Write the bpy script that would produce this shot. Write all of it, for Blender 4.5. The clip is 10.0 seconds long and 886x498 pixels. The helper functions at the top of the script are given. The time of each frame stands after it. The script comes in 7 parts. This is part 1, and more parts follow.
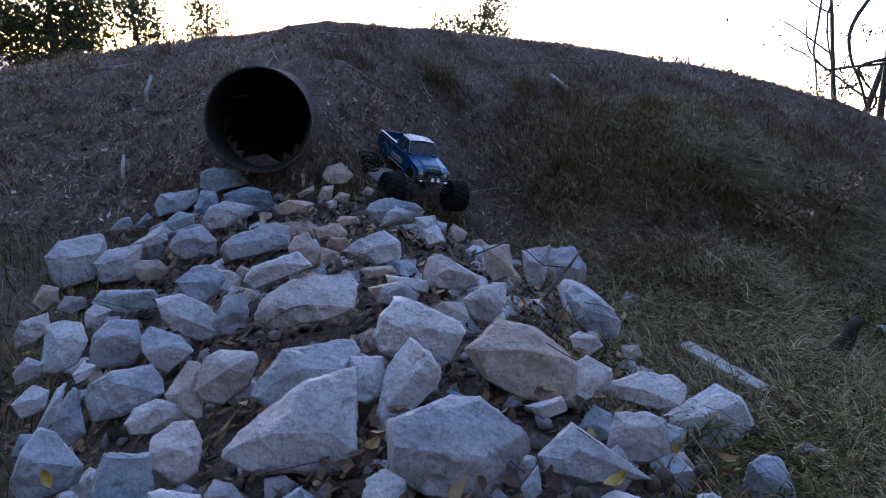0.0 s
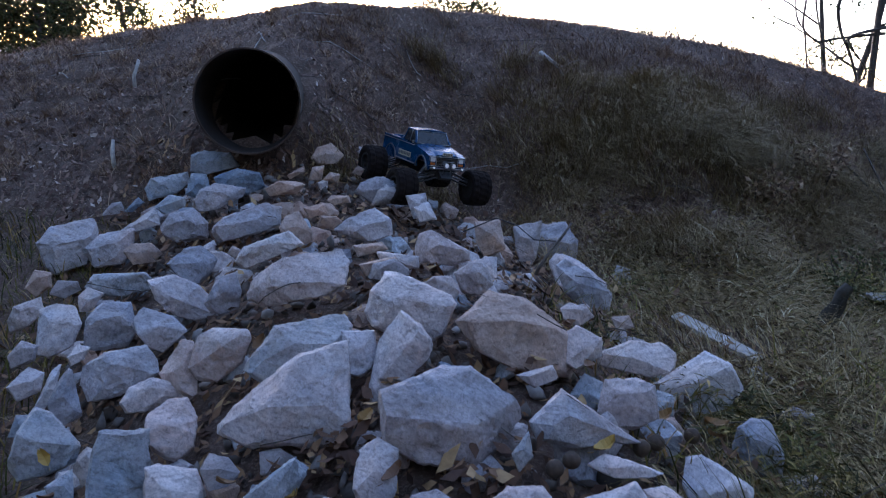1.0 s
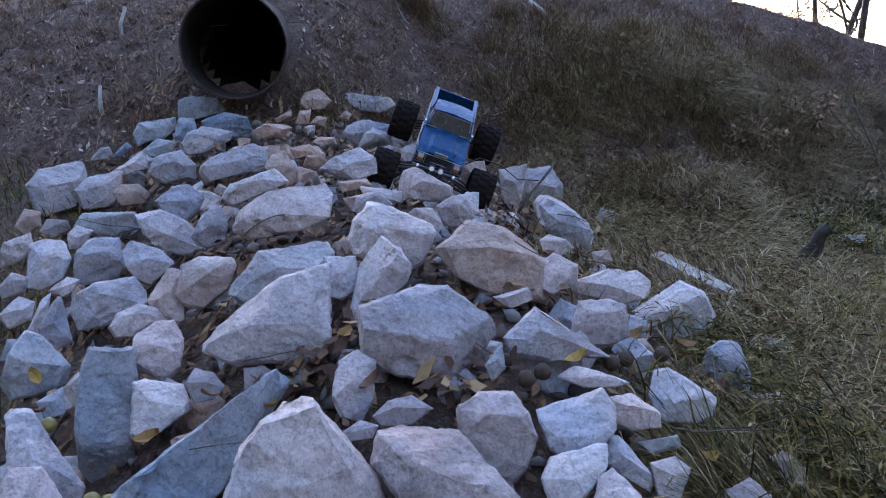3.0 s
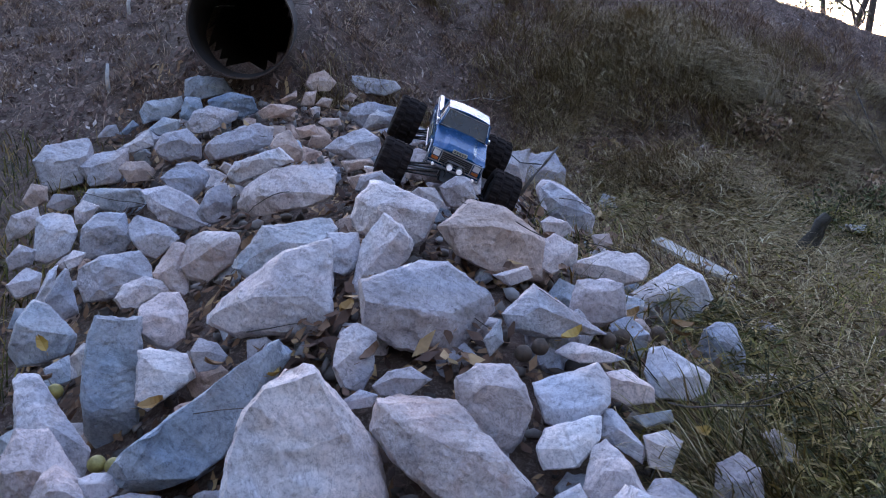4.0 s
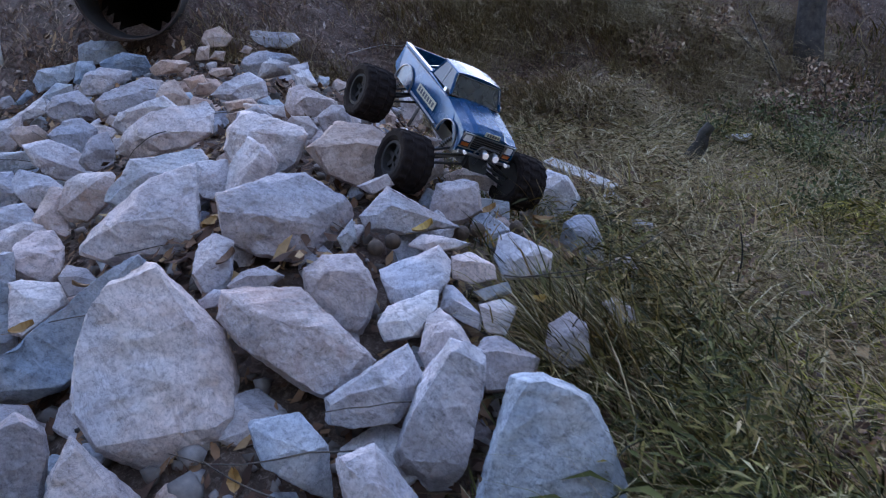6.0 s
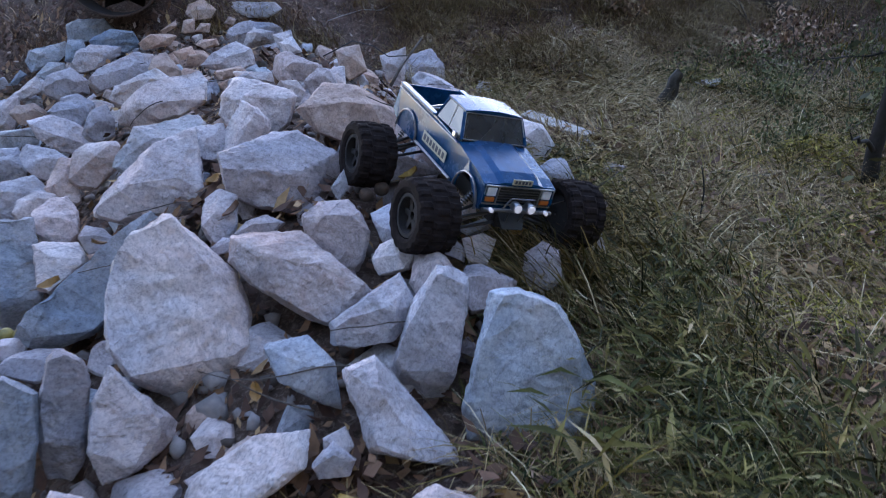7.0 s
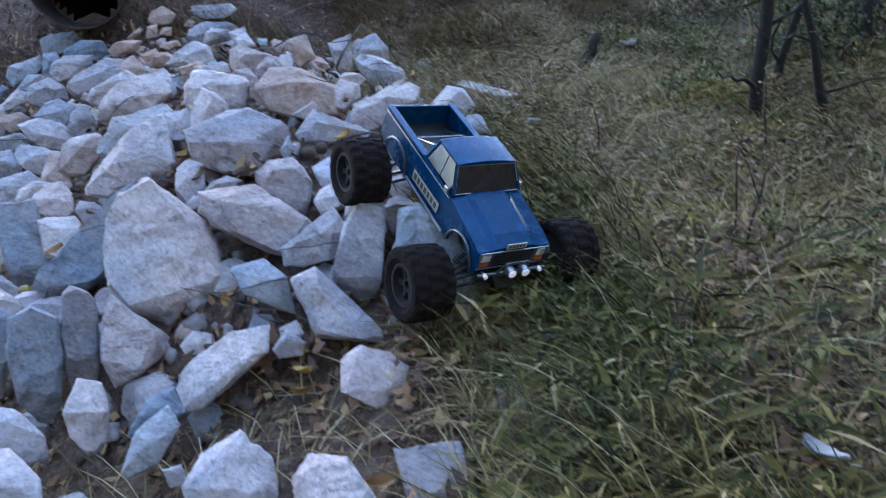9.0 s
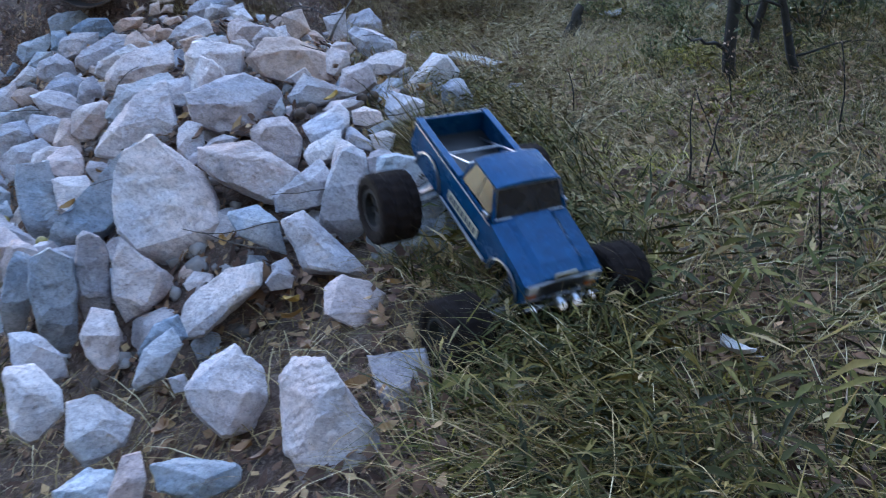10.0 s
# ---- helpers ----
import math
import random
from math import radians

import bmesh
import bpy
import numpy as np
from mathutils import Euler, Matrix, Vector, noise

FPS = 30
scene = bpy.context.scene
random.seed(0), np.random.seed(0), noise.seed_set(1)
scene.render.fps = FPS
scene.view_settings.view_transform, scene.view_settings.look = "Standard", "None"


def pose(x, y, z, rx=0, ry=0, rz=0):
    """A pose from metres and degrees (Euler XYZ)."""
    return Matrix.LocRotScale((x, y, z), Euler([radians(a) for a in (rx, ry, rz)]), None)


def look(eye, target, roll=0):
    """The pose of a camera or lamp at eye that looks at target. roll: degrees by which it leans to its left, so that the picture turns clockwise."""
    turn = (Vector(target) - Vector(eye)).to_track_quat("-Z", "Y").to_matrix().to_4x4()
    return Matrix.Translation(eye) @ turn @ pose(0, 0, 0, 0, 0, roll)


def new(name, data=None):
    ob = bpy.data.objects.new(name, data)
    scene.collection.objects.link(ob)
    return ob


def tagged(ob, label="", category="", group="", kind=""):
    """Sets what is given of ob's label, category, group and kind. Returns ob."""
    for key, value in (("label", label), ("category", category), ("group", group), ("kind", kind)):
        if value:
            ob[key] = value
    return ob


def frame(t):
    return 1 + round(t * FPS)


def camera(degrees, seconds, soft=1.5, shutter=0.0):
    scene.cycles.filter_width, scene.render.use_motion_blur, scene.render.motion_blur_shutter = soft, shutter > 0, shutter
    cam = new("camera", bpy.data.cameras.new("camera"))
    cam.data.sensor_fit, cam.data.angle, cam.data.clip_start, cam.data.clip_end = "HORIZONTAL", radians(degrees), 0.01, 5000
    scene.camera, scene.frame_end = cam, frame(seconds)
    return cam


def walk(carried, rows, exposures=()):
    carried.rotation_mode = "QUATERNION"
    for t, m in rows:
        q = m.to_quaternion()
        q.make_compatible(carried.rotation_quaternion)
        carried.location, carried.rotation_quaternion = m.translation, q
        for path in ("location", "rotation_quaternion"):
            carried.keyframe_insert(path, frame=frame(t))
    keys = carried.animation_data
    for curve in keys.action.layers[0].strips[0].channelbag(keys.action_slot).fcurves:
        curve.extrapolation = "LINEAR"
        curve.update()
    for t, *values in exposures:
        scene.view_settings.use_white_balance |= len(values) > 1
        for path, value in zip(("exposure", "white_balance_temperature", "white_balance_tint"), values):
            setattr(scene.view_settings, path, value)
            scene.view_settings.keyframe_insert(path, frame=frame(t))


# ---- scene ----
cam = camera(59.7, 10.0, soft=1.05, shutter=0.4)
PATH = [
    (0, (0.002, 0.000, 1.052), (-0.005, 1.959, 0.648), 5.06),
    (0.5, (0.013, -0.002, 1.048), (0.022, 1.952, 0.624), 5.53),
    (1, (0.018, -0.016, 1.033), (0.027, 1.933, 0.587), 3.92),
    (1.5, (0.051, -0.016, 0.988), (0.090, 1.923, 0.501), 3.33),
    (2, (0.028, -0.056, 0.987), (0.033, 1.882, 0.491), 3.57),
    (2.5, (0.055, -0.070, 0.975), (0.079, 1.862, 0.458), 3.59),
    (4, (0.068, -0.113, 0.944), (0.090, 1.805, 0.377), 4.93),
    (4.5, (0.095, -0.127, 0.930), (0.122, 1.785, 0.346), 5.30),
    (5, (0.168, -0.164, 0.892), (0.229, 1.739, 0.279), 4.27),
    (6.5, (0.323, -0.323, 0.829), (0.474, 1.558, 0.169), -0.43),
    (7, (0.301, -0.427, 0.840), (0.449, 1.434, 0.124), -1.91),
    (7.5, (0.344, -0.554, 0.793), (0.380, 1.310, 0.069), -6.84),
    (8, (0.384, -0.773, 0.879), (0.397, 1.100, 0.178), -6.51),
    (8.5, (0.379, -0.832, 0.877), (0.427, 1.035, 0.163), -6.75),
    (9, (0.408, -0.865, 0.849), (0.582, 0.982, 0.101), -6.72),
    (9.5, (0.521, -0.952, 0.758), (0.675, 0.872, -0.048), -9.71),
    (10, (0.456, -1.080, 0.818), (0.602, 0.753, 0.033), -7.71),
]
EXPOSURES = [(0.0, 2.66, 5800, 26), (1.5, 2.78, 6000, 29), (2.5, 3.16, 6200, 30), (4.0, 3.42, 6400, 31), (6.5, 3.40, 6450, 31), (8.0, 3.69, 6320, 27), (10.0, 3.76, 6170, 22)]
walk(cam, [(t, look(eye, target, roll)) for t, eye, target, roll in PATH], EXPOSURES)

# ---- light ----
world = bpy.data.worlds.new("sky")
scene.world = world
world.use_nodes = True
SUN_ELEVATION, SUN_AZIMUTH = 8.0, -11.5  # low behind the embankment, degrees; azimuth from +y towards +x
wn = world.node_tree
sky = wn.nodes.new("ShaderNodeTexSky")
sky.sky_type, sky.sun_disc = "NISHITA", False
sky.sun_elevation, sky.sun_rotation = radians(SUN_ELEVATION), radians(SUN_AZIMUTH)
sky.air_density, sky.dust_density, sky.ozone_density = 1.0, 0.7, 1.6
wn.links.new(sky.outputs[0], wn.nodes["Background"].inputs[0])
wn.nodes["Background"].inputs[1].default_value = 0.15
sun = new("sun", bpy.data.lights.new("sun", "SUN"))
sun.data.energy, sun.data.angle, sun.data.color = 2.0, radians(0.6), (1.0, 0.9, 0.78)
az, el = radians(SUN_AZIMUTH), radians(SUN_ELEVATION)
sun.matrix_basis = look((0, 0, 0), (-math.sin(az) * math.cos(el), -math.cos(az) * math.cos(el), -math.sin(el)))


# ---- materials ----
def material(name, rough=0.8, metal=0.0):
    m = bpy.data.materials.new(name)
    m.use_nodes = True
    b = m.node_tree.nodes["Principled BSDF"]
    b.inputs["Roughness"].default_value, b.inputs["Metallic"].default_value = rough, metal
    return m, m.node_tree, b


def noise_node(nt, scale, detail=4.0, rough=0.6, where=None, warp=0.0):
    n = nt.nodes.new("ShaderNodeTexNoise")
    n.inputs["Scale"].default_value, n.inputs["Detail"].default_value, n.inputs["Roughness"].default_value = scale, detail, rough
    n.inputs["Distortion"].default_value = warp
    if where is not None:
        nt.links.new(where, n.inputs["Vector"])
    return n.outputs["Fac"]


def ramp(nt, fac, *stops):
    r = nt.nodes.new("ShaderNodeValToRGB")
    while len(r.color_ramp.elements) < len(stops):
        r.color_ramp.elements.new(0.5)
    for e, (p, c) in zip(r.color_ramp.elements, stops):
        e.position, e.color = p, (*c, 1) if len(c) == 3 else c
    nt.links.new(fac, r.inputs[0])
    return r.outputs[0]


def blend(nt, fac, a, b, mode="MIX"):
    n = nt.nodes.new("ShaderNodeMix")
    n.data_type, n.blend_type = "RGBA", mode
    for value, slot in ((fac, 0), (a, 6), (b, 7)):
        if isinstance(value, (int, float)):
            n.inputs[slot].default_value = value
        elif isinstance(value, tuple):
            n.inputs[slot].default_value = (*value, 1)
        else:
            nt.links.new(value, n.inputs[slot])
    return n.outputs[2]


def bump(nt, b, height, strength=0.4, distance=0.01):
    n = nt.nodes.new("ShaderNodeBump")
    n.inputs["Strength"].default_value, n.inputs["Distance"].default_value = strength, distance
    nt.links.new(height, n.inputs["Height"])
    nt.links.new(n.outputs[0], b.inputs["Normal"])


def place_node(nt, kind="Object"):
    return nt.nodes.new("ShaderNodeTexCoord").outputs[kind]


def random_node(nt):
    return nt.nodes.new("ShaderNodeObjectInfo").outputs["Random"]


def island_node(nt):
    return nt.nodes.new("ShaderNodeNewGeometry").outputs["Random Per Island"]


def plain(name, color, rough=0.6, metal=0.0, vary=0.25, scale=30.0, relief=0.0):
    m, nt, b = material(name, rough, metal)
    f = noise_node(nt, scale, 5, 0.65, place_node(nt))
    dark = tuple(c * (1 - vary) for c in color)
    light = tuple(min(1, c * (1 + vary)) for c in color)
    nt.links.new(ramp(nt, f, (0.3, dark), (0.7, light)), b.inputs["Base Color"])
    if relief:
        bump(nt, b, f, relief, 0.004)
    return m


def rock_material(name, light, mid, dark, vein, vary=1.0):
    m, nt, b = material(name, 0.88)
    at = place_node(nt)
    mp = nt.nodes.new("ShaderNodeMapping")
    nt.links.new(at, mp.inputs[0])
    off = nt.nodes.new("ShaderNodeVectorMath")
    off.operation = "SCALE"
    off.inputs[0].default_value = (37.0, 19.0, 53.0)
    nt.links.new(random_node(nt), off.inputs["Scale"])
    nt.links.new(off.outputs[0], mp.inputs["Location"])
    nt.links.new(off.outputs[0], mp.inputs["Rotation"])
    at = mp.outputs[0]
    big = noise_node(nt, 4.5, 4, 0.55, at, 0.5)
    mottle = noise_node(nt, 15, 7, 0.68, at, 0.7)
    fine = noise_node(nt, 120, 8, 0.78, at, 0.4)
    chips = nt.nodes.new("ShaderNodeTexVoronoi")
    chips.inputs["Scale"].default_value = 13
    bent = nt.nodes.new("ShaderNodeVectorMath")
    bent.operation = "MULTIPLY_ADD"
    wob = nt.nodes.new("ShaderNodeTexNoise")
    wob.inputs["Scale"].default_value = 9
    nt.links.new(at, wob.inputs["Vector"])
    nt.links.new(wob.outputs["Color"], bent.inputs[0])
    bent.inputs[1].default_value = (0.12, 0.12, 0.12)
    nt.links.new(at, bent.inputs[2])
    nt.links.new(bent.outputs[0], chips.inputs["Vector"])
    c = ramp(nt, big, (0.32, mid), (0.48, tuple((p + 2 * q) / 3 for p, q in zip(mid, light))), (0.64, light))
    st = nt.nodes.new("ShaderNodeMapping")
    st.inputs["Scale"].default_value = (5, 34, 9)
    nt.links.new(at, st.inputs[0])
    streak = noise_node(nt, 1.0, 5, 0.65, st.outputs[0], 1.2)
    c = blend(nt, ramp(nt, streak, (0.52, (0, 0, 0)), (0.70, (0.5, 0.5, 0.5))), c, vein)
    c = blend(nt, 1.0, c, ramp(nt, mottle, (0.30, (0.80, 0.81, 0.83)), (0.48, (0.99, 0.99, 0.99)), (0.66, (1.10, 1.10, 1.09))), "MULTIPLY")
    c = blend(nt, 1.0, c, ramp(nt, fine, (0.33, (0.48, 0.48, 0.50)), (0.47, (0.94, 0.94, 0.94)), (0.66, (1.24, 1.24, 1.23))), "MULTIPLY")
    stain = noise_node(nt, 8, 5, 0.65, at, 1.2)
    c = blend(nt, ramp(nt, stain, (0.60, (0, 0, 0)), (0.76, (0.35, 0.35, 0.35))), c, (0.38, 0.28, 0.23))
    cracks = noise_node(nt, 5, 6, 0.7, at, 2.2)
    c = blend(nt, ramp(nt, cracks, (0.484, (0, 0, 0)), (0.497, (0.42, 0.42, 0.42)), (0.51, (0, 0, 0))), c, tuple(v * 0.45 for v in mid))
    spots = noise_node(nt, 30, 3, 0.6, at, 0.3)
    c = blend(nt, ramp(nt, spots, (0.22, (0.8, 0.8, 0.8)), (0.29, (0, 0, 0))), c, dark)
    tone = ramp(nt, random_node(nt), (0.0, (0.60, 0.66, 0.74)), (0.25, (0.86, 0.79, 0.765)), (0.45, (0.90, 0.94, 0.99)), (0.7, (1.08, 1.0, 0.965)), (1.0, (1.17, 1.16, 1.14)))
    c = blend(nt, vary, c, tone, "MULTIPLY")
    hue = noise_node(nt, 3.2, 4, 0.55, at, 0.8)
    c = blend(nt, 1.0, c, ramp(nt, hue, (0.36, (0.88, 0.97, 1.07)), (0.5, (1, 1, 1)), (0.64, (1.06, 0.98, 0.95))), "MULTIPLY")
    nt.links.new(c, b.inputs["Base Color"])
    b.inputs["Specular IOR Level"].default_value = 0.3
    facet = nt.nodes.new("ShaderNodeBump")
    facet.inputs["Strength"].default_value, facet.inputs["Distance"].default_value = 0.55, 0.03
    nt.links.new(chips.outputs["Distance"], facet.inputs["Height"])
    n = nt.nodes.new("ShaderNodeBump")
    n.inputs["Strength"].default_value, n.inputs["Distance"].default_value = 0.9, 0.010
    nt.links.new(blend(nt, 0.35, blend(nt, 0.45, mottle, fine), streak), n.inputs["Height"])
    nt.links.new(facet.outputs[0], n.inputs["Normal"])
    nt.links.new(n.outputs[0], b.inputs["Normal"])
    return m


ROCK_WHITE = rock_material("pale_limestone", (0.58, 0.535, 0.53), (0.35, 0.32, 0.32), (0.06, 0.052, 0.05), (0.26, 0.22, 0.21))
ROCK_BLUE = rock_material("blue_grey_limestone", (0.41, 0.435, 0.46), (0.22, 0.25, 0.28), (0.05, 0.05, 0.055), (0.14, 0.18, 0.21))
ROCK_TAN = rock_material("tan_limestone", (0.53, 0.39, 0.32), (0.35, 0.235, 0.185), (0.06, 0.048, 0.042), (0.28, 0.17, 0.125), 0.3)
ROCK_ROSE = rock_material("rose_limestone", (0.56, 0.475, 0.445), (0.38, 0.29, 0.255), (0.06, 0.05, 0.045), (0.34, 0.20, 0.15), 0.5)


def ground_material():
    m, nt, b = material("soil_and_litter", 0.95)
    at = place_node(nt)
    big = noise_node(nt, 1.3, 5, 0.6, at, 0.3)
    mid = noise_node(nt, 14, 6, 0.7, at, 0.5)
    fine = noise_node(nt, 90, 6, 0.75, at, 0.8)
    c = ramp(nt, mid, (0.3, (0.020, 0.011, 0.009)), (0.52, (0.098, 0.055, 0.041)), (0.72, (0.22, 0.142, 0.106)))
    c = blend(nt, ramp(nt, big, (0.42, (0, 0, 0)), (0.6, (0.6, 0.6, 0.6))), c, (0.075, 0.048, 0.030))
    c = blend(nt, ramp(nt, fine, (0.5, (0, 0, 0)), (0.64, (0.75, 0.75, 0.75))), c, (0.27, 0.20, 0.155))
    nt.links.new(c, b.inputs["Base Color"])
    bump(nt, b, blend(nt, 0.5, mid, fine), 0.8, 0.03)
    return m


SOIL = ground_material()


# ---- mesh helpers ----
def mesh_object(name, verts, faces, mat, parent=None, label="", smooth=False):
    me = bpy.data.meshes.new(name)
    me.from_pydata([tuple(v) for v in verts], [], faces)
    me.materials.append(mat)
    if smooth:
        me.shade_smooth()
    ob = new(name, me)
    ob.parent = parent
    return tagged(ob, label)


def part(name, bm, mat, parent=None, label="", smooth=False):
    me = bpy.data.meshes.new(name)
    bm.normal_update()
    bm.to_mesh(me)
    bm.free()
    me.materials.append(mat)
    if smooth:
        me.shade_smooth()
    ob = new(name, me)
    ob.parent = parent
    return tagged(ob, label)


def stuff(name, verts, faces, mat, label, category, parent=None):
    """Many small pieces in one mesh, from arrays; faces all have the same number of corners."""
    v, f = np.asarray(verts, np.float32), np.asarray(faces, np.int32)
    me = bpy.data.meshes.new(name)
    me.vertices.add(len(v))
    me.vertices.foreach_set("co", v.ravel())
    k = f.shape[1]
    me.loops.add(f.size)
    me.loops.foreach_set("vertex_index", f.ravel())
    me.polygons.add(len(f))
    me.polygons.foreach_set("loop_start", np.arange(0, f.size, k, dtype=np.int32))
    me.update(calc_edges=True)
    me.materials.append(mat)
    ob = new(name, me)
    ob.parent = parent
    return tagged(ob, label, category, kind="stuff")


# ---- terrain ----
def pile_top(x, y):
    """Mean height of the stones' tops in the riprap apron."""
    return -0.3692 + 0.4344 * x + 0.8441 * y - 0.4828 * x * x - 0.2139 * x * y - 0.2791 * y * y + 0.0308 * y**3 + 0.0564 * x * x * y


def soft_max(a, b, k=0.06):
    h = np.clip(0.5 + 0.5 * (a - b) / k, 0, 1)
    return b * (1 - h) + a * h + k * h * (1 - h)


def crest(x):
    return np.maximum(1.47 - 0.040 * (x - 0.3) ** 2, 0.0)


def terrain(x, y):
    x, y = np.asarray(x, float), np.asarray(y, float)
    meadow = -0.03 + 0.07 * np.clip(y, -3, 4) - 0.10 * np.clip(x - 0.9, -0.4, 1.8)
    meadow = meadow - np.clip((0.4 - x) / 1.2, 0, 1) * (0.22 + 0.20 * np.clip((2.2 - y) / 2.2, -0.5, 1.5))
    forward = 0.7 * np.exp(-(((x + 0.9) / 0.6) ** 2)) * np.clip((y - 3.5) / 0.5, 0, 1)
    foot = 3.15 + 0.5 * np.exp(-(((x - 0.05) / 0.65) ** 2)) + 0.85 * np.clip(x - 1.4, 0, 2.2)
    u = np.clip((y + forward - foot) / (6.0 - foot), 0, 1)
    face = 0.14 + (np.maximum(crest(x), 0.3) - 0.14) * u * (1.1 - 0.1 * u) - 0.42 * np.clip((foot - 0.1 - y - forward) / 1.0, 0, 1.5)
    back = np.clip((y - 6.6) / 6, 0, 1)
    face = face * (1 - back) + 0.1 * back
    side = np.clip((np.abs(x) - 5.0) / 5, 0, 1)
    face = face * (1 - side) + 0.1 * side
    z = np.where(y + forward > 1.6, soft_max(meadow, face, 0.12), meadow)
    near = np.exp(-((np.maximum(np.abs(x + 0.08) - 1.15, 0) / 0.4) ** 2))
    p = pile_top(np.clip(x, -1.5, 1.3), np.clip(y, -0.5, 3.7)) - 0.115
    p = p * near - 0.8 * (1 - near) - np.clip(y - 3.7, 0, 2) * 0.8
    return soft_max(z, np.maximum(p, -1.2), 0.05)


def relief(x, y):
    """Terrain with its small unevenness."""
    z = terrain(x, y)
    r = 0.012 * np.sin(7.1 * x + 1.3 * np.sin(5.3 * y)) * np.sin(6.3 * y + 1.1 * np.sin(4.7 * x))
    r += 0.006 * np.sin(19 * x + 2 * np.sin(13 * y)) * np.sin(17 * y + 2 * np.sin(15 * x))
    hill = np.clip((z - 0.35) / 0.3, 0, 1) * np.clip((5.7 - y) / 0.8, 0.1, 1)
    r += hill * 0.03 * np.sin(9.7 * x + 2.1 * np.sin(7.9 * y)) * np.sin(8.3 * y + 1.7 * np.sin(11.3 * x))
    r += 0.07 * np.exp(-(((x - 1.35) / 0.75) ** 2) - (((y - 4.62) / 0.30) ** 2))
    r -= 0.13 * np.exp(-(((x - 1.30) / 0.50) ** 2) - (((y - 4.02) / 0.24) ** 2))
    r -= 0.08 * np.exp(-(((x - 1.95) / 0.35) ** 2) - (((y - 4.25) / 0.22) ** 2))
    r += hill * 0.016 * np.sin(23 * x + 2.5 * np.sin(19 * y)) * np.sin(21 * y + 2.2 * np.sin(17 * x))
    return z + r


def from_pipe(x, y, z):
    """Distance from the axis of the culvert that runs into the bank."""
    a = radians(9)
    across = (x + 0.90) * math.cos(a) + (y - 3.55) * math.sin(a)
    return np.hypot(across, z - 0.842)


def make_ground():
    def axis(lo, hi, step, far):
        mid = np.arange(lo, hi + 1e-6, step)
        out = np.geomspace(step * 2, far, 26)
        return np.concatenate([lo - out[::-1], mid, hi + out])

    xs, ys = axis(-4.2, 4.4, 0.04, 600), axis(-2.0, 6.6, 0.04, 600)
    gx, gy = np.meshgrid(xs, ys)
    gz = relief(gx, gy)
    n, k = gx.shape
    i = np.arange(n * k).reshape(n, k)
    faces = np.stack([i[:-1, :-1], i[:-1, 1:], i[1:, 1:], i[1:, :-1]], -1).reshape(-1, 4)
    # the culvert's bore stays open
    mid = np.stack([gx, gy, gz], -1).reshape(-1, 3)[faces].mean(1)
    faces = faces[(from_pipe(mid[:, 0], mid[:, 1], mid[:, 2]) > 0.202) | (mid[:, 1] < 3.60) | (mid[:, 1] > 5.9)]
    g = stuff("ground", np.stack([gx, gy, gz], -1).reshape(-1, 3), faces, SOIL, "dark brown soil with leaf litter rising to an embankment", "ground")
    g["kind"] = "structure"
    g.data.shade_smooth()
    return g


make_ground()


# ---- culvert ----
def make_pipe():
    """A smooth-walled culvert pipe that sticks out of the bank; its mouth leans back a little."""
    root = tagged(new("culvert_pipe"), "dark weathered culvert pipe jutting from the embankment", "pipe")
    root.matrix_basis = pose(-0.90, 3.55, 0.842, 0, 0, 9)
    outer, inner, length = 0.240, 0.232, 2.4
    # barrel colour darkened to hold the bore's shade; the rim keeps its rust
    dark = plain("rusted_steel_bore_shade", (0.022, 0.015, 0.012), 0.95, 0.0, 0.5, 9, 0.25)
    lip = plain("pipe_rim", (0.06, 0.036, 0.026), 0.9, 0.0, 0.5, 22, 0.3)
    def tube(name, r0, r1, y0, y1, mat, label="", ribs=0):
        segs, verts, faces = 72, [], []
        ys = [y0 + (y1 - y0) * k / max(ribs, 1) for k in range(max(ribs, 1) + 1)]
        for k, y in enumerate(ys):
            wob = 0.004 * (k % 2) if ribs else 0
            for s in range(segs):
                a = 2 * math.pi * s / segs
                verts.append(((r1 + wob) * math.cos(a), y, (r1 + wob) * math.sin(a)))
        for k, y in enumerate(reversed(ys)):
            for s in range(segs):
                a = 2 * math.pi * s / segs
                verts.append((r0 * math.cos(a), y, r0 * math.sin(a)))
        rings = 2 * len(ys)
        for k in range(rings):
            for s in range(segs):
                n = (s + 1) % segs
                a, b = k * segs, (k + 1) % rings * segs
                faces.append((a + s, b + s, b + n, a + n))
        return mesh_object(name, verts, faces, mat, root, label, smooth=False)
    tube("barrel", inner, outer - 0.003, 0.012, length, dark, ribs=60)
    tube("rim", inner + 0.001, outer, -0.012, 0.0121, lip, "rusty brown rim")
    # dark disc added to close the bore, standing for its unlit depth
    segs = 48
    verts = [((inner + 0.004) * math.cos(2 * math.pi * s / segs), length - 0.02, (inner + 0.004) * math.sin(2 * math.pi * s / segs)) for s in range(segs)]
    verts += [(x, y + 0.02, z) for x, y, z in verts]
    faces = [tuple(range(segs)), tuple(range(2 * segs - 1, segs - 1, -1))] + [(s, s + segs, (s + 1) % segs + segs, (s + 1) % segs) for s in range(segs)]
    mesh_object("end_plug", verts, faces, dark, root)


make_pipe()


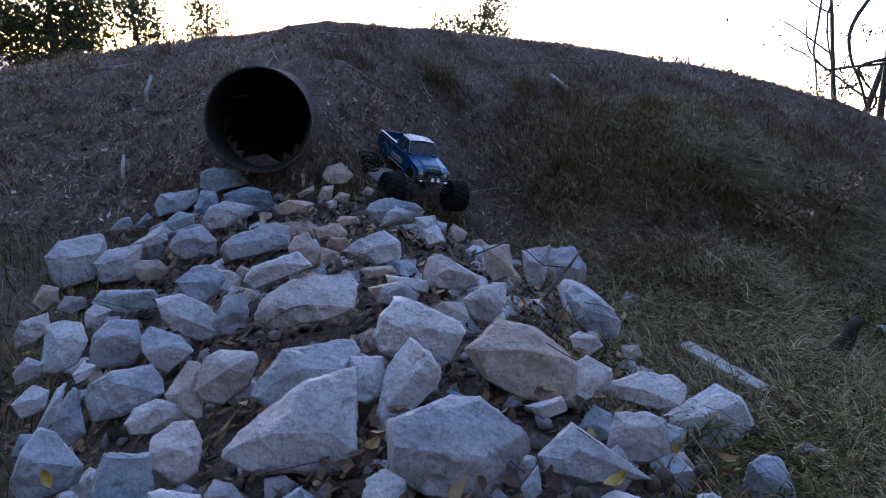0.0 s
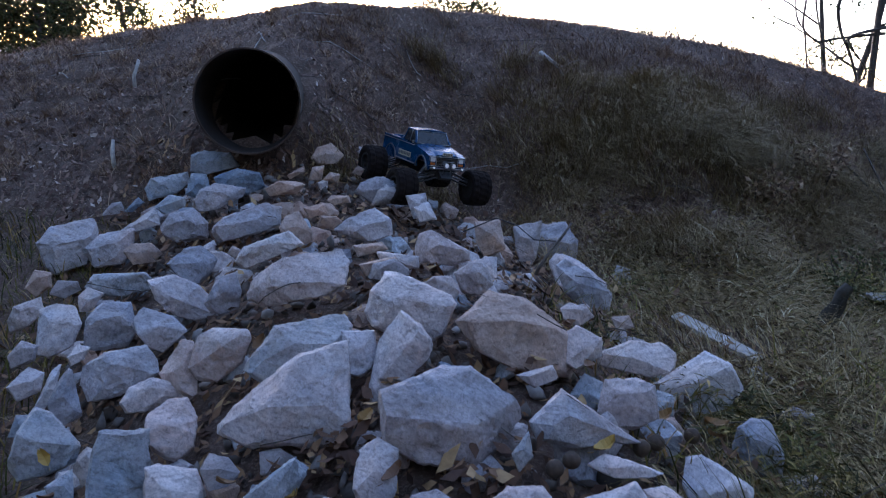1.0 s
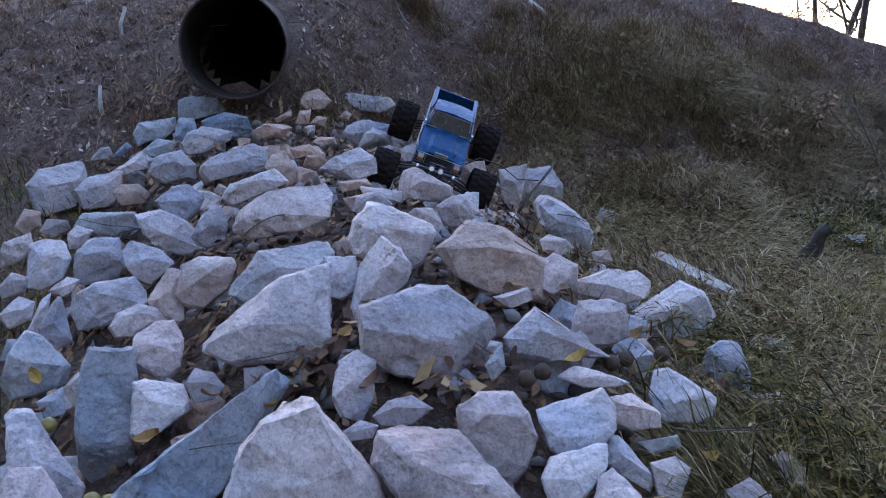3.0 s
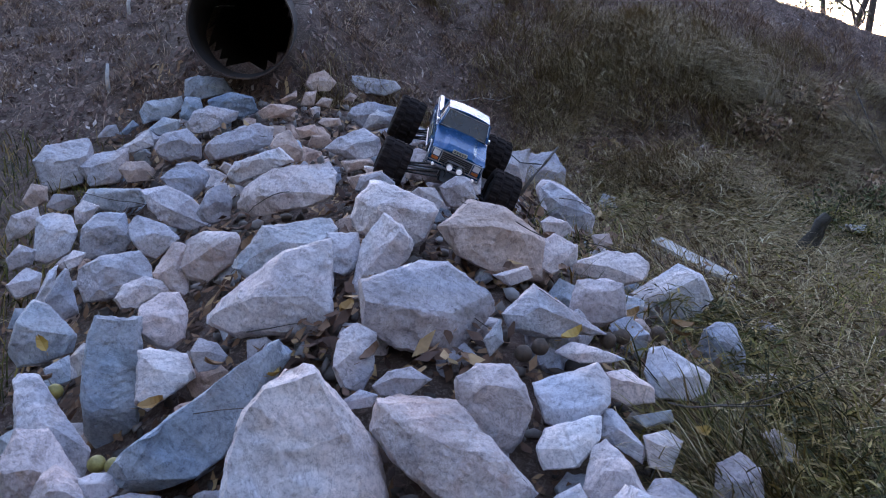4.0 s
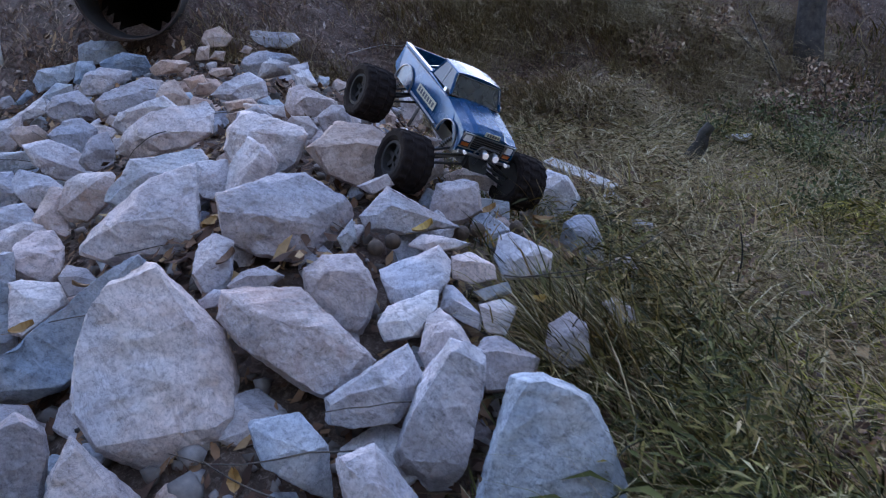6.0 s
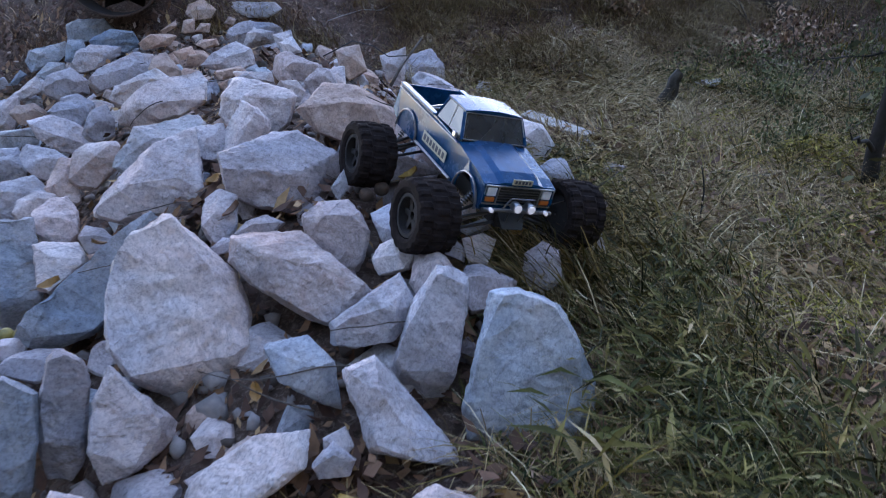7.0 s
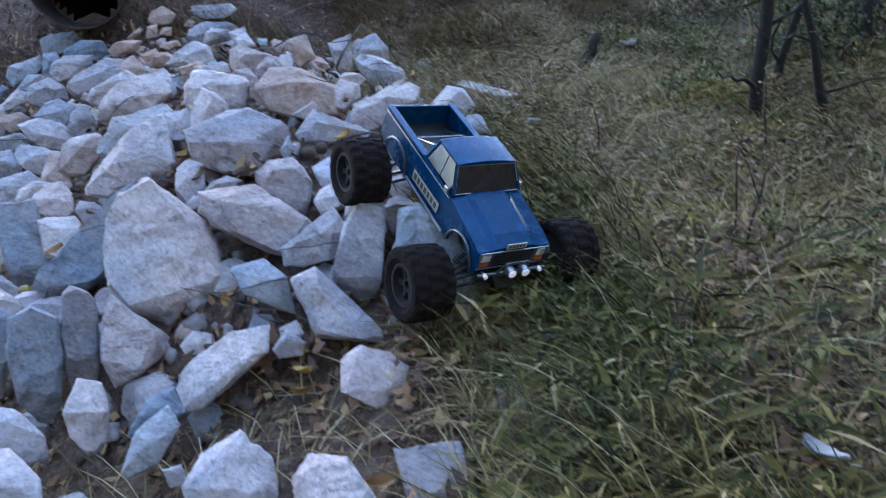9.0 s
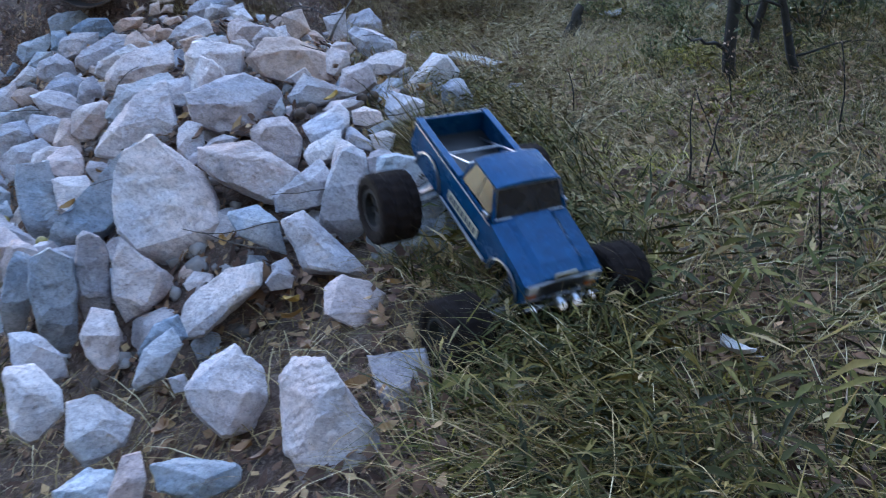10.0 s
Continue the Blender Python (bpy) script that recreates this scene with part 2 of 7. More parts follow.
# ---- stones ----
def roughen(bm, size, seed, amount=1.0):
    """Chip the edges and break the flat faces of a hull, in place."""
    way = random.Random(seed * 7 + 3)
    bed = Vector((way.uniform(-0.5, 0.5), way.uniform(0.5, 1.0), way.uniform(-0.7, 0.7))).normalized()
    for v in bm.verts:
        p = v.co * (1.0 / size)
        q = p * 2.1 + Vector((seed * 3.7, seed * 1.3, seed * 2.9))
        a = noise.fractal(q * 1.6, 0.9, 2.1, 4) * 0.026 + noise.fractal(q * 6.5, 0.8, 2.2, 3) * 0.010
        # broken ledges along the bedding: flat treads between small steps
        b = p.dot(bed) * 6.5 + noise.noise(q * 0.8) * 0.9 + noise.noise(q * 4.0) * 0.35
        step = b - math.floor(b)
        ledge = (math.floor(b) + min(1.0, max(0.0, (step - 0.72) / 0.20))) - b
        mask = min(1.0, max(0.0, noise.noise(q * 0.9 + Vector((5.1, 2.3, 8.8))) * 2.6 + 0.25))
        # bites out of edges
        c = noise.noise(q * 1.05 + Vector((9.7, 1.1, 4.2)))
        bite = -0.16 * max(0.0, c - 0.30)
        v.co += v.normal * ((a + bite + 0.017 * ledge * mask) * size * amount)


SEEDS = iter(range(1, 9999))
COLOURS = {"pale_limestone": "pale grey-white", "blue_grey_limestone": "blue-grey", "tan_limestone": "tan-brown", "rose_limestone": "pinkish-beige"}


def stone(x, y, z, yaw, tilt, lean, mat, corners, ridge=(), slab_like=False):
    """A quarried stone: a hull through the corners of its rim, a crown with a ridge in front and a smaller back, with broken faces."""
    seed = next(SEEDS)
    rnd = random.Random(seed)
    radii = [r for _, r in corners]
    size = sum(radii) / len(radii)
    low = sorted(radii)[len(radii) // 4]
    deep = 0.7 * low + 0.12 * size
    pts = []
    # the face: a nearly flat front, a top that falls away behind an edge, sometimes a flank
    tip = (rnd.uniform(-0.25, 0.25), rnd.uniform(-0.05, 0.40))
    planes = [(0.52 * deep, tip[0], tip[1])]
    if ridge:
        (u0, v0), (u1, v1) = ridge[0], ridge[-1]
        along = Vector((u1 - u0, v1 - v0)) if len(ridge) > 1 else Vector((1, rnd.uniform(-0.2, 0.2)))
        along.normalize()
        m = Vector((-along.y, along.x))
        if m.y < 0:
            m = -m
        edge = sum(u * m.x + v * m.y for u, v in ridge) / len(ridge)
    else:
        m = Vector((rnd.uniform(-0.45, 0.45), 1)).normalized()
        edge = rnd.uniform(0.05, 0.55) * low
    fall = rnd.uniform(1.0, 1.7)
    planes.append((0.52 * deep + fall * edge, tip[0] - fall * m.x, tip[1] - fall * m.y))
    if rnd.random() < 0.6:
        s = rnd.choice((-1, 1))
        m = Vector((s, rnd.uniform(-0.5, 0.5))).normalized()
        fall, edge = rnd.uniform(0.6, 1.3), rnd.uniform(0.35, 0.7) * low
        planes.append((0.52 * deep + fall * edge, tip[0] - fall * m.x, tip[1] - fall * m.y))

    if slab_like:
        # one broad flat face, broken off along its lower edge and one flank
        tip = (rnd.uniform(-0.10, 0.10), rnd.uniform(-0.10, 0.12))
        planes = [(0.5 * deep, tip[0], tip[1])]
        for m, edge, fall in ((Vector((rnd.uniform(-0.15, 0.3), -1)), 0.66 * low, 1.1), (Vector((1, rnd.uniform(-0.1, 0.3))), 0.72 * low, 1.4), (Vector((-1, rnd.uniform(-0.2, 0.3))), 0.92 * low, 0.8)):
            m.normalize()
            planes.append((0.5 * deep + fall * edge, tip[0] - fall * m.x, tip[1] - fall * m.y))

    def face(u, v):
        return max(min(a + b * u + c * v for a, b, c in planes), -0.45 * deep)

    for bearing, r in corners:
        c, s = math.cos(radians(bearing)), math.sin(radians(bearing))
        pts.append((r * c, r * s, min(face(r * c, r * s) - rnd.uniform(0.04, 0.3) * deep, 0.3 * deep)))
        for k in (0.93, 0.7, 0.45, 0.2):
            pts.append((r * c * k, r * s * k, face(r * c * k, r * s * k)))
        k = rnd.uniform(0.88, 0.97)
        pts.append((r * c * k, r * s * k, -deep * rnd.uniform(0.5, 0.9)))
        pts.append((r * c * 0.6, r * s * 0.6, -deep * rnd.uniform(1.0, 1.2)))
    for u, v in ridge:
        pts.append((u, v, face(u, v)))
    bm = bmesh.new()
    for p in pts:
        bm.verts.new(p)
    hull = bmesh.ops.convex_hull(bm, input=bm.verts)
    bmesh.ops.delete(bm, geom=list({v for v in hull["geom_interior"] + hull["geom_unused"] if isinstance(v, bmesh.types.BMVert)}), context="VERTS")
    # corners struck off in flat chips
    for k in range(5 if size > 0.05 else 3):
        n = Vector((rnd.gauss(0, 1), rnd.gauss(0, 1), rnd.uniform(0.3, 1.2))).normalized()
        reach = max(v.co.dot(n) for v in bm.verts)
        cut = bmesh.ops.bisect_plane(bm, geom=bm.verts[:] + bm.edges[:] + bm.faces[:], plane_co=n * (reach * rnd.uniform(0.88, 0.97)), plane_no=n, clear_outer=True)
        rim = [e for e in cut["geom_cut"] if isinstance(e, bmesh.types.BMEdge)]
        if rim:
            bmesh.ops.holes_fill(bm, edges=rim, sides=0)
    bmesh.ops.dissolve_limit(bm, angle_limit=radians(9), verts=bm.verts, edges=bm.edges)
    bmesh.ops.bevel(bm, geom=list(bm.edges), offset=size * 0.009, segments=1, profile=0.6, affect="EDGES", clamp_overlap=True)
    bmesh.ops.triangulate(bm, faces=bm.faces)
    for k in range(3 if size < 0.05 else 4 if size < 0.08 else 5):
        step = size * (0.5, 0.27, 0.15, 0.085, 0.048)[k]
        long = [e for e in bm.edges if e.calc_length() > step]
        if long:
            bmesh.ops.subdivide_edges(bm, edges=long, cuts=1, use_grid_fill=False)
            bmesh.ops.triangulate(bm, faces=[f for f in bm.faces if len(f.verts) > 3])
    bm.normal_update()
    roughen(bm, size, seed)
    wide = "large" if size > 0.10 else "mid-sized" if size > 0.05 else "small"
    bm.normal_update()
    for e in bm.edges:
        e.smooth = e.calc_face_angle(0) < radians(22)
    ob = part("stone", bm, mat, None, f"{wide} {COLOURS[mat.name]} angular quarried stone in the riprap pile", smooth=False)
    for f in ob.data.polygons:
        f.use_smooth = True
    ob["category"], ob["group"] = "stone", "riprap stones"
    a, b = radians(yaw), radians(tilt)
    normal = Vector((math.sin(a) * math.cos(b), -math.cos(a) * math.cos(b), math.sin(b)))
    u0 = Vector((math.cos(a), math.sin(a), 0))
    v0 = normal.cross(u0)
    u = u0 * math.cos(radians(lean)) + v0 * math.sin(radians(lean))
    v = normal.cross(u)
    ob.matrix_basis = Matrix(((u.x, v.x, normal.x, x), (u.y, v.y, normal.y, y), (u.z, v.z, normal.z, z), (0, 0, 0, 1)))
    return ob


# the stones of the apron: place, facing (yaw, tilt, lean), colour, corners of the rim (bearing, radius), ridge of the crown
stone(0.060, 1.410, 0.361, 1, 20, 5, ROCK_WHITE, ((157, 0.152), (96, 0.106), (64, 0.112), (13, 0.148), (-3, 0.153), (-34, 0.12), (-66, 0.133), (-129, 0.104), (-163, 0.142), (173, 0.147)), ((-0.047, 0.002), (0.054, -0.01), (0.084, -0.022)))
stone(-0.268, 1.520, 0.318, 13, 20, 1, ROCK_WHITE, ((-165, 0.177), (179, 0.127), (85, 0.11), (49, 0.179), (-20, 0.125), (-52, 0.122), (-95, 0.091), (-135, 0.132), (-160, 0.175)), ((0.004, 0.007), (-0.066, 0.007), (0.056, 0.001)))
stone(-0.281, 1.719, 0.350, 12, 17, 2, ROCK_BLUE, ((-172, 0.150), (-105, 0.113), (-32, 0.122), (31, 0.135), (46, 0.140), (134, 0.106)), ((-0.028, 0.037),))
stone(-0.155, 1.704, 0.377, 8, 17, 3, ROCK_WHITE, ((-133, 0.061), (-88, 0.060), (-33, 0.056), (52, 0.064), (129, 0.065)), ())
stone(-0.060, 1.648, 0.394, 5, 17, 4, ROCK_WHITE, ((-122, 0.127), (-107, 0.112), (-6, 0.068), (19, 0.087), (53, 0.089), (84, 0.107), (141, 0.056), (-136, 0.093)), ((0.004, 0.007), (-0.037, -0.041),))
stone(-0.110, 0.986, 0.180, 10, 33, -1, ROCK_WHITE, ((102, 0.22), (89, 0.208), (78, 0.152), (35, 0.144), (3, 0.138), (-36, 0.156), (-60, 0.199), (-70, 0.208), (-90, 0.167), (-132, 0.146), (-161, 0.141), (158, 0.14), (129, 0.173)), (), True)
stone(0.121, 1.017, 0.251, -1, 31, 5, ROCK_ROSE, ((143, 0.16), (128, 0.137), (82, 0.099), (52, 0.068), (6, 0.09), (-21, 0.158), (-50, 0.135), (-65, 0.128), (-83, 0.098), (-121, 0.069), (-177, 0.098), (159, 0.147)), ((-0.07, 0.041), (0.034, 0.012)))
stone(0.200, 1.154, 0.284, -4, 27, 7, ROCK_WHITE, ((149, 0.088), (113, 0.082), (67, 0.08), (32, 0.067), (-6, 0.071), (-48, 0.079), (-71, 0.094), (-111, 0.071), (-169, 0.068)), ((0.004, 0.033),))
stone(0.347, 1.174, 0.299, -11, 25, 10, ROCK_WHITE, ((159, 0.082), (55, 0.08), (25, 0.077), (-8, 0.066), (-60, 0.059), (-97, 0.071), (-142, 0.07), (175, 0.072)), ((0.014, -0.018), (-0.039, -0.018)))
stone(0.325, 1.070, 0.259, -11, 29, 10, ROCK_WHITE, ((-176, 0.056), (-137, 0.059), (-62, 0.040), (16, 0.062), (42, 0.087), (140, 0.050)), ((-0.012, -0.004),))
stone(0.426, 1.120, 0.262, -15, 27, 12, ROCK_WHITE, ((-175, 0.039), (-104, 0.026), (-55, 0.063), (-29, 0.050), (103, 0.051), (119, 0.057)), ((-0.006, 0.012),))
stone(0.274, 0.876, 0.212, 4, 22, -8, ROCK_WHITE, ((-170, 0.089), (63, 0.098), (46, 0.084), (20, 0.084), (-16, 0.065), (-51, 0.056), (-119, 0.069), (-146, 0.1)), ((0.057, 0.023),))
stone(0.378, 0.826, 0.187, 0, 23, -7, ROCK_WHITE, ((124, 0.077), (90, 0.135), (67, 0.133), (53, 0.097), (-53, 0.078), (-78, 0.129), (-95, 0.126), (-140, 0.097)), (), True)
stone(0.536, 0.723, 0.135, -5, 26, -4, ROCK_BLUE, ((116, 0.176), (100, 0.172), (73, 0.15), (46, 0.114), (4, 0.114), (-35, 0.151), (-71, 0.155), (-104, 0.139), (-137, 0.145), (-162, 0.123), (137, 0.124)), (), True)
stone(0.299, 0.671, 0.126, 3, 28, -8, ROCK_WHITE, ((142, 0.118), (111, 0.108), (65, 0.048), (-25, 0.12), (-35, 0.139), (-57, 0.081), (-122, 0.072), (165, 0.077)), ((-0.038, 0.055), (0.009, -0.004)))
stone(0.148, 0.786, 0.162, 9, 25, -10, ROCK_BLUE, ((152, 0.09), (89, 0.061), (18, 0.053), (-46, 0.1), (-66, 0.064), (-157, 0.052)), ((0.001, 0.011),))
stone(0.050, 0.606, 0.067, 13, 30, -13, ROCK_WHITE, ((-155, 0.103), (175, 0.073), (79, 0.075), (39, 0.137), (15, 0.106), (-44, 0.041), (-112, 0.096), (-130, 0.123)), ((-0.018, -0.04), (0.063, 0.018)))
stone(-0.057, 0.487, 0.050, 19, 32, -17, ROCK_BLUE, ((-148, 0.065), (-137, 0.068), (-96, 0.041), (-1, 0.052), (62, 0.063), (128, 0.035)), ((-0.004, 0.010),))
stone(-0.176, 0.787, 0.066, 20, 26, -16, ROCK_WHITE, ((141, 0.079), (110, 0.121), (19, 0.079), (0, 0.101), (-69, 0.081), (-107, 0.104), (-149, 0.073)), (), True)
stone(-0.290, 0.814, 0.087, 23, 25, -17, ROCK_WHITE, ((154, 0.049), (-122, 0.070), (-98, 0.115), (-79, 0.123), (-59, 0.085), (59, 0.073), (77, 0.106), (101, 0.125), (110, 0.109)), ((-0.003, 0.033),), True)
stone(-0.191, 0.502, 0.065, 24, 30, -20, ROCK_WHITE, ((174, 0.046), (-126, 0.050), (-87, 0.081), (-62, 0.072), (7, 0.040), (72, 0.071), (108, 0.076)), ((-0.001, 0.004),))
stone(-0.358, 0.725, 0.084, 26, 26, -19, ROCK_BLUE, ((121, 0.112), (97, 0.125), (67, 0.107), (13, 0.052), (-62, 0.11), (-80, 0.146), (-112, 0.09), (168, 0.058)), (), True)
stone(-0.479, 0.811, 0.081, 29, 24, -20, ROCK_BLUE, ((-145, 0.052), (-100, 0.126), (-79, 0.099), (-27, 0.035), (64, 0.103), (91, 0.112), (106, 0.082)), ((-0.002, 0.011),), True)
stone(-0.620, 1.093, 0.102, 28, 20, -18, ROCK_WHITE, ((179, 0.061), (-122, 0.072), (-90, 0.107), (1, 0.086), (84, 0.079), (123, 0.084)), ((-0.007, 0.016),))
stone(-0.327, 0.476, 0.056, 30, 30, -23, ROCK_WHITE, ((135, 0.08), (94, 0.063), (1, 0.057), (-32, 0.078), (-90, 0.06), (-145, 0.051)), ((0.002, 0.022),))
stone(0.116, 0.223, 0.041, 15, 30, -18, ROCK_WHITE, ((177, 0.082), (134, 0.079), (86, 0.096), (35, 0.082), (-13, 0.077), (-54, 0.087), (-94, 0.091), (-150, 0.075)), ((-0.005, 0.004),))
stone(0.304, 0.046, 0.032, 8, 35, -15, ROCK_WHITE, ((136, 0.131), (116, 0.151), (93, 0.132), (71, 0.088), (-2, 0.09), (-46, 0.152), (-106, 0.112), (-156, 0.079)), ((-0.008, 0.045), (-0.047, -0.033)))
stone(0.369, 0.436, 0.083, 3, 27, -11, ROCK_WHITE, ((155, 0.072), (116, 0.07), (55, 0.056), (14, 0.072), (-38, 0.073), (-84, 0.062), (-154, 0.069)), ((0.03, -0.021),))
stone(0.445, 0.146, 0.040, 1, 32, -10, ROCK_WHITE, ((141, 0.09), (55, 0.08), (9, 0.057), (-65, 0.081), (-98, 0.084), (-167, 0.05)), ((-0.001, -0.011),))
stone(0.090, -0.010, 0.031, 19, 35, -22, ROCK_BLUE, ((164, 0.078), (120, 0.038), (17, 0.08), (-11, 0.071), (-83, 0.04), (-159, 0.061)), ((-0.007, 0.005),))
stone(-0.287, 0.320, 0.041, 28, 26, -24, ROCK_WHITE, ((132, 0.089), (91, 0.078), (23, 0.058), (-20, 0.066), (-82, 0.088), (-114, 0.071)), ((0.006, 0.012),))
stone(-0.119, 0.172, 0.044, 25, 30, -24, ROCK_BLUE, ((139, 0.074), (95, 0.065), (16, 0.069), (-29, 0.064), (-99, 0.071), (-147, 0.057)), ((0.012, -0.001),))
stone(-0.026, 0.007, 0.028, 24, 34, -25, ROCK_WHITE, ((-145, 0.036), (-117, 0.056), (-59, 0.047), (17, 0.030), (76, 0.059), (108, 0.050)), ((-0.001, 0.008),))
stone(-0.050, 0.387, 0.050, 19, 26, -19, ROCK_BLUE, ((-132, 0.072), (-119, 0.075), (-72, 0.044), (33, 0.060), (70, 0.075), (145, 0.036)), ((0.007, 0.008),))
stone(0.012, 0.283, 0.043, 18, 28, -19, ROCK_WHITE, ((155, 0.025), (-114, 0.021), (-32, 0.025), (65, 0.022)), ())
stone(0.197, 0.623, 0.080, 9, 23, -13, ROCK_WHITE, ((-170, 0.036), (-128, 0.035), (-36, 0.035), (13, 0.036), (101, 0.037)), ())
stone(0.655, 0.016, 0.007, -10, 36, -4, ROCK_WHITE, ((131, 0.069), (-164, 0.036), (-98, 0.062), (-38, 0.067), (18, 0.034), (89, 0.062)), ())
stone(-0.101, 0.025, 0.016, 27, 33, -26, ROCK_BLUE, ((178, 0.053), (-139, 0.057), (-31, 0.054), (42, 0.055), (95, 0.042)), ())
stone(-0.610, 1.412, 0.130, 25, 25, -6, ROCK_BLUE, ((107, 0.151), (69, 0.153), (56, 0.108), (-46, 0.087), (-63, 0.125), (-91, 0.165), (-112, 0.13), (-171, 0.063), (123, 0.105)), (), True)
stone(-0.855, 1.590, 0.140, 29, 22, -6, ROCK_BLUE, ((-152, 0.080), (-123, 0.088), (-83, 0.067), (-28, 0.082), (3, 0.080), (78, 0.078), (103, 0.093), (149, 0.065)), ((0.008, 0.011),))
stone(-0.552, 1.574, 0.213, 21, 21, -3, ROCK_WHITE, ((-170, 0.062), (-134, 0.064), (-98, 0.068), (-70, 0.076), (-44, 0.066), (23, 0.062), (65, 0.077), (98, 0.067), (148, 0.066)), ((-0.002, 0.010),))
stone(-0.491, 1.379, 0.172, 21, 25, -4, ROCK_WHITE, ((-128, 0.079), (-107, 0.079), (-4, 0.073), (40, 0.070), (112, 0.063), (133, 0.071)), ((0.008, 0.013),))
stone(-0.394, 1.389, 0.222, 18, 24, -2, ROCK_WHITE, ((168, 0.039), (-118, 0.041), (-57, 0.035), (-6, 0.045), (55, 0.033), (117, 0.042)), ((-0.000, 0.008),))
stone(-0.343, 1.198, 0.169, 18, 29, -4, ROCK_BLUE, ((-153, 0.187), (-145, 0.189), (-128, 0.159), (-94, 0.096), (-58, 0.073), (36, 0.188), (41, 0.226), (51, 0.223), (56, 0.173), (-162, 0.145)), ((0.015, 0.028), (-0.094, -0.048),), True)
stone(-0.654, 1.215, 0.113, 29, 28, -9, ROCK_WHITE, ((124, 0.126), (-135, 0.067), (-69, 0.125), (-48, 0.111), (-24, 0.088), (74, 0.060), (102, 0.118), (113, 0.138)), ((0.010, 0.011),))
stone(-0.538, 1.008, 0.099, 29, 33, -12, ROCK_WHITE, ((-179, 0.052), (-132, 0.070), (-100, 0.063), (-37, 0.069), (10, 0.051), (68, 0.065), (95, 0.075), (114, 0.065)), ((0.004, 0.028),))
stone(-0.495, 1.080, 0.098, 26, 32, -9, ROCK_WHITE, ((170, 0.043), (-159, 0.040), (-109, 0.032), (-24, 0.035), (29, 0.049), (114, 0.026)), ())
stone(-0.422, 1.023, 0.086, 24, 34, -9, ROCK_WHITE, ((-174, 0.086), (-87, 0.041), (-7, 0.075), (31, 0.062), (87, 0.037), (157, 0.054)), ())
stone(-0.842, 1.969, 0.168, 24, 18, -3, ROCK_WHITE, ((170, 0.095), (122, 0.067), (45, 0.105), (17, 0.109), (-5, 0.112), (-44, 0.06), (-91, 0.065), (-133, 0.109), (-162, 0.099)), ((-0.005, 0.025),))
stone(-0.912, 1.809, 0.151, 27, 20, -4, ROCK_WHITE, ((-177, 0.038), (-136, 0.049), (-93, 0.066), (-43, 0.061), (82, 0.094), (113, 0.049)), ((-0.003, 0.013),))
stone(-0.666, 1.760, 0.206, 22, 20, -2, ROCK_WHITE, ((-168, 0.081), (-148, 0.075), (-114, 0.043), (-6, 0.091), (16, 0.078), (93, 0.045), (159, 0.060)), ())
stone(-0.618, 1.818, 0.250, 20, 18, -1, ROCK_ROSE, ((-174, 0.052), (-122, 0.052), (-76, 0.078), (-54, 0.074), (64, 0.082), (87, 0.082)), ())
stone(-0.994, 2.275, 0.188, 24, 16, -1, ROCK_WHITE, ((-140, 0.102), (-121, 0.087), (-52, 0.083), (-5, 0.081), (51, 0.097), (108, 0.083), (164, 0.076)), ((-0.015, 0.029),))
stone(-0.784, 2.115, 0.249, 21, 16, -1, ROCK_WHITE, ((150, 0.078), (-174, 0.060), (-122, 0.060), (-80, 0.070), (-4, 0.084), (44, 0.055), (122, 0.077)), ((0.003, 0.011),))
stone(-0.752, 2.248, 0.306, 20, 14, 0, ROCK_WHITE, ((151, 0.121), (113, 0.08), (45, 0.059), (-12, 0.109), (-30, 0.117), (-64, 0.083), (-111, 0.06), (-179, 0.084)), ((-0.016, -0.004), (-0.051, 0.014)))
stone(-0.522, 1.827, 0.302, 18, 17, 0, ROCK_ROSE, ((-155, 0.084), (-128, 0.085), (-94, 0.074), (-25, 0.063), (24, 0.088), (39, 0.094), (102, 0.065), (140, 0.068)), ((-0.020, 0.004), (0.032, 0.034),))
stone(-0.606, 2.172, 0.348, 17, 14, 1, ROCK_WHITE, ((-158, 0.064), (-129, 0.065), (-103, 0.061), (-46, 0.058), (14, 0.051), (66, 0.077), (115, 0.054)), ((0.004, 0.012),))
stone(-0.812, 2.524, 0.339, 19, 12, 1, ROCK_WHITE, ((176, 0.088), (-149, 0.067), (-86, 0.076), (-31, 0.067), (12, 0.084), (68, 0.070), (114, 0.064)), ((0.005, 0.007),))
stone(-1.120, 2.861, 0.278, 22, 11, 1, ROCK_TAN, ((172, 0.072), (-131, 0.056), (-40, 0.058), (-2, 0.073), (50, 0.052), (133, 0.054)), ((0.009, 0.009),))
stone(-1.123, 2.641, 0.215, 24, 13, -0, ROCK_BLUE, ((-173, 0.116), (-160, 0.110), (-83, 0.044), (-14, 0.107), (9, 0.116), (23, 0.101), (154, 0.091)), ())
stone(-1.494, 3.043, 0.242, 27, 11, 0, ROCK_WHITE, ((173, 0.119), (-138, 0.125), (-115, 0.133), (-51, 0.107), (24, 0.128), (48, 0.155), (132, 0.103)), ((-0.007, 0.015),))
stone(-1.324, 3.050, 0.240, 24, 11, 1, ROCK_WHITE, ((-178, 0.110), (-130, 0.103), (-55, 0.081), (12, 0.097), (41, 0.126), (125, 0.071)), ((-0.004, 0.019),))
stone(-1.249, 3.209, 0.324, 22, 10, 2, ROCK_WHITE, ((-160, 0.108), (-138, 0.067), (-10, 0.067), (51, 0.085)), ())
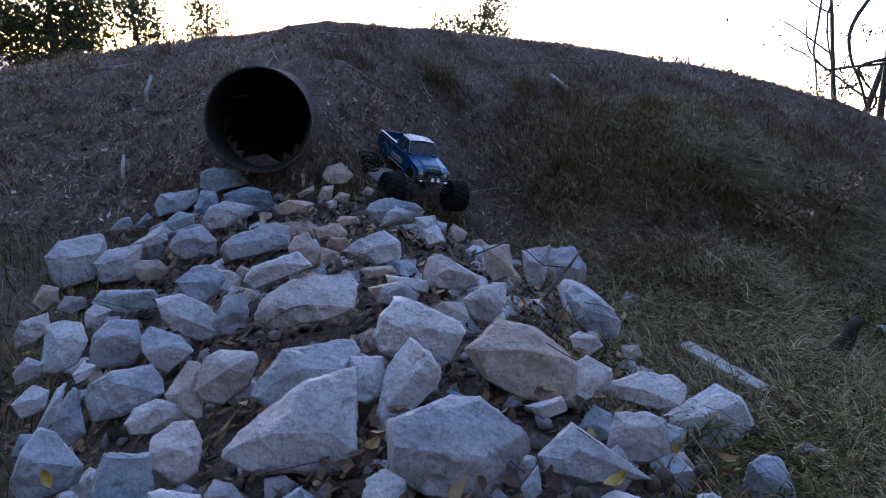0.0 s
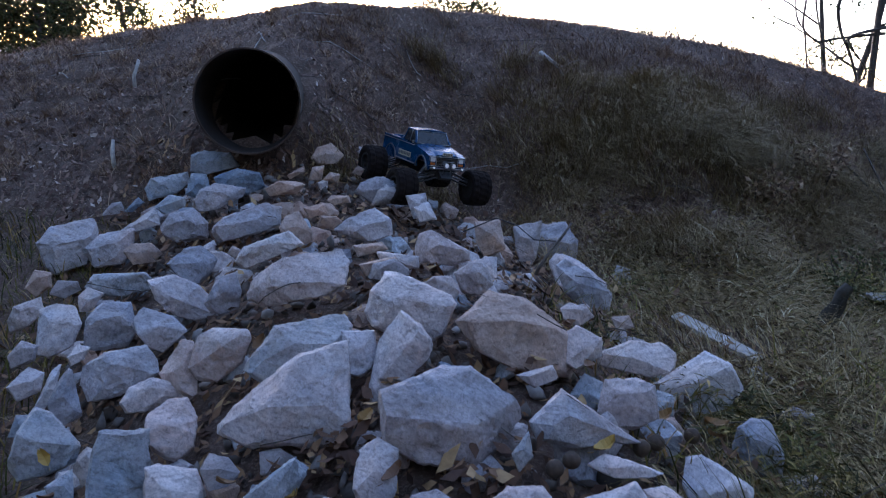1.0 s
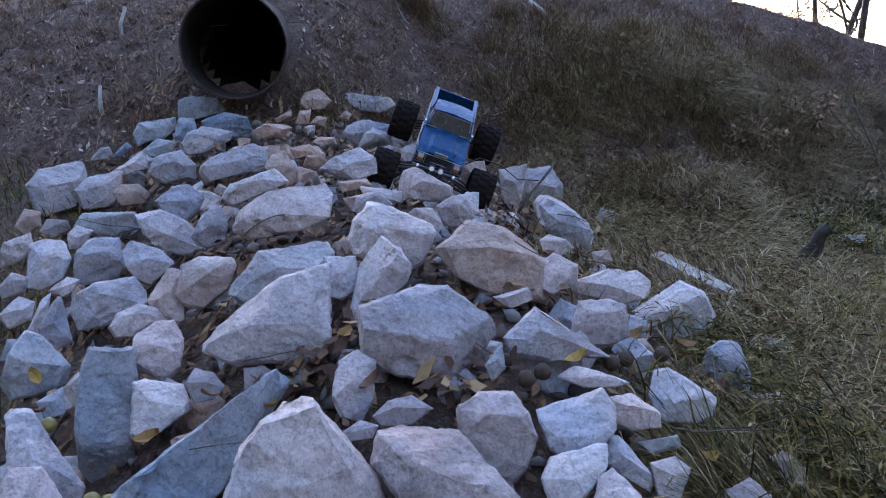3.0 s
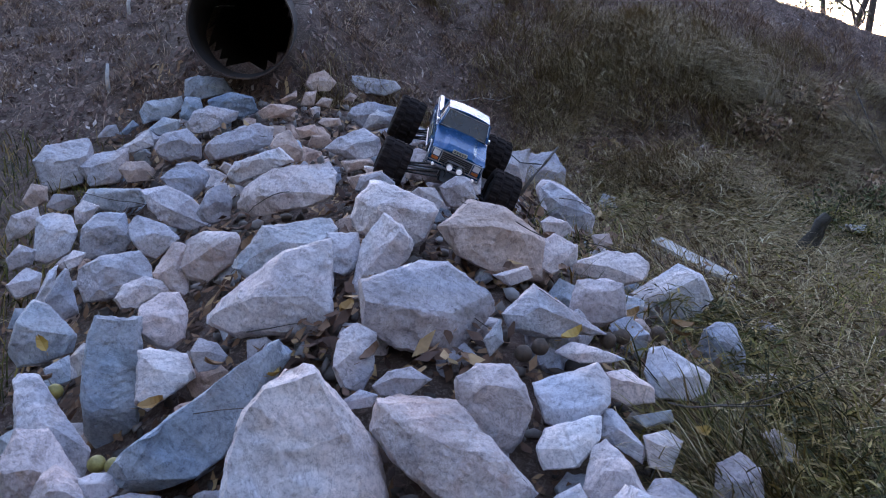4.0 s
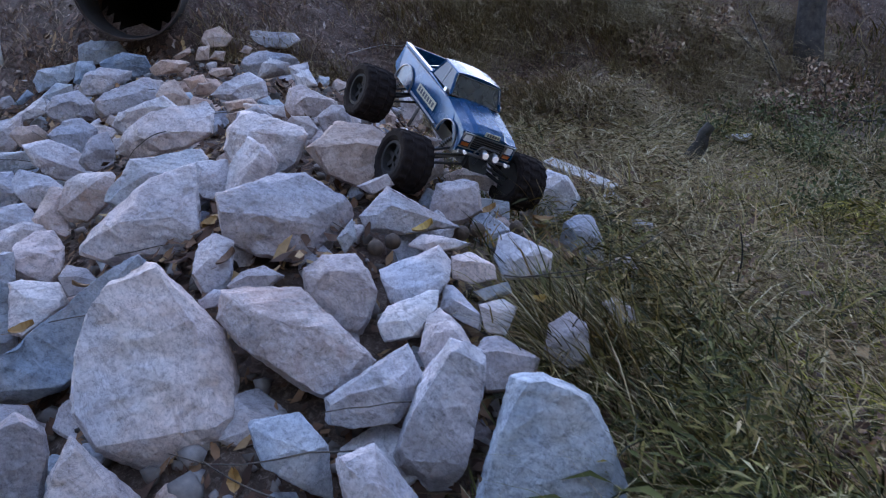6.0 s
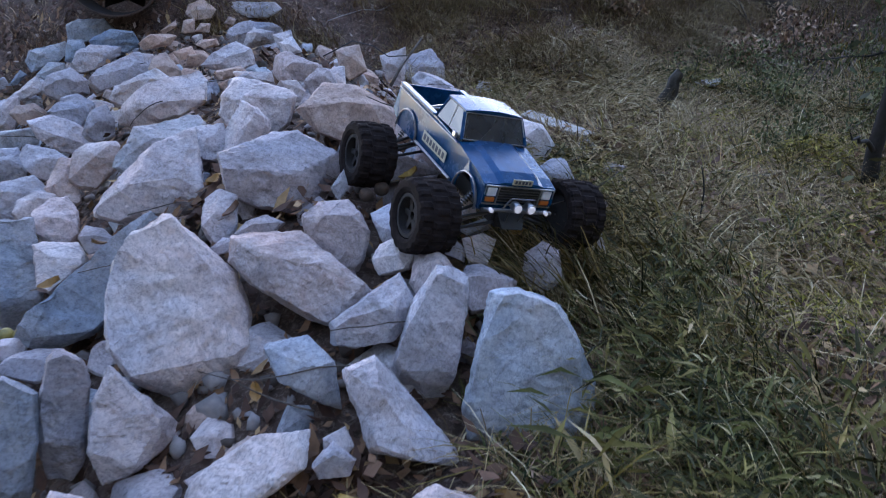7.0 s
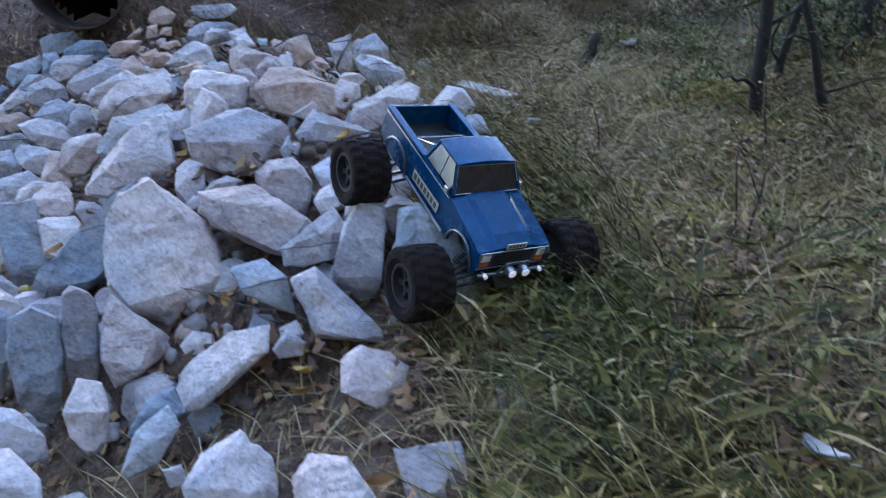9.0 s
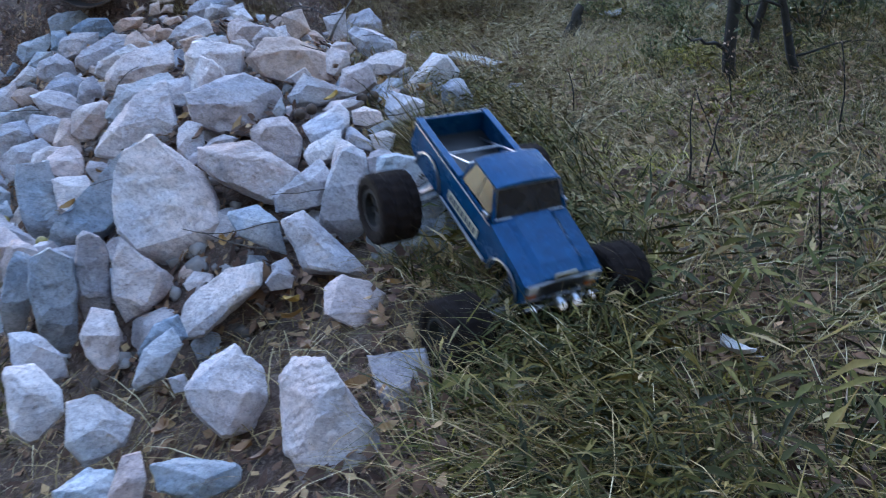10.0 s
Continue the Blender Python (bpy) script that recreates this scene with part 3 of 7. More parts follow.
stone(-0.988, 2.963, 0.371, 19, 10, 2, ROCK_WHITE, ((179, 0.096), (-158, 0.091), (-128, 0.079), (-32, 0.098), (9, 0.089), (65, 0.082), (140, 0.078)), ((0.011, 0.025),))
stone(-0.702, 2.809, 0.438, 15, 9, 3, ROCK_ROSE, ((-176, 0.126), (165, 0.09), (46, 0.101), (21, 0.141), (-6, 0.122), (-54, 0.053), (-148, 0.135), (-163, 0.138)), ((0.079, 0.016),))
stone(-0.486, 2.624, 0.463, 12, 9, 3, ROCK_TAN, ((173, 0.060), (-149, 0.049), (-100, 0.058), (-46, 0.070), (-14, 0.059), (80, 0.065), (120, 0.064)), ())
stone(-0.549, 2.467, 0.424, 14, 11, 3, ROCK_WHITE, ((-162, 0.114), (-144, 0.110), (-122, 0.053), (5, 0.123), (40, 0.095), (172, 0.079)), ((0.031, 0.024),))
stone(-0.378, 2.119, 0.429, 12, 13, 3, ROCK_WHITE, ((-165, 0.157), (177, 0.133), (123, 0.077), (34, 0.149), (17, 0.153), (-9, 0.136), (-39, 0.085), (-104, 0.071), (-142, 0.135), (-159, 0.159)), ((0.01, -0.009),))
stone(-0.940, 3.219, 0.452, 17, 8, 3, ROCK_WHITE, ((-165, 0.109), (-144, 0.114), (-94, 0.054), (-1, 0.112), (16, 0.129), (93, 0.061), (152, 0.076)), ((0.009, 0.022),))
stone(-1.095, 3.655, 0.539, 17, 6, 4, ROCK_BLUE, ((-155, 0.113), (-131, 0.083), (-70, 0.051), (-9, 0.133), (26, 0.099), (113, 0.065), (155, 0.101)), ((-0.011, 0.008),))
stone(-0.877, 3.350, 0.503, 16, 7, 3, ROCK_BLUE, ((167, 0.116), (-156, 0.095), (-72, 0.064), (-13, 0.115), (25, 0.094), (97, 0.061)), ())
stone(-1.262, 3.521, 0.436, 20, 7, 3, ROCK_BLUE, ((-173, 0.098), (-141, 0.107), (-43, 0.057), (9, 0.112), (31, 0.113), (153, 0.078)), ())
stone(-1.081, 3.410, 0.464, 18, 7, 3, ROCK_BLUE, ((-147, 0.070), (-102, 0.059), (-24, 0.060), (51, 0.065), (115, 0.062)), ())
stone(-1.159, 3.286, 0.395, 20, 8, 2, ROCK_BLUE, ((-171, 0.071), (-125, 0.055), (-10, 0.061), (25, 0.067), (97, 0.042)), ())
stone(-1.496, 3.487, 0.311, 24, 9, 2, ROCK_WHITE, ((-158, 0.062), (-120, 0.043), (-10, 0.049), (48, 0.051), (103, 0.034)), ())
stone(-1.377, 3.434, 0.349, 22, 9, 2, ROCK_BLUE, ((-150, 0.060), (-110, 0.031), (15, 0.045), (67, 0.042)), ())
stone(-1.284, 2.318, 0.192, 29, 15, -2, ROCK_WHITE, ((-158, 0.056), (-125, 0.073), (-81, 0.041), (9, 0.056), (51, 0.073), (139, 0.043)), ())
stone(-1.136, 2.226, 0.186, 28, 16, -2, ROCK_WHITE, ((-130, 0.093), (-104, 0.092), (-50, 0.068), (12, 0.070), (53, 0.088), (92, 0.080), (129, 0.079)), ((-0.003, 0.022),))
stone(-1.002, 2.075, 0.170, 26, 17, -3, ROCK_WHITE, ((-167, 0.030), (-121, 0.039), (-45, 0.022), (31, 0.039), (95, 0.029)), ())
stone(-1.143, 2.042, 0.173, 30, 17, -4, ROCK_WHITE, ((-175, 0.039), (-128, 0.049), (-34, 0.037), (30, 0.046), (96, 0.041)), ())
stone(-1.047, 1.883, 0.156, 30, 18, -4, ROCK_WHITE, ((-175, 0.048), (-117, 0.051), (-31, 0.040), (34, 0.051), (88, 0.045)), ())
stone(-0.978, 1.861, 0.155, 28, 19, -4, ROCK_WHITE, ((-126, 0.058), (-101, 0.056), (-46, 0.020), (66, 0.073), (83, 0.051)), ())
stone(-1.280, 2.575, 0.206, 27, 13, -1, ROCK_WHITE, ((-162, 0.055), (-95, 0.034), (-7, 0.051), (33, 0.047), (129, 0.039)), ())
stone(-1.158, 2.488, 0.200, 26, 14, -1, ROCK_WHITE, ((162, 0.037), (-127, 0.051), (-81, 0.041), (24, 0.053), (95, 0.043)), ())
stone(-1.392, 2.616, 0.209, 28, 13, -1, ROCK_TAN, ((-159, 0.051), (-106, 0.053), (-25, 0.043), (42, 0.053), (107, 0.049)), ())
stone(-0.957, 1.677, 0.142, 30, 21, -6, ROCK_BLUE, ((-131, 0.034), (-74, 0.027), (49, 0.034), (106, 0.027)), ())
stone(-0.747, 1.456, 0.120, 28, 24, -7, ROCK_BLUE, ((169, 0.035), (-112, 0.036), (-38, 0.033), (64, 0.044)), ())
stone(-0.240, 2.625, 0.491, 7, 9, 4, ROCK_WHITE, ((-175, 0.117), (-158, 0.085), (-84, 0.057), (-19, 0.096), (14, 0.089), (64, 0.071), (148, 0.068)), ((0.006, 0.010),))
stone(-0.233, 3.234, 0.527, 6, 7, 4, ROCK_WHITE, ((-179, 0.124), (-138, 0.081), (-38, 0.087), (4, 0.132), (21, 0.100), (119, 0.070), (160, 0.105)), ((-0.008, 0.010),))
stone(-0.320, 3.962, 0.591, 6, 5, 5, ROCK_WHITE, ((168, 0.168), (-129, 0.055), (-45, 0.082), (-8, 0.151), (9, 0.121), (156, 0.139)), ((-0.004, 0.003),))
stone(-0.551, 3.702, 0.607, 10, 5, 4, ROCK_TAN, ((-169, 0.080), (-139, 0.066), (-41, 0.067), (-0, 0.080), (69, 0.061), (143, 0.062)), ((0.007, 0.008),))
stone(-0.548, 3.394, 0.557, 10, 6, 4, ROCK_TAN, ((-143, 0.050), (-55, 0.037), (46, 0.050), (123, 0.034)), ())
stone(-0.470, 3.341, 0.551, 9, 6, 4, ROCK_TAN, ((-167, 0.046), (-49, 0.032), (23, 0.040), (114, 0.026)), ())
stone(-0.390, 2.994, 0.515, 9, 7, 4, ROCK_TAN, ((-179, 0.050), (-134, 0.028), (-16, 0.047), (21, 0.043), (150, 0.036)), ())
stone(-0.646, 3.186, 0.515, 13, 7, 4, ROCK_TAN, ((180, 0.082), (-153, 0.070), (-25, 0.057), (8, 0.091), (27, 0.058), (126, 0.041)), ())
stone(-0.640, 3.402, 0.553, 12, 6, 4, ROCK_TAN, ((-168, 0.045), (-137, 0.041), (6, 0.037), (40, 0.048)), ())
stone(-0.381, 2.680, 0.485, 10, 9, 4, ROCK_TAN, ((-161, 0.047), (-78, 0.027), (-0, 0.049), (38, 0.034), (139, 0.035)), ())
stone(-0.456, 2.842, 0.494, 11, 8, 4, ROCK_TAN, ((167, 0.049), (-132, 0.037), (-15, 0.045), (40, 0.042)), ())
stone(-0.376, 3.515, 0.566, 7, 6, 4, ROCK_TAN, ((-165, 0.033), (-66, 0.024), (11, 0.030), (99, 0.025)), ())
stone(-0.203, 2.364, 0.473, 7, 10, 4, ROCK_TAN, ((169, 0.056), (-147, 0.043), (-4, 0.061), (25, 0.046)), ())
stone(-0.674, 2.523, 0.392, 16, 11, 2, ROCK_TAN, ((-172, 0.026), (-78, 0.025), (14, 0.026), (103, 0.024)), ())
stone(-0.156, 2.206, 0.459, 6, 11, 4, ROCK_TAN, ((173, 0.061), (-146, 0.052), (-7, 0.058), (31, 0.056)), ())
stone(0.017, 2.410, 0.474, 0, 12, 3, ROCK_WHITE, ((-172, 0.089), (-143, 0.069), (-51, 0.066), (-18, 0.105), (-1, 0.100), (112, 0.070), (139, 0.085)), ((0.003, 0.016),))
stone(0.124, 2.157, 0.453, -2, 14, 4, ROCK_WHITE, ((163, 0.063), (-129, 0.055), (-70, 0.054), (-16, 0.059), (52, 0.057), (99, 0.051)), ((0.001, 0.018),))
stone(-0.225, 3.216, 0.524, 4, 8, 3, ROCK_WHITE, ((163, 0.118), (-135, 0.088), (-25, 0.098), (4, 0.127), (101, 0.066)), ((0.012, 0.008),))
stone(-0.124, 2.155, 0.460, 4, 13, 3, ROCK_WHITE, ((-162, 0.067), (-94, 0.030), (-20, 0.063), (5, 0.059), (67, 0.040), (154, 0.051)), ())
stone(0.035, 2.041, 0.452, -0, 14, 4, ROCK_WHITE, ((172, 0.059), (-135, 0.035), (-59, 0.048), (-9, 0.051), (53, 0.042), (127, 0.042)), ())
stone(0.206, 2.875, 0.430, -3, 11, 4, ROCK_TAN, ((138, 0.085), (-156, 0.056), (-102, 0.082), (-36, 0.078), (60, 0.079)), ())
stone(0.160, 2.293, 0.451, -3, 13, 4, ROCK_WHITE, ((161, 0.054), (-152, 0.041), (-107, 0.049), (-37, 0.047), (41, 0.055), (84, 0.040)), ())
stone(0.477, 4.349, 0.295, -6, 9, 4, ROCK_WHITE, ((161, 0.103), (-145, 0.091), (-82, 0.087), (-15, 0.136), (82, 0.085), (131, 0.112)), ((0.011, 0.015),))
stone(0.528, 3.429, 0.267, -8, 12, 5, ROCK_WHITE, ((-166, 0.130), (-131, 0.150), (-80, 0.142), (-35, 0.147), (23, 0.130), (65, 0.153), (108, 0.141), (145, 0.137)), ((0.023, 0.049), (-0.042, 0.010),))
stone(0.395, 3.232, 0.335, -6, 11, 5, ROCK_WHITE, ((129, 0.101), (-167, 0.053), (-95, 0.141), (-59, 0.074), (58, 0.122)), ())
stone(0.550, 2.691, 0.304, -11, 14, 6, ROCK_WHITE, ((142, 0.131), (-166, 0.073), (-80, 0.095), (-42, 0.124), (-9, 0.105), (74, 0.061), (123, 0.128)), ((-0.005, 0.015),))
stone(-0.048, 2.964, 0.491, 1, 9, 3, ROCK_WHITE, ((155, 0.050), (-120, 0.044), (-28, 0.055), (73, 0.046)), ())
stone(-0.082, 3.094, 0.499, 2, 9, 3, ROCK_WHITE, ((145, 0.065), (-106, 0.062), (-39, 0.057), (57, 0.059)), ())
stone(-0.052, 1.881, 0.433, 4, 14, 4, ROCK_WHITE, ((-178, 0.112), (-156, 0.105), (-77, 0.101), (-38, 0.109), (6, 0.127), (18, 0.116), (100, 0.098), (119, 0.117), (152, 0.109)), ((-0.016, 0.027), (0.067, 0.012),))
stone(0.240, 1.821, 0.403, -3, 15, 6, ROCK_TAN, ((166, 0.171), (125, 0.143), (86, 0.098), (-1, 0.139), (-28, 0.181), (-42, 0.173), (-70, 0.095), (-109, 0.085), (-164, 0.121)), ((-0.026, 0.042), (0.048, 0.028)))
stone(0.261, 1.611, 0.383, -5, 17, 7, ROCK_WHITE, ((177, 0.054), (-116, 0.028), (-5, 0.044), (39, 0.039)), ())
stone(0.570, 2.923, 0.270, -9, 12, 7, ROCK_WHITE, ((145, 0.143), (-162, 0.085), (-70, 0.116), (-38, 0.140), (-7, 0.112), (88, 0.082), (125, 0.139)), ((-0.008, 0.021),))
stone(0.391, 1.811, 0.386, -9, 15, 7, ROCK_WHITE, ((-140, 0.058), (-103, 0.057), (-24, 0.053), (27, 0.055), (103, 0.058), (132, 0.054)), ((0.002, 0.002),))
stone(0.419, 2.091, 0.387, -8, 14, 7, ROCK_WHITE, ((159, 0.048), (-154, 0.040), (-77, 0.036), (-10, 0.053), (27, 0.038), (118, 0.039)), ())
stone(0.806, 3.198, 0.223, -12, 12, 8, ROCK_WHITE, ((-170, 0.051), (-93, 0.061), (-26, 0.049), (47, 0.053), (106, 0.059)), ())
stone(0.608, 2.303, 0.303, -12, 14, 8, ROCK_TAN, ((154, 0.041), (-124, 0.032), (-22, 0.039), (48, 0.032)), ())
stone(0.559, 1.896, 0.338, -13, 16, 9, ROCK_WHITE, ((172, 0.112), (108, 0.05), (32, 0.073), (6, 0.099), (-24, 0.09), (-61, 0.058), (-172, 0.112)), ((0.037, -0.015), (-0.009, 0.001)))
stone(0.454, 1.569, 0.350, -12, 18, 9, ROCK_WHITE, ((-166, 0.070), (-133, 0.069), (-82, 0.058), (-25, 0.073), (33, 0.072), (68, 0.060), (132, 0.071)), ((0.008, 0.024),))
stone(0.746, 1.948, 0.249, -17, 17, 11, ROCK_WHITE, ((178, 0.125), (77, 0.099), (36, 0.104), (-3, 0.113), (-36, 0.089), (-90, 0.082), (-147, 0.114)), ((-0.027, 0.006), (0.037, 0.038)))
stone(0.316, 1.437, 0.354, -8, 20, 8, ROCK_WHITE, ((176, 0.094), (108, 0.076), (-17, 0.139), (-23, 0.092), (-107, 0.048), (-157, 0.082)), ((-0.011, 0.021),))
stone(0.392, 1.329, 0.322, -12, 22, 9, ROCK_WHITE, ((178, 0.068), (-126, 0.023), (-21, 0.051), (-7, 0.078), (13, 0.036), (140, 0.041)), ((-0.001, 0.002),))
stone(0.464, 1.248, 0.293, -15, 24, 11, ROCK_WHITE, ((-160, 0.046), (-95, 0.033), (-29, 0.056), (2, 0.049), (94, 0.037), (144, 0.053)), ((0.003, 0.013),))
stone(0.580, 1.342, 0.284, -18, 23, 12, ROCK_WHITE, ((172, 0.060), (-131, 0.063), (-58, 0.060), (-29, 0.072), (1, 0.072), (63, 0.044), (105, 0.065), (130, 0.074)), ((0.007, -0.004),))
stone(0.794, 1.650, 0.221, -21, 20, 13, ROCK_WHITE, ((-175, 0.062), (-147, 0.065), (-105, 0.067), (-53, 0.081), (-6, 0.056), (64, 0.076), (98, 0.073), (127, 0.067)), ((-0.003, 0.023),))
stone(1.088, 2.326, 0.134, -22, 17, 12, ROCK_WHITE, ((142, 0.063), (-145, 0.037), (-52, 0.065), (-13, 0.051), (102, 0.050)), ())
stone(1.083, 2.057, 0.115, -24, 19, 14, ROCK_WHITE, ((159, 0.064), (-116, 0.055), (-30, 0.062), (25, 0.053), (97, 0.050)), ())
stone(0.790, 1.259, 0.185, -27, 26, 17, ROCK_WHITE, ((144, 0.046), (-103, 0.033), (-53, 0.048), (7, 0.029), (100, 0.040)), ())
stone(0.879, 1.568, 0.167, -25, 22, 15, ROCK_WHITE, ((143, 0.055), (-146, 0.044), (-82, 0.046), (-12, 0.050), (53, 0.046)), ())
stone(0.503, 1.181, 0.267, -17, 26, 13, ROCK_BLUE, ((173, 0.043), (-140, 0.026), (-9, 0.036), (29, 0.034)), ())
stone(0.499, 1.100, 0.250, -18, 28, 14, ROCK_WHITE, ((142, 0.040), (-132, 0.039), (-74, 0.041), (20, 0.040), (72, 0.037)), ())
stone(0.627, 1.060, 0.213, -24, 29, 17, ROCK_WHITE, ((-154, 0.052), (-101, 0.060), (-39, 0.053), (36, 0.050), (81, 0.061), (129, 0.051)), ((-0.010, 0.008),))
stone(0.493, 0.959, 0.218, -20, 32, 16, ROCK_WHITE, ((149, 0.060), (-133, 0.062), (-46, 0.064), (2, 0.064), (94, 0.056), (120, 0.064)), ((-0.003, 0.021),))
stone(0.395, 0.988, 0.233, -15, 31, 13, ROCK_WHITE, ((178, 0.053), (-120, 0.066), (-53, 0.083), (-18, 0.058), (53, 0.051), (96, 0.085), (115, 0.078)), ((0.006, 0.030),))
stone(-0.071, 1.287, 0.294, 7, 24, 2, ROCK_WHITE, ((-152, 0.051), (-115, 0.066), (-79, 0.073), (-33, 0.045), (47, 0.064), (88, 0.070), (125, 0.057)), ((0.002, 0.011),))
stone(0.025, 1.208, 0.285, 3, 26, 4, ROCK_WHITE, ((-174, 0.054), (-142, 0.046), (-49, 0.030), (5, 0.060), (56, 0.036), (139, 0.033)), ())
stone(-0.045, 1.163, 0.266, 6, 27, 2, ROCK_WHITE, ((-177, 0.033), (-141, 0.029), (-30, 0.025), (16, 0.034), (91, 0.020)), ())
stone(0.204, 1.338, 0.335, -4, 22, 7, ROCK_BLUE, ((-177, 0.023), (-106, 0.039), (-20, 0.021), (72, 0.043)), ())
stone(-0.106, 2.264, 0.464, 5, 11, 4, ROCK_WHITE, ((154, 0.073), (-153, 0.053), (-20, 0.069), (12, 0.066)), ())
stone(0.204, 0.642, 0.097, 7, 29, -10, ROCK_WHITE, ((153, 0.029), (-129, 0.030), (-80, 0.030), (2, 0.028), (70, 0.034)), ())
stone(0.618, 0.320, 0.040, -12, 37, 1, ROCK_WHITE, ((132, 0.052), (-115, 0.058), (-50, 0.056), (43, 0.042), (94, 0.059)), ((-0.004, 0.017),))


# ---- the radio-controlled truck ----
def paint_blue():
    m, nt, b = material("metallic_blue_paint", 0.3, 0.25)
    f = noise_node(nt, 40, 5, 0.7, place_node(nt), 0.5)
    nt.links.new(ramp(nt, f, (0.3, (0.001, 0.035, 0.098)), (0.75, (0.002, 0.068, 0.175))), b.inputs["Base Color"])
    dust = noise_node(nt, 14, 6, 0.7, place_node(nt))
    nt.links.new(ramp(nt, dust, (0.4, (0.20, 0.20, 0.20)), (0.8, (0.42, 0.42, 0.42))), b.inputs["Roughness"])
    b.inputs["Specular IOR Level"].default_value = 0.22
    b.inputs["Coat Weight"].default_value, b.inputs["Coat Roughness"].default_value = 0.05, 0.1
    return m


BLUE = paint_blue()
RUBBER = plain("tyre_rubber", (0.016, 0.0115, 0.0105), 0.95, 0, 0.5, 60, 0.4)
RUBBER.node_tree.nodes["Principled BSDF"].inputs["Specular IOR Level"].default_value = 0.12
BLACK = plain("black_plastic", (0.014, 0.014, 0.015), 0.45, 0, 0.3, 50)
RIM = plain("dusty_black_rim", (0.012, 0.010, 0.0095), 0.9, 0, 0.4, 60, 0.3)
CHROME = plain("chrome", (0.42, 0.43, 0.45), 0.28, 1.0, 0.12, 80)
STEEL = plain("dull_steel", (0.20, 0.20, 0.21), 0.4, 1.0, 0.2, 60)
LENS = plain("clear_lens", (0.75, 0.76, 0.78), 0.12, 0.2, 0.1, 120)
AMBER = plain("amber_lens", (0.45, 0.12, 0.02), 0.3, 0, 0.2, 90)
CREAM = plain("cream_decal", (0.45, 0.42, 0.30), 0.5, 0, 0.1, 90)
INK = plain("decal_ink", (0.05, 0.055, 0.07), 0.5, 0, 0.1, 90)


def window_glass():
    m, nt, b = material("smoked_window", 0.22)
    f = noise_node(nt, 25, 4, 0.6, place_node(nt))
    nt.links.new(ramp(nt, f, (0.3, (0.010, 0.011, 0.013)), (0.7, (0.022, 0.024, 0.028))), b.inputs["Base Color"])
    b.inputs["Specular IOR Level"].default_value = 0.6
    return m


GLASS = window_glass()


def box(bm, x0, x1, y0, y1, z0, z1, m=None):
    vs = [bm.verts.new((x, y, z)) for x in (x0, x1) for y in (y0, y1) for z in (z0, z1)]
    for f in ((0, 1, 3, 2), (4, 6, 7, 5), (0, 4, 5, 1), (2, 3, 7, 6), (0, 2, 6, 4), (1, 5, 7, 3)):
        bm.faces.new([vs[i] for i in f])
    if m is not None:
        for v in vs:
            v.co = m @ v.co
    return vs


def slab(bm, corners, thick):
    """A plate through four corners, thickened along its normal to the inside."""
    c = [Vector(p) for p in corners]
    n = (c[1] - c[0]).cross(c[2] - c[0]).normalized() * thick
    vs = [bm.verts.new(p) for p in c] + [bm.verts.new(p - n) for p in c]
    k = len(c)
    bm.faces.new(vs[:k])
    bm.faces.new(vs[:k - 1:-1])
    for i in range(k):
        j = (i + 1) % k
        bm.faces.new((vs[i], vs[i + k], vs[j + k], vs[j]))


def rod(bm, a, b, r, segs=8):
    a, b = Vector(a), Vector(b)
    d = (b - a).normalized()
    u = d.orthogonal().normalized()
    v = d.cross(u)
    rings = []
    for p in (a, b):
        rings.append([bm.verts.new(p + u * (r * math.cos(2 * math.pi * s / segs)) + v * (r * math.sin(2 * math.pi * s / segs))) for s in range(segs)])
    for s in range(segs):
        t = (s + 1) % segs
        bm.faces.new((rings[0][s], rings[0][t], rings[1][t], rings[1][s]))
    bm.faces.new(rings[0][::-1])
    bm.faces.new(rings[1])


def soften(bm, offset=0.002):
    bmesh.ops.recalc_face_normals(bm, faces=bm.faces)
    sharp = [e for e in bm.edges if len(e.link_faces) == 2 and e.calc_face_angle(0) > 0.5]
    bmesh.ops.bevel(bm, geom=sharp, offset=offset, segments=2, profile=0.6, affect="EDGES", clamp_overlap=True)
    return bm


def lathe_x(profile, segs=40):
    """Turn a closed profile of (x, radius) about the x axis."""
    bm = bmesh.new()
    rings = [[bm.verts.new((x, r * math.cos(2 * math.pi * s / segs), r * math.sin(2 * math.pi * s / segs))) for x, r in profile] for s in range(segs)]
    n = len(profile)
    for s in range(segs):
        for k in range(n):
            a, b = rings[s], rings[(s + 1) % segs]
            bm.faces.new((a[k], a[(k + 1) % n], b[(k + 1) % n], b[k]))
    bmesh.ops.recalc_face_normals(bm, faces=bm.faces)
    return bm


TYRE_R, TYRE_W = 0.079, 0.094


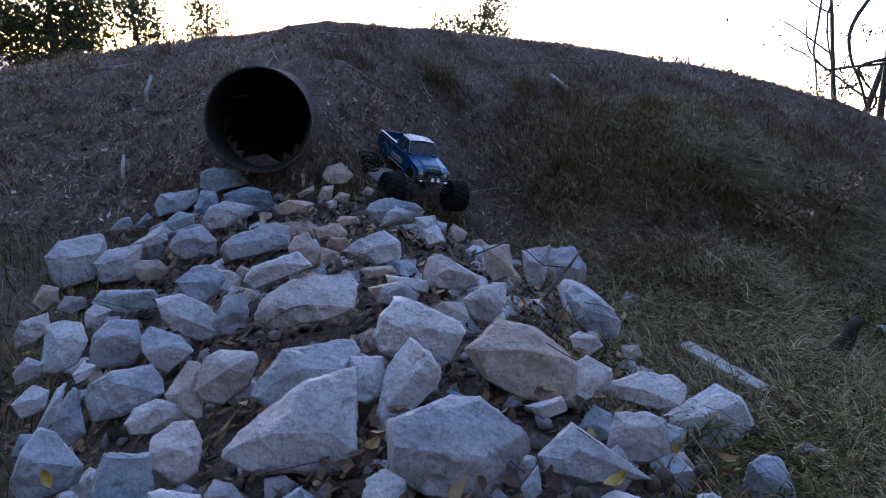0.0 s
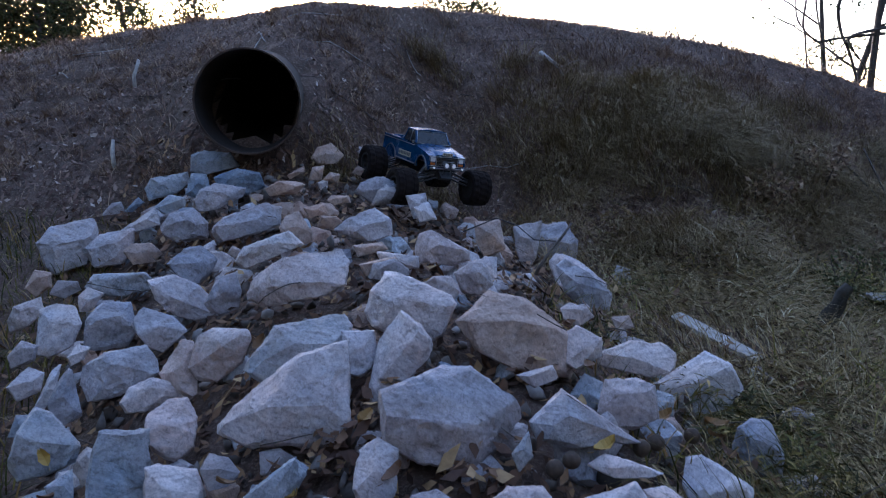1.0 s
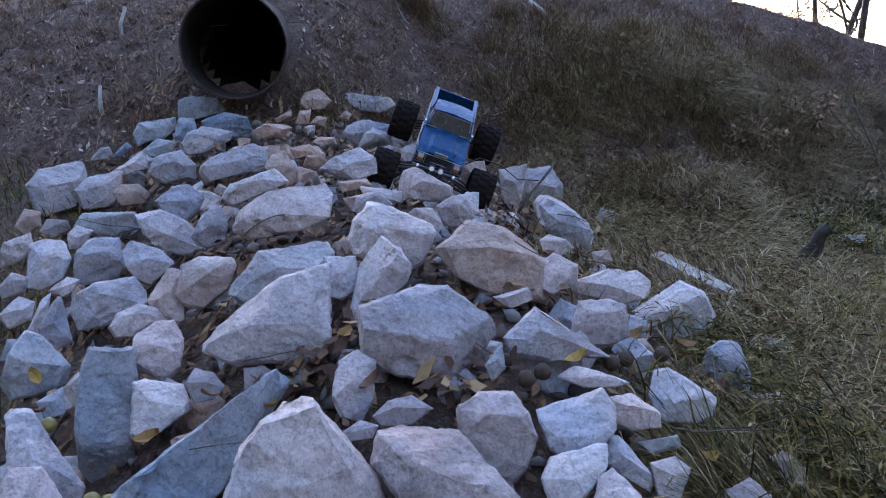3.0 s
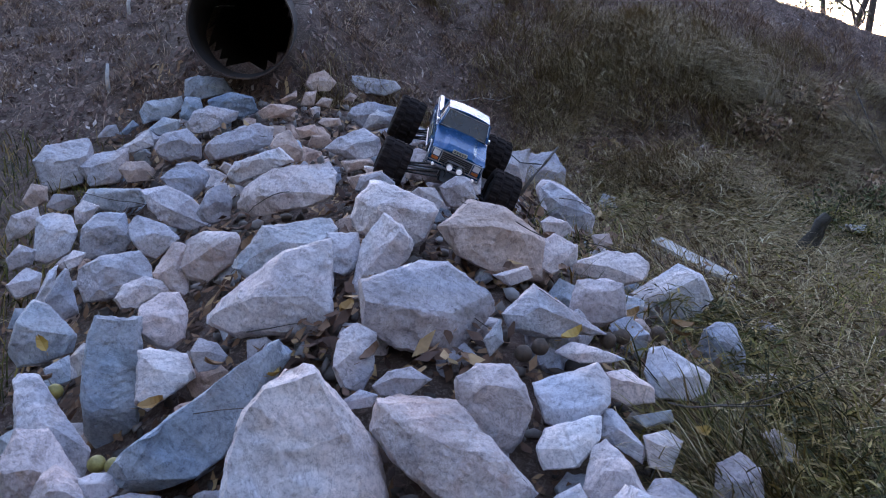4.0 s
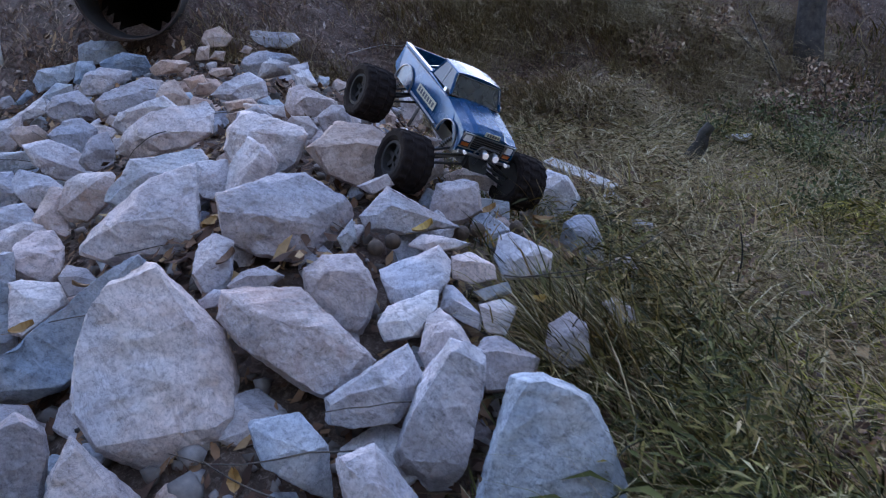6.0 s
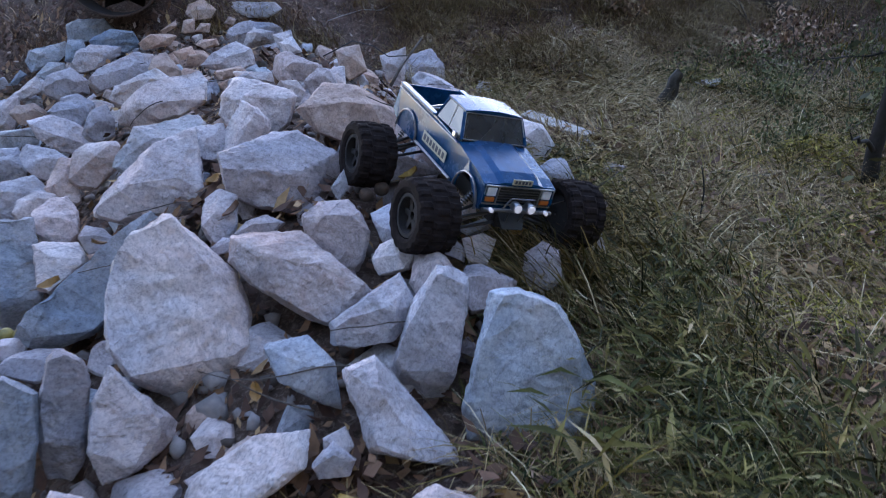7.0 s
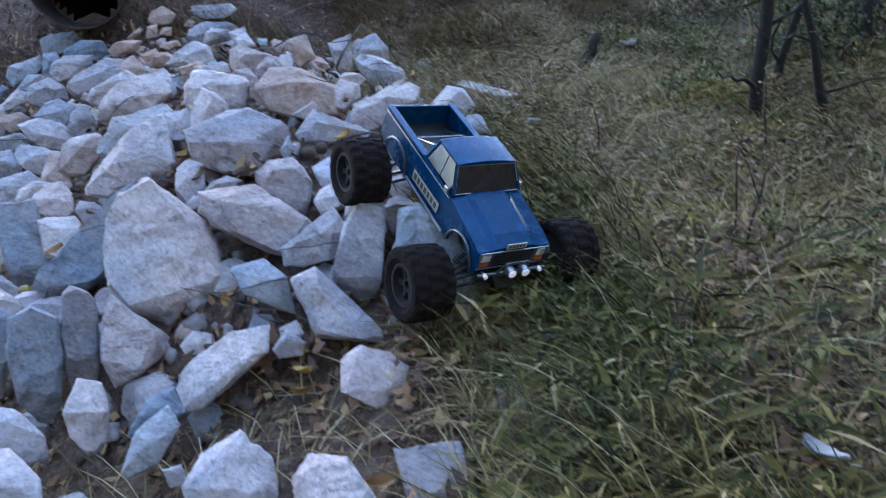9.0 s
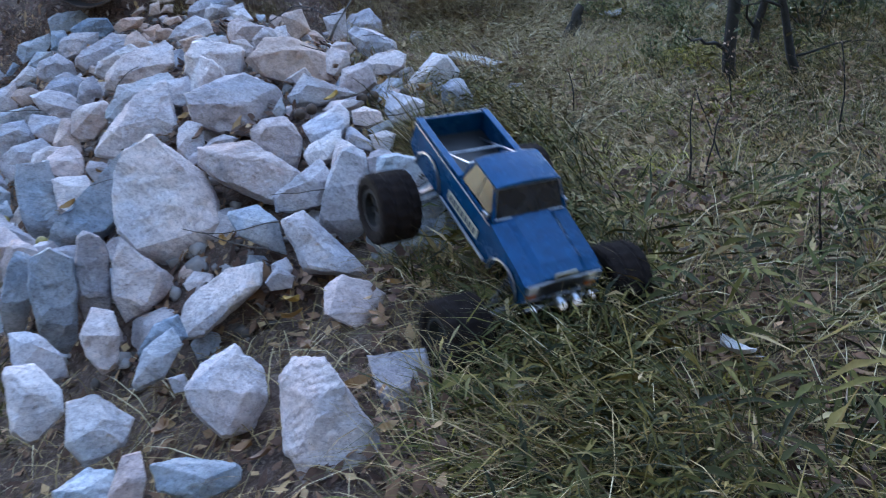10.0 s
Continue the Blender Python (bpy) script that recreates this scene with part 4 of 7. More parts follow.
def make_wheel(truck, side):
    """A wheel with its hub at the origin; x points out of the truck's side."""
    w = new("wheel")
    w.parent = truck
    h, r = TYRE_W / 2, TYRE_R
    across = [(-0.90, 0.60), (-1.00, 0.72), (-0.99, 0.86), (-0.90, 0.935), (-0.52, 0.955), (-0.40, 0.957), (-0.28, 0.96), (0.0, 0.962), (0.28, 0.96), (0.40, 0.957), (0.52, 0.955), (0.90, 0.935), (0.99, 0.86), (1.00, 0.72), (0.90, 0.60)]
    bm = bmesh.new()
    segs, rings = 108, []
    for k in range(segs):
        a, ring = 2 * math.pi * k / segs, []
        for x, q in across:
            outer, centre = 0.5 < abs(x) < 0.995 and q > 0.8, abs(x) < 0.3
            lug = (outer and k % 6 < 3) or (centre and (k + 3) % 6 < 3)
            rr = r * (q + (0.042 if lug else 0.0))
            ring.append(bm.verts.new((x * h, rr * math.cos(a), rr * math.sin(a))))
        rings.append(ring)
    for k in range(segs):
        c, d = rings[k], rings[(k + 1) % segs]
        for j in range(len(across)):
            i = (j + 1) % len(across)
            bm.faces.new((c[j], c[i], d[i], d[j]))
    bmesh.ops.recalc_face_normals(bm, faces=bm.faces)
    tyre = part("tyre", bm, RUBBER, w, "dusty black rubber tyre with chunky lugs")
    s = side
    bm = lathe_x([(-h * 0.8 * s, 0.0455), (h * 0.88 * s, 0.0455), (h * 0.88 * s, 0.038), (h * 0.45 * s, 0.034), (h * 0.40 * s, 0.004), (-h * 0.8 * s, 0.004)], 32)
    for k in range(6):
        box(bm, h * 0.40 * s, h * 0.62 * s, -0.006, 0.006, 0.008, 0.040, Matrix.Rotation(k * math.pi / 3, 4, "X"))
    part("rim", bm, RIM, w, "dull black plastic rim")
    return w


WHEELS = {"front_right": (0.179, 0.195), "front_left": (-0.179, 0.195), "rear_right": (0.170, -0.160), "rear_left": (-0.170, -0.160)}
AXLE_Z = -0.045


def side_panel(truck, s):
    """Body side with two wheel arches; s is +1 for the right side."""
    line = [(-0.250, 0.098), (-0.252, 0.030), (-0.225, 0.012)]
    def arch(y0, r):
        return [(y0 - r * math.cos(math.pi * k / 10), 0.002 + r * math.sin(math.pi * k / 10)) for k in range(11)]
    line += arch(-0.160, 0.056) + arch(0.168, 0.052)
    line += [(0.228, 0.006), (0.236, 0.030), (0.232, 0.064), (0.150, 0.079), (0.088, 0.090), (-0.040, 0.097)]
    bm = bmesh.new()
    def half(y, z):
        return 0.091 - 0.004 * max(0.0, (z - 0.06) / 0.04) - 0.004 * max(0.0, (0.03 - z) / 0.03) - (0.004 if y > 0.2 else 0)
    out = [bm.verts.new((s * half(y, z), y, z)) for y, z in line]
    inn = [bm.verts.new((s * (half(y, z) - 0.005), y, z)) for y, z in line]
    n = len(line)
    bm.faces.new(out if s < 0 else out[::-1])
    bm.faces.new(inn[::-1] if s < 0 else inn)
    for i in range(n):
        j = (i + 1) % n
        bm.faces.new((out[i], out[j], inn[j], inn[i]))
    bmesh.ops.triangulate(bm, faces=[f for f in bm.faces if len(f.verts) > 4])
    bmesh.ops.recalc_face_normals(bm, faces=bm.faces)
    panel = part("side_panel", bm, BLUE, truck)
    bm = bmesh.new()
    rod(bm, (s * 0.093, -0.090, 0.012), (s * 0.093, 0.100, 0.010), 0.0035)
    part("side_step", bm, STEEL, truck, "dull metal side strip")
    bm = bmesh.new()
    rod(bm, (s * 0.0905, -0.245, 0.090), (s * 0.0905, 0.085, 0.088), 0.0016, 6)
    part("trim_strip", bm, STEEL, truck, "thin chrome body trim")
    for y0, r in ((-0.160, 0.058), (0.168, 0.054)):
        bm = bmesh.new()
        for k in range(10):
            a, b = math.pi * k / 10, math.pi * (k + 1) / 10
            rod(bm, (s * 0.0905, y0 - r * math.cos(a), 0.002 + r * math.sin(a)), (s * 0.0905, y0 - r * math.cos(b), 0.002 + r * math.sin(b)), 0.0028, 6)
        part("wheel_arch_trim", bm, STEEL, truck, "dull metal wheel arch lip")
    bm = bmesh.new()
    box(bm, s * 0.0915, s * 0.0927, -0.065, 0.060, 0.028, 0.052)
    decal = part("decal", bm, CREAM, truck, "cream lettering panel on the door")
    for k in range(7):
        bm = bmesh.new()
        y = -0.058 + 0.0165 * k
        box(bm, s * 0.0927, s * 0.0931, y, y + 0.011, 0.033, 0.047)
        part("letter_bar", bm, INK, decal)
    bm = bmesh.new()
    box(bm, s * 0.088, s * 0.0945, 0.060, 0.075, 0.094, 0.106)
    part("wing_mirror", soften(bm), CHROME, truck)


def make_truck():
    truck = tagged(new("toy_truck"), "blue radio-controlled pickup truck with huge black tyres on the rocks", "toy truck")
    for s in (1, -1):
        side_panel(truck, s)
    # hood with a raised centre
    bm = bmesh.new()
    rows = [(0.086, 0.091, 0.099), (0.150, 0.080, 0.090), (0.200, 0.072, 0.082), (0.230, 0.063, 0.070)]
    xs = (-0.0885, -0.055, -0.042, 0.042, 0.055, 0.0885)
    grid = [[bm.verts.new((x, y, (zc if abs(x) < 0.05 else zs + (0.003 if abs(x) < 0.06 else 0)))) for x in xs] for y, zs, zc in rows]
    under = [[bm.verts.new((v.co.x, v.co.y, v.co.z - 0.006)) for v in row] for row in grid]
    for i in range(3):
        for j in range(5):
            bm.faces.new((grid[i][j], grid[i][j + 1], grid[i + 1][j + 1], grid[i + 1][j]))
            bm.faces.new((under[i][j], under[i + 1][j], under[i + 1][j + 1], under[i][j + 1]))
    for i in range(3):
        for j in (0, 5):
            bm.faces.new((grid[i][j], grid[i + 1][j], under[i + 1][j], under[i][j]))
    for j in range(5):
        for i in (0, 3):
            bm.faces.new((grid[i][j], grid[i][j + 1], under[i][j + 1], under[i][j]))
    bmesh.ops.recalc_face_normals(bm, faces=bm.faces)
    part("hood", bm, BLUE, truck)
    # cab: roof, pillars, windows
    R, F, W, B = (0.070, -0.028, 0.156), (0.073, 0.052, 0.151), (0.083, 0.086, 0.096), (0.083, -0.046, 0.096)
    bm = bmesh.new()
    n, k = 8, 5
    top = [[bm.verts.new((x, y, 0.152 + 0.006 * (1 - (x / 0.074) ** 2) - 0.02 * (y - 0.01) * (y > 0.01) * 1.2)) for x in np.linspace(-0.073, 0.073, n)] for y in np.linspace(-0.034, 0.056, k)]
    low = [[bm.verts.new((v.co.x, v.co.y, 0.1465 - 0.02 * (v.co.y - 0.01) * (v.co.y > 0.01))) for v in row] for row in top]
    for i in range(k - 1):
        for j in range(n - 1):
            bm.faces.new((top[i][j], top[i][j + 1], top[i + 1][j + 1], top[i + 1][j]))
            bm.faces.new((low[i][j], low[i + 1][j], low[i + 1][j + 1], low[i][j + 1]))
    for i in range(k - 1):
        for j in (0, n - 1):
            bm.faces.new((top[i][j], top[i + 1][j], low[i + 1][j], low[i][j]))
    for j in range(n - 1):
        for i in (0, k - 1):
            bm.faces.new((top[i][j], top[i][j + 1], low[i][j + 1], low[i][j]))
    bmesh.ops.recalc_face_normals(bm, faces=bm.faces)
    part("roof", soften(bm, 0.0015), BLUE, truck)
    def P(p, s):
        return (p[0] * s, p[1], p[2])
    for s in (1, -1):
        for a, b, name in ((F, W, "front_pillar"), (R, B, "rear_pillar")):
            bm = bmesh.new()
            rod(bm, P((a[0], a[1], a[2] - 0.005), s), P(b, s), 0.0042, 6)
            part(name, bm, BLUE, truck)
        bm = bmesh.new()
        q = [P((0.070, 0.046, 0.146), s), P((0.080, 0.080, 0.098), s), P((0.081, -0.040, 0.098), s), P((0.069, -0.026, 0.148), s)]
        slab(bm, q if s > 0 else q[::-1], 0.003)
        w = part("side_window", bm, GLASS, truck, "pale reflecting side window")
        bm = bmesh.new()
        rod(bm, P((0.0725, 0.015, 0.147), s), P((0.083, 0.020, 0.098), s), 0.0015, 6)
        part("window_bar", bm, CHROME, w)
    bm = bmesh.new()
    slab(bm, [(-0.069, 0.054, 0.146), (0.069, 0.054, 0.146), (0.078, 0.084, 0.098), (-0.078, 0.084, 0.098)], 0.003)
    wind = part("windscreen", bm, GLASS, truck, "smoked windscreen with a light surround")
    bm = bmesh.new()
    ring = [(-0.071, 0.0555, 0.1475), (0.071, 0.0555, 0.1475), (0.081, 0.0865, 0.0975), (-0.081, 0.0865, 0.0975)]
    for i in range(4):
        rod(bm, ring[i], ring[(i + 1) % 4], 0.0014, 6)
    part("window_surround", bm, CHROME, wind)
    for s in (1, -1):
        bm = bmesh.new()
        rod(bm, (0.03 * s + 0.01, 0.0885, 0.099), (0.012 * s, 0.073, 0.122), 0.0009, 5)
        part("wiper", bm, BLACK, wind)
    bm = bmesh.new()
    slab(bm, [(0.067, -0.034, 0.147), (-0.067, -0.034, 0.147), (-0.078, -0.047, 0.098), (0.078, -0.047, 0.098)], 0.003)
    part("rear_window", bm, GLASS, truck)
    bm = bmesh.new()
    box(bm, -0.083, 0.083, -0.054, -0.046, 0.010, 0.098)
    part("cab_back", soften(bm), BLUE, truck)
    bm = bmesh.new()
    box(bm, -0.080, 0.080, 0.056, 0.083, 0.060, 0.0945)
    part("dashboard", bm, BLACK, truck)
    # bed
    bm = bmesh.new()
    box(bm, -0.0845, 0.0845, -0.246, -0.054, 0.040, 0.046)
    part("bed_floor", bm, BLACK, truck, "dark open load bed")
    bm = bmesh.new()
    box(bm, -0.086, 0.086, -0.252, -0.246, 0.016, 0.097)
    part("tailgate", soften(bm), BLUE, truck)
    for s in (1, -1):
        bm = bmesh.new()
        box(bm, s * 0.074, s * 0.0895, -0.251, -0.050, 0.095, 0.1005)
        part("bed_rail", soften(bm, 0.0015), BLUE, truck)
        bm = bmesh.new()
        rod(bm, (s * 0.066, -0.215, 0.046), (s * 0.062, -0.062, 0.118), 0.0022)
        rod(bm, (s * 0.062, -0.062, 0.118), (s * 0.062, -0.060, 0.046), 0.0022)
        part("roll_bar", bm, CHROME, truck)
    bm = bmesh.new()
    rod(bm, (-0.062, -0.062, 0.118), (0.062, -0.062, 0.118), 0.0022)
    rod(bm, (-0.064, -0.140, 0.082), (0.064, -0.140, 0.082), 0.0022)
    part("cross_bar", bm, CHROME, truck)
    for s in (1, -1):
        bm = bmesh.new()
        box(bm, s * 0.060, s * 0.080, -0.2545, -0.251, 0.040, 0.072)
        part("tail_lamp", bm, AMBER, truck)
    # front
    bm = bmesh.new()
    box(bm, -0.085, 0.085, 0.222, 0.230, 0.010, 0.066)
    front = part("front_panel", soften(bm), BLUE, truck)
    bm = bmesh.new()
    box(bm, -0.050, 0.050, 0.2302, 0.232, 0.026, 0.058)
    grille = part("grille", bm, BLACK, truck, "black grille with fine chrome bars")
    for k in range(5):
        bm = bmesh.new()
        box(bm, -0.049, 0.049, 0.232, 0.2338, 0.029 + k * 0.006, 0.0305 + k * 0.006)
        part("grille_bar", bm, STEEL, grille)
    bm = bmesh.new()
    for a, b in (((-0.084, 0.233, 0.062), (0.084, 0.233, 0.062)), ((-0.084, 0.233, 0.022), (0.084, 0.233, 0.022)), ((-0.084, 0.233, 0.022), (-0.084, 0.233, 0.062)), ((0.084, 0.233, 0.022), (0.084, 0.233, 0.062)), ((0.052, 0.233, 0.022), (0.052, 0.233, 0.062)), ((-0.052, 0.233, 0.022), (-0.052, 0.233, 0.062))):
        rod(bm, a, b, 0.0018, 6)
    part("grille_surround", bm, CHROME, truck, "chrome frame round grille and headlights")
    for s in (1, -1):
        bm = bmesh.new()
        box(bm, s * 0.057, s * 0.079, 0.2302, 0.2345, 0.040, 0.058)
        part("headlight", soften(bm, 0.001), LENS, truck, "rectangular clear headlight")
        bm = bmesh.new()
        box(bm, s * 0.057, s * 0.079, 0.2302, 0.2340, 0.027, 0.036)
        part("indicator", bm, AMBER, truck, "amber indicator lamp")
        lamp = part("spot_lamp", lathe_y(0.0105, 0.018), CHROME, truck, "round chrome spot lamp")
        lamp.location = (0.0165 * s, 0.258, 0.030)
        glass = part("lens", lathe_y(0.0088, 0.003), LAMP_GLOW, lamp, "bright white lens")
        glass.location = (0, 0.0105, 0)
        small = part("fog_lamp", lathe_y(0.0045, 0.010), LAMP_GLOW, truck, "tiny white lamp")
        small.location = (0.068 * s, 0.250, 0.016)
    bm = bmesh.new()
    rod(bm, (-0.085, 0.245, 0.014), (0.085, 0.245, 0.014), 0.0045)
    rod(bm, (-0.040, 0.246, 0.014), (-0.028, 0.250, 0.044), 0.002)
    rod(bm, (0.040, 0.246, 0.014), (0.028, 0.250, 0.044), 0.002)
    rod(bm, (-0.028, 0.250, 0.044), (0.028, 0.250, 0.044), 0.002)
    for s in (1, -1):
        rod(bm, (s * 0.018, 0.246, 0.014), (s * 0.014, 0.232, -0.030), 0.002)
        rod(bm, (s * 0.060, 0.220, 0.006), (s * 0.066, 0.246, 0.014), 0.003)
    part("front_bumper", bm, STEEL, truck, "tubular metal bull bar")
    bm = bmesh.new()
    box(bm, -0.024, 0.024, 0.2300, 0.2325, 0.0670, 0.0790, Matrix.Rotation(radians(0), 4, "X"))
    plate = part("number_plate", bm, CREAM, truck, "pale plate at the hood edge")
    for k in range(5):
        bm = bmesh.new()
        box(bm, -0.020 + k * 0.0085, -0.0145 + k * 0.0085, 0.2325, 0.2331, 0.0695, 0.0765)
        part("plate_bar", bm, INK, plate)
    # chassis
    bm = bmesh.new()
    for s in (1, -1):
        box(bm, s * 0.026, s * 0.034, -0.215, 0.215, -0.030, 0.004)
    box(bm, -0.034, 0.034, -0.06, 0.10, -0.034, -0.012)
    box(bm, -0.03, 0.03, 0.165, 0.225, -0.036, 0.006)
    box(bm, -0.03, 0.03, -0.190, -0.130, -0.036, 0.006)
    part("chassis", soften(bm, 0.002), BLACK, truck, "black chassis with gearboxes")
    bm = bmesh.new()
    rod(bm, (0, -0.14, -0.020), (0, 0.17, -0.020), 0.004)
    part("drive_shaft", bm, STEEL, truck)
    bm = bmesh.new()
    slab(bm, [(-0.032, 0.226, 0.000), (0.032, 0.226, 0.000), (0.026, 0.250, -0.026), (-0.026, 0.250, -0.026)], 0.004)
    part("skid_plate", bm, BLACK, truck)
    bm = bmesh.new()
    box(bm, -0.07, 0.07, -0.262, -0.254, 0.004, 0.016)
    part("rear_bumper", soften(bm), CHROME, truck)
    wheels = {}
    for name, (x, y) in WHEELS.items():
        s = 1 if x > 0 else -1
        for dy in (-0.022, 0.022):
            for z0, z1 in ((-0.028, -0.060), (0.000, -0.034)):
                bm = bmesh.new()
                rod(bm, (s * 0.030, y + dy, z0), (x - s * 0.050, y + dy * 0.4, z1), 0.0035, 8)
                part("suspension_arm", bm, BLACK, truck)
        bm = bmesh.new()
        rod(bm, (s * 0.030, y, -0.018), (x - s * 0.044, y, AXLE_Z), 0.004, 8)
        part("half_shaft", bm, STEEL, truck, "dull steel half shaft")
        bm = bmesh.new()
        rod(bm, (s * 0.052, y - 0.034, 0.030), (s * 0.102, y - 0.026, -0.040), 0.0030, 8)
        shock = part("shock_absorber", bm, STEEL, truck, "thin bright shock rod")
        bm = bmesh.new()
        for k in range(9):
            a = Vector((s * 0.055, y - 0.034, 0.026)).lerp(Vector((s * 0.088, y - 0.029, -0.020)), k / 9)
            b = Vector((s * 0.055, y - 0.034, 0.026)).lerp(Vector((s * 0.088, y - 0.029, -0.020)), (k + 0.5) / 9)
            rod(bm, a, b, 0.0075, 8)
        part("spring", bm, BLACK, shock)
        w = make_wheel(truck, s)
        w.location = (x, y, AXLE_Z)
        wheels[name] = w
    return truck, wheels


def lathe_y(r, length, segs=20):
    bm = bmesh.new()
    rod(bm, (0, -length / 2, 0), (0, length / 2, 0), r, segs)
    return soften(bm, r * 0.15)


def lamp_material():
    m, nt, b = material("lit_lamp_lens", 0.2)
    b.inputs["Base Color"].default_value = (0.8, 0.82, 0.85, 1)
    b.inputs["Emission Color"].default_value = (0.9, 0.95, 1.0, 1)
    b.inputs["Emission Strength"].default_value = 0.02
    return m


LAMP_GLOW = lamp_material()
TRUCK, TRUCK_WHEELS = make_truck()


# ---- plants, litter and small things ----
rng = np.random.default_rng(7)


def leaf_ramp(name, stops, rough=0.75, dry=None):
    m, nt, b = material(name, rough)
    c = ramp(nt, island_node(nt), *stops)
    f = noise_node(nt, 60, 4, 0.6, place_node(nt))
    c = blend(nt, 1.0, c, ramp(nt, f, (0.3, (0.72, 0.72, 0.72)), (0.7, (1.1, 1.1, 1.1))), "MULTIPLY")
    if dry is not None:
        f = noise_node(nt, 1.9, 5, 0.65, place_node(nt), 0.8)
        c = blend(nt, ramp(nt, f, (0.40, (0, 0, 0)), (0.56, (1, 1, 1))), c, blend(nt, 1.0, c, dry, "MULTIPLY"))
    nt.links.new(c, b.inputs["Base Color"])
    b.inputs["Specular IOR Level"].default_value = 0.25
    return m


GRASS = leaf_ramp("meadow_grass", ((0.0, (0.017, 0.027, 0.006)), (0.40, (0.064, 0.075, 0.012)), (0.66, (0.155, 0.145, 0.024)), (0.84, (0.26, 0.20, 0.060)), (1.0, (0.40, 0.33, 0.19))), dry=(1.12, 0.80, 0.72))
PALE_GRASS = leaf_ramp("pale_meadow_grass", ((0.0, (0.055, 0.064, 0.014)), (0.35, (0.145, 0.140, 0.018)), (0.60, (0.26, 0.225, 0.034)), (0.85, (0.36, 0.30, 0.12)), (1.0, (0.56, 0.48, 0.30))), dry=(1.1, 0.84, 0.75))
LEAFY = leaf_ramp("leafy_green_grass", ((0.0, (0.014, 0.020, 0.006)), (0.45, (0.056, 0.064, 0.012)), (0.75, (0.122, 0.118, 0.025)), (0.92, (0.24, 0.205, 0.065)), (1.0, (0.42, 0.37, 0.21))), dry=(1.15, 0.90, 0.80))
YELLOWING = leaf_ramp("yellowing_grass", ((0.0, (0.060, 0.054, 0.006)), (0.45, (0.175, 0.150, 0.012)), (0.75, (0.31, 0.26, 0.024)), (1.0, (0.52, 0.43, 0.12))))
STRAW = leaf_ramp("dry_straw", ((0.0, (0.095, 0.058, 0.026)), (0.5, (0.23, 0.155, 0.064)), (0.85, (0.41, 0.30, 0.14)), (1.0, (0.64, 0.54, 0.34))))
WEEDS = leaf_ramp("dead_weeds", ((0.0, (0.085, 0.047, 0.032)), (0.5, (0.25, 0.150, 0.098)), (0.85, (0.43, 0.285, 0.185)), (1.0, (0.60, 0.44, 0.30))))
LITTER = leaf_ramp("leaf_litter", ((0.0, (0.050, 0.027, 0.021)), (0.5, (0.120, 0.067, 0.050)), (0.80, (0.215, 0.130, 0.098)), (0.95, (0.34, 0.24, 0.19)), (1.0, (0.56, 0.47, 0.41))))
RED_LITTER = leaf_ramp("rotting_leaves", ((0.0, (0.045, 0.022, 0.015)), (0.5, (0.125, 0.064, 0.040)), (0.85, (0.26, 0.14, 0.075)), (1.0, (0.48, 0.31, 0.15))))
FOLIAGE = leaf_ramp("tree_leaves", ((0.0, (0.025, 0.034, 0.014)), (0.6, (0.05, 0.065, 0.024)), (1.0, (0.10, 0.10, 0.035))))
SOFT_WEEDS = leaf_ramp("soft_green_weeds", ((0.0, (0.045, 0.058, 0.022)), (0.6, (0.11, 0.125, 0.045)), (1.0, (0.24, 0.22, 0.11))))
BRUSH = leaf_ramp("brush_leaves", ((0.0, (0.029, 0.035, 0.016)), (0.6, (0.064, 0.077, 0.032)), (1.0, (0.136, 0.120, 0.056))))
YELLOW = leaf_ramp("yellow_leaf", ((0.0, (0.26, 0.13, 0.02)), (0.5, (0.36, 0.22, 0.03)), (1.0, (0.40, 0.28, 0.05))))
SAPLING = plain("dark_sapling_bark", (0.020, 0.017, 0.015), 0.95, 0, 0.5, 40, 0.6)
BARK = plain("bark", (0.055, 0.047, 0.042), 0.9, 0, 0.55, 28, 0.9)
TWIG = plain("dead_twig", (0.075, 0.06, 0.05), 0.9, 0, 0.5, 60, 0.5)
PALE_WOOD = plain("weathered_pale_wood", (0.42, 0.40, 0.38), 0.85, 0, 0.35, 35, 0.7)
MOSS = plain("mossy_bark", (0.034, 0.029, 0.021), 0.95, 0, 0.6, 45, 1.0)


def in_pile(x, y):
    """Above zero where the riprap covers the ground."""
    p = pile_top(np.clip(x, -1.5, 1.3), np.clip(y, -0.5, 3.7)) - 0.115
    z = terrain(x, y)
    ok = (np.abs(z - p) < 0.03) & (y < 3.75) & (y > -0.35) & (np.abs(x + 0.05) < 1.45)
    return ok


def patch(x, y, k=1.0):
    return np.sin(2.3 * k * x + 1.7 * np.sin(1.9 * k * y + 0.6)) * np.cos(2.1 * k * y + 1.3 * np.sin(2.7 * k * x))


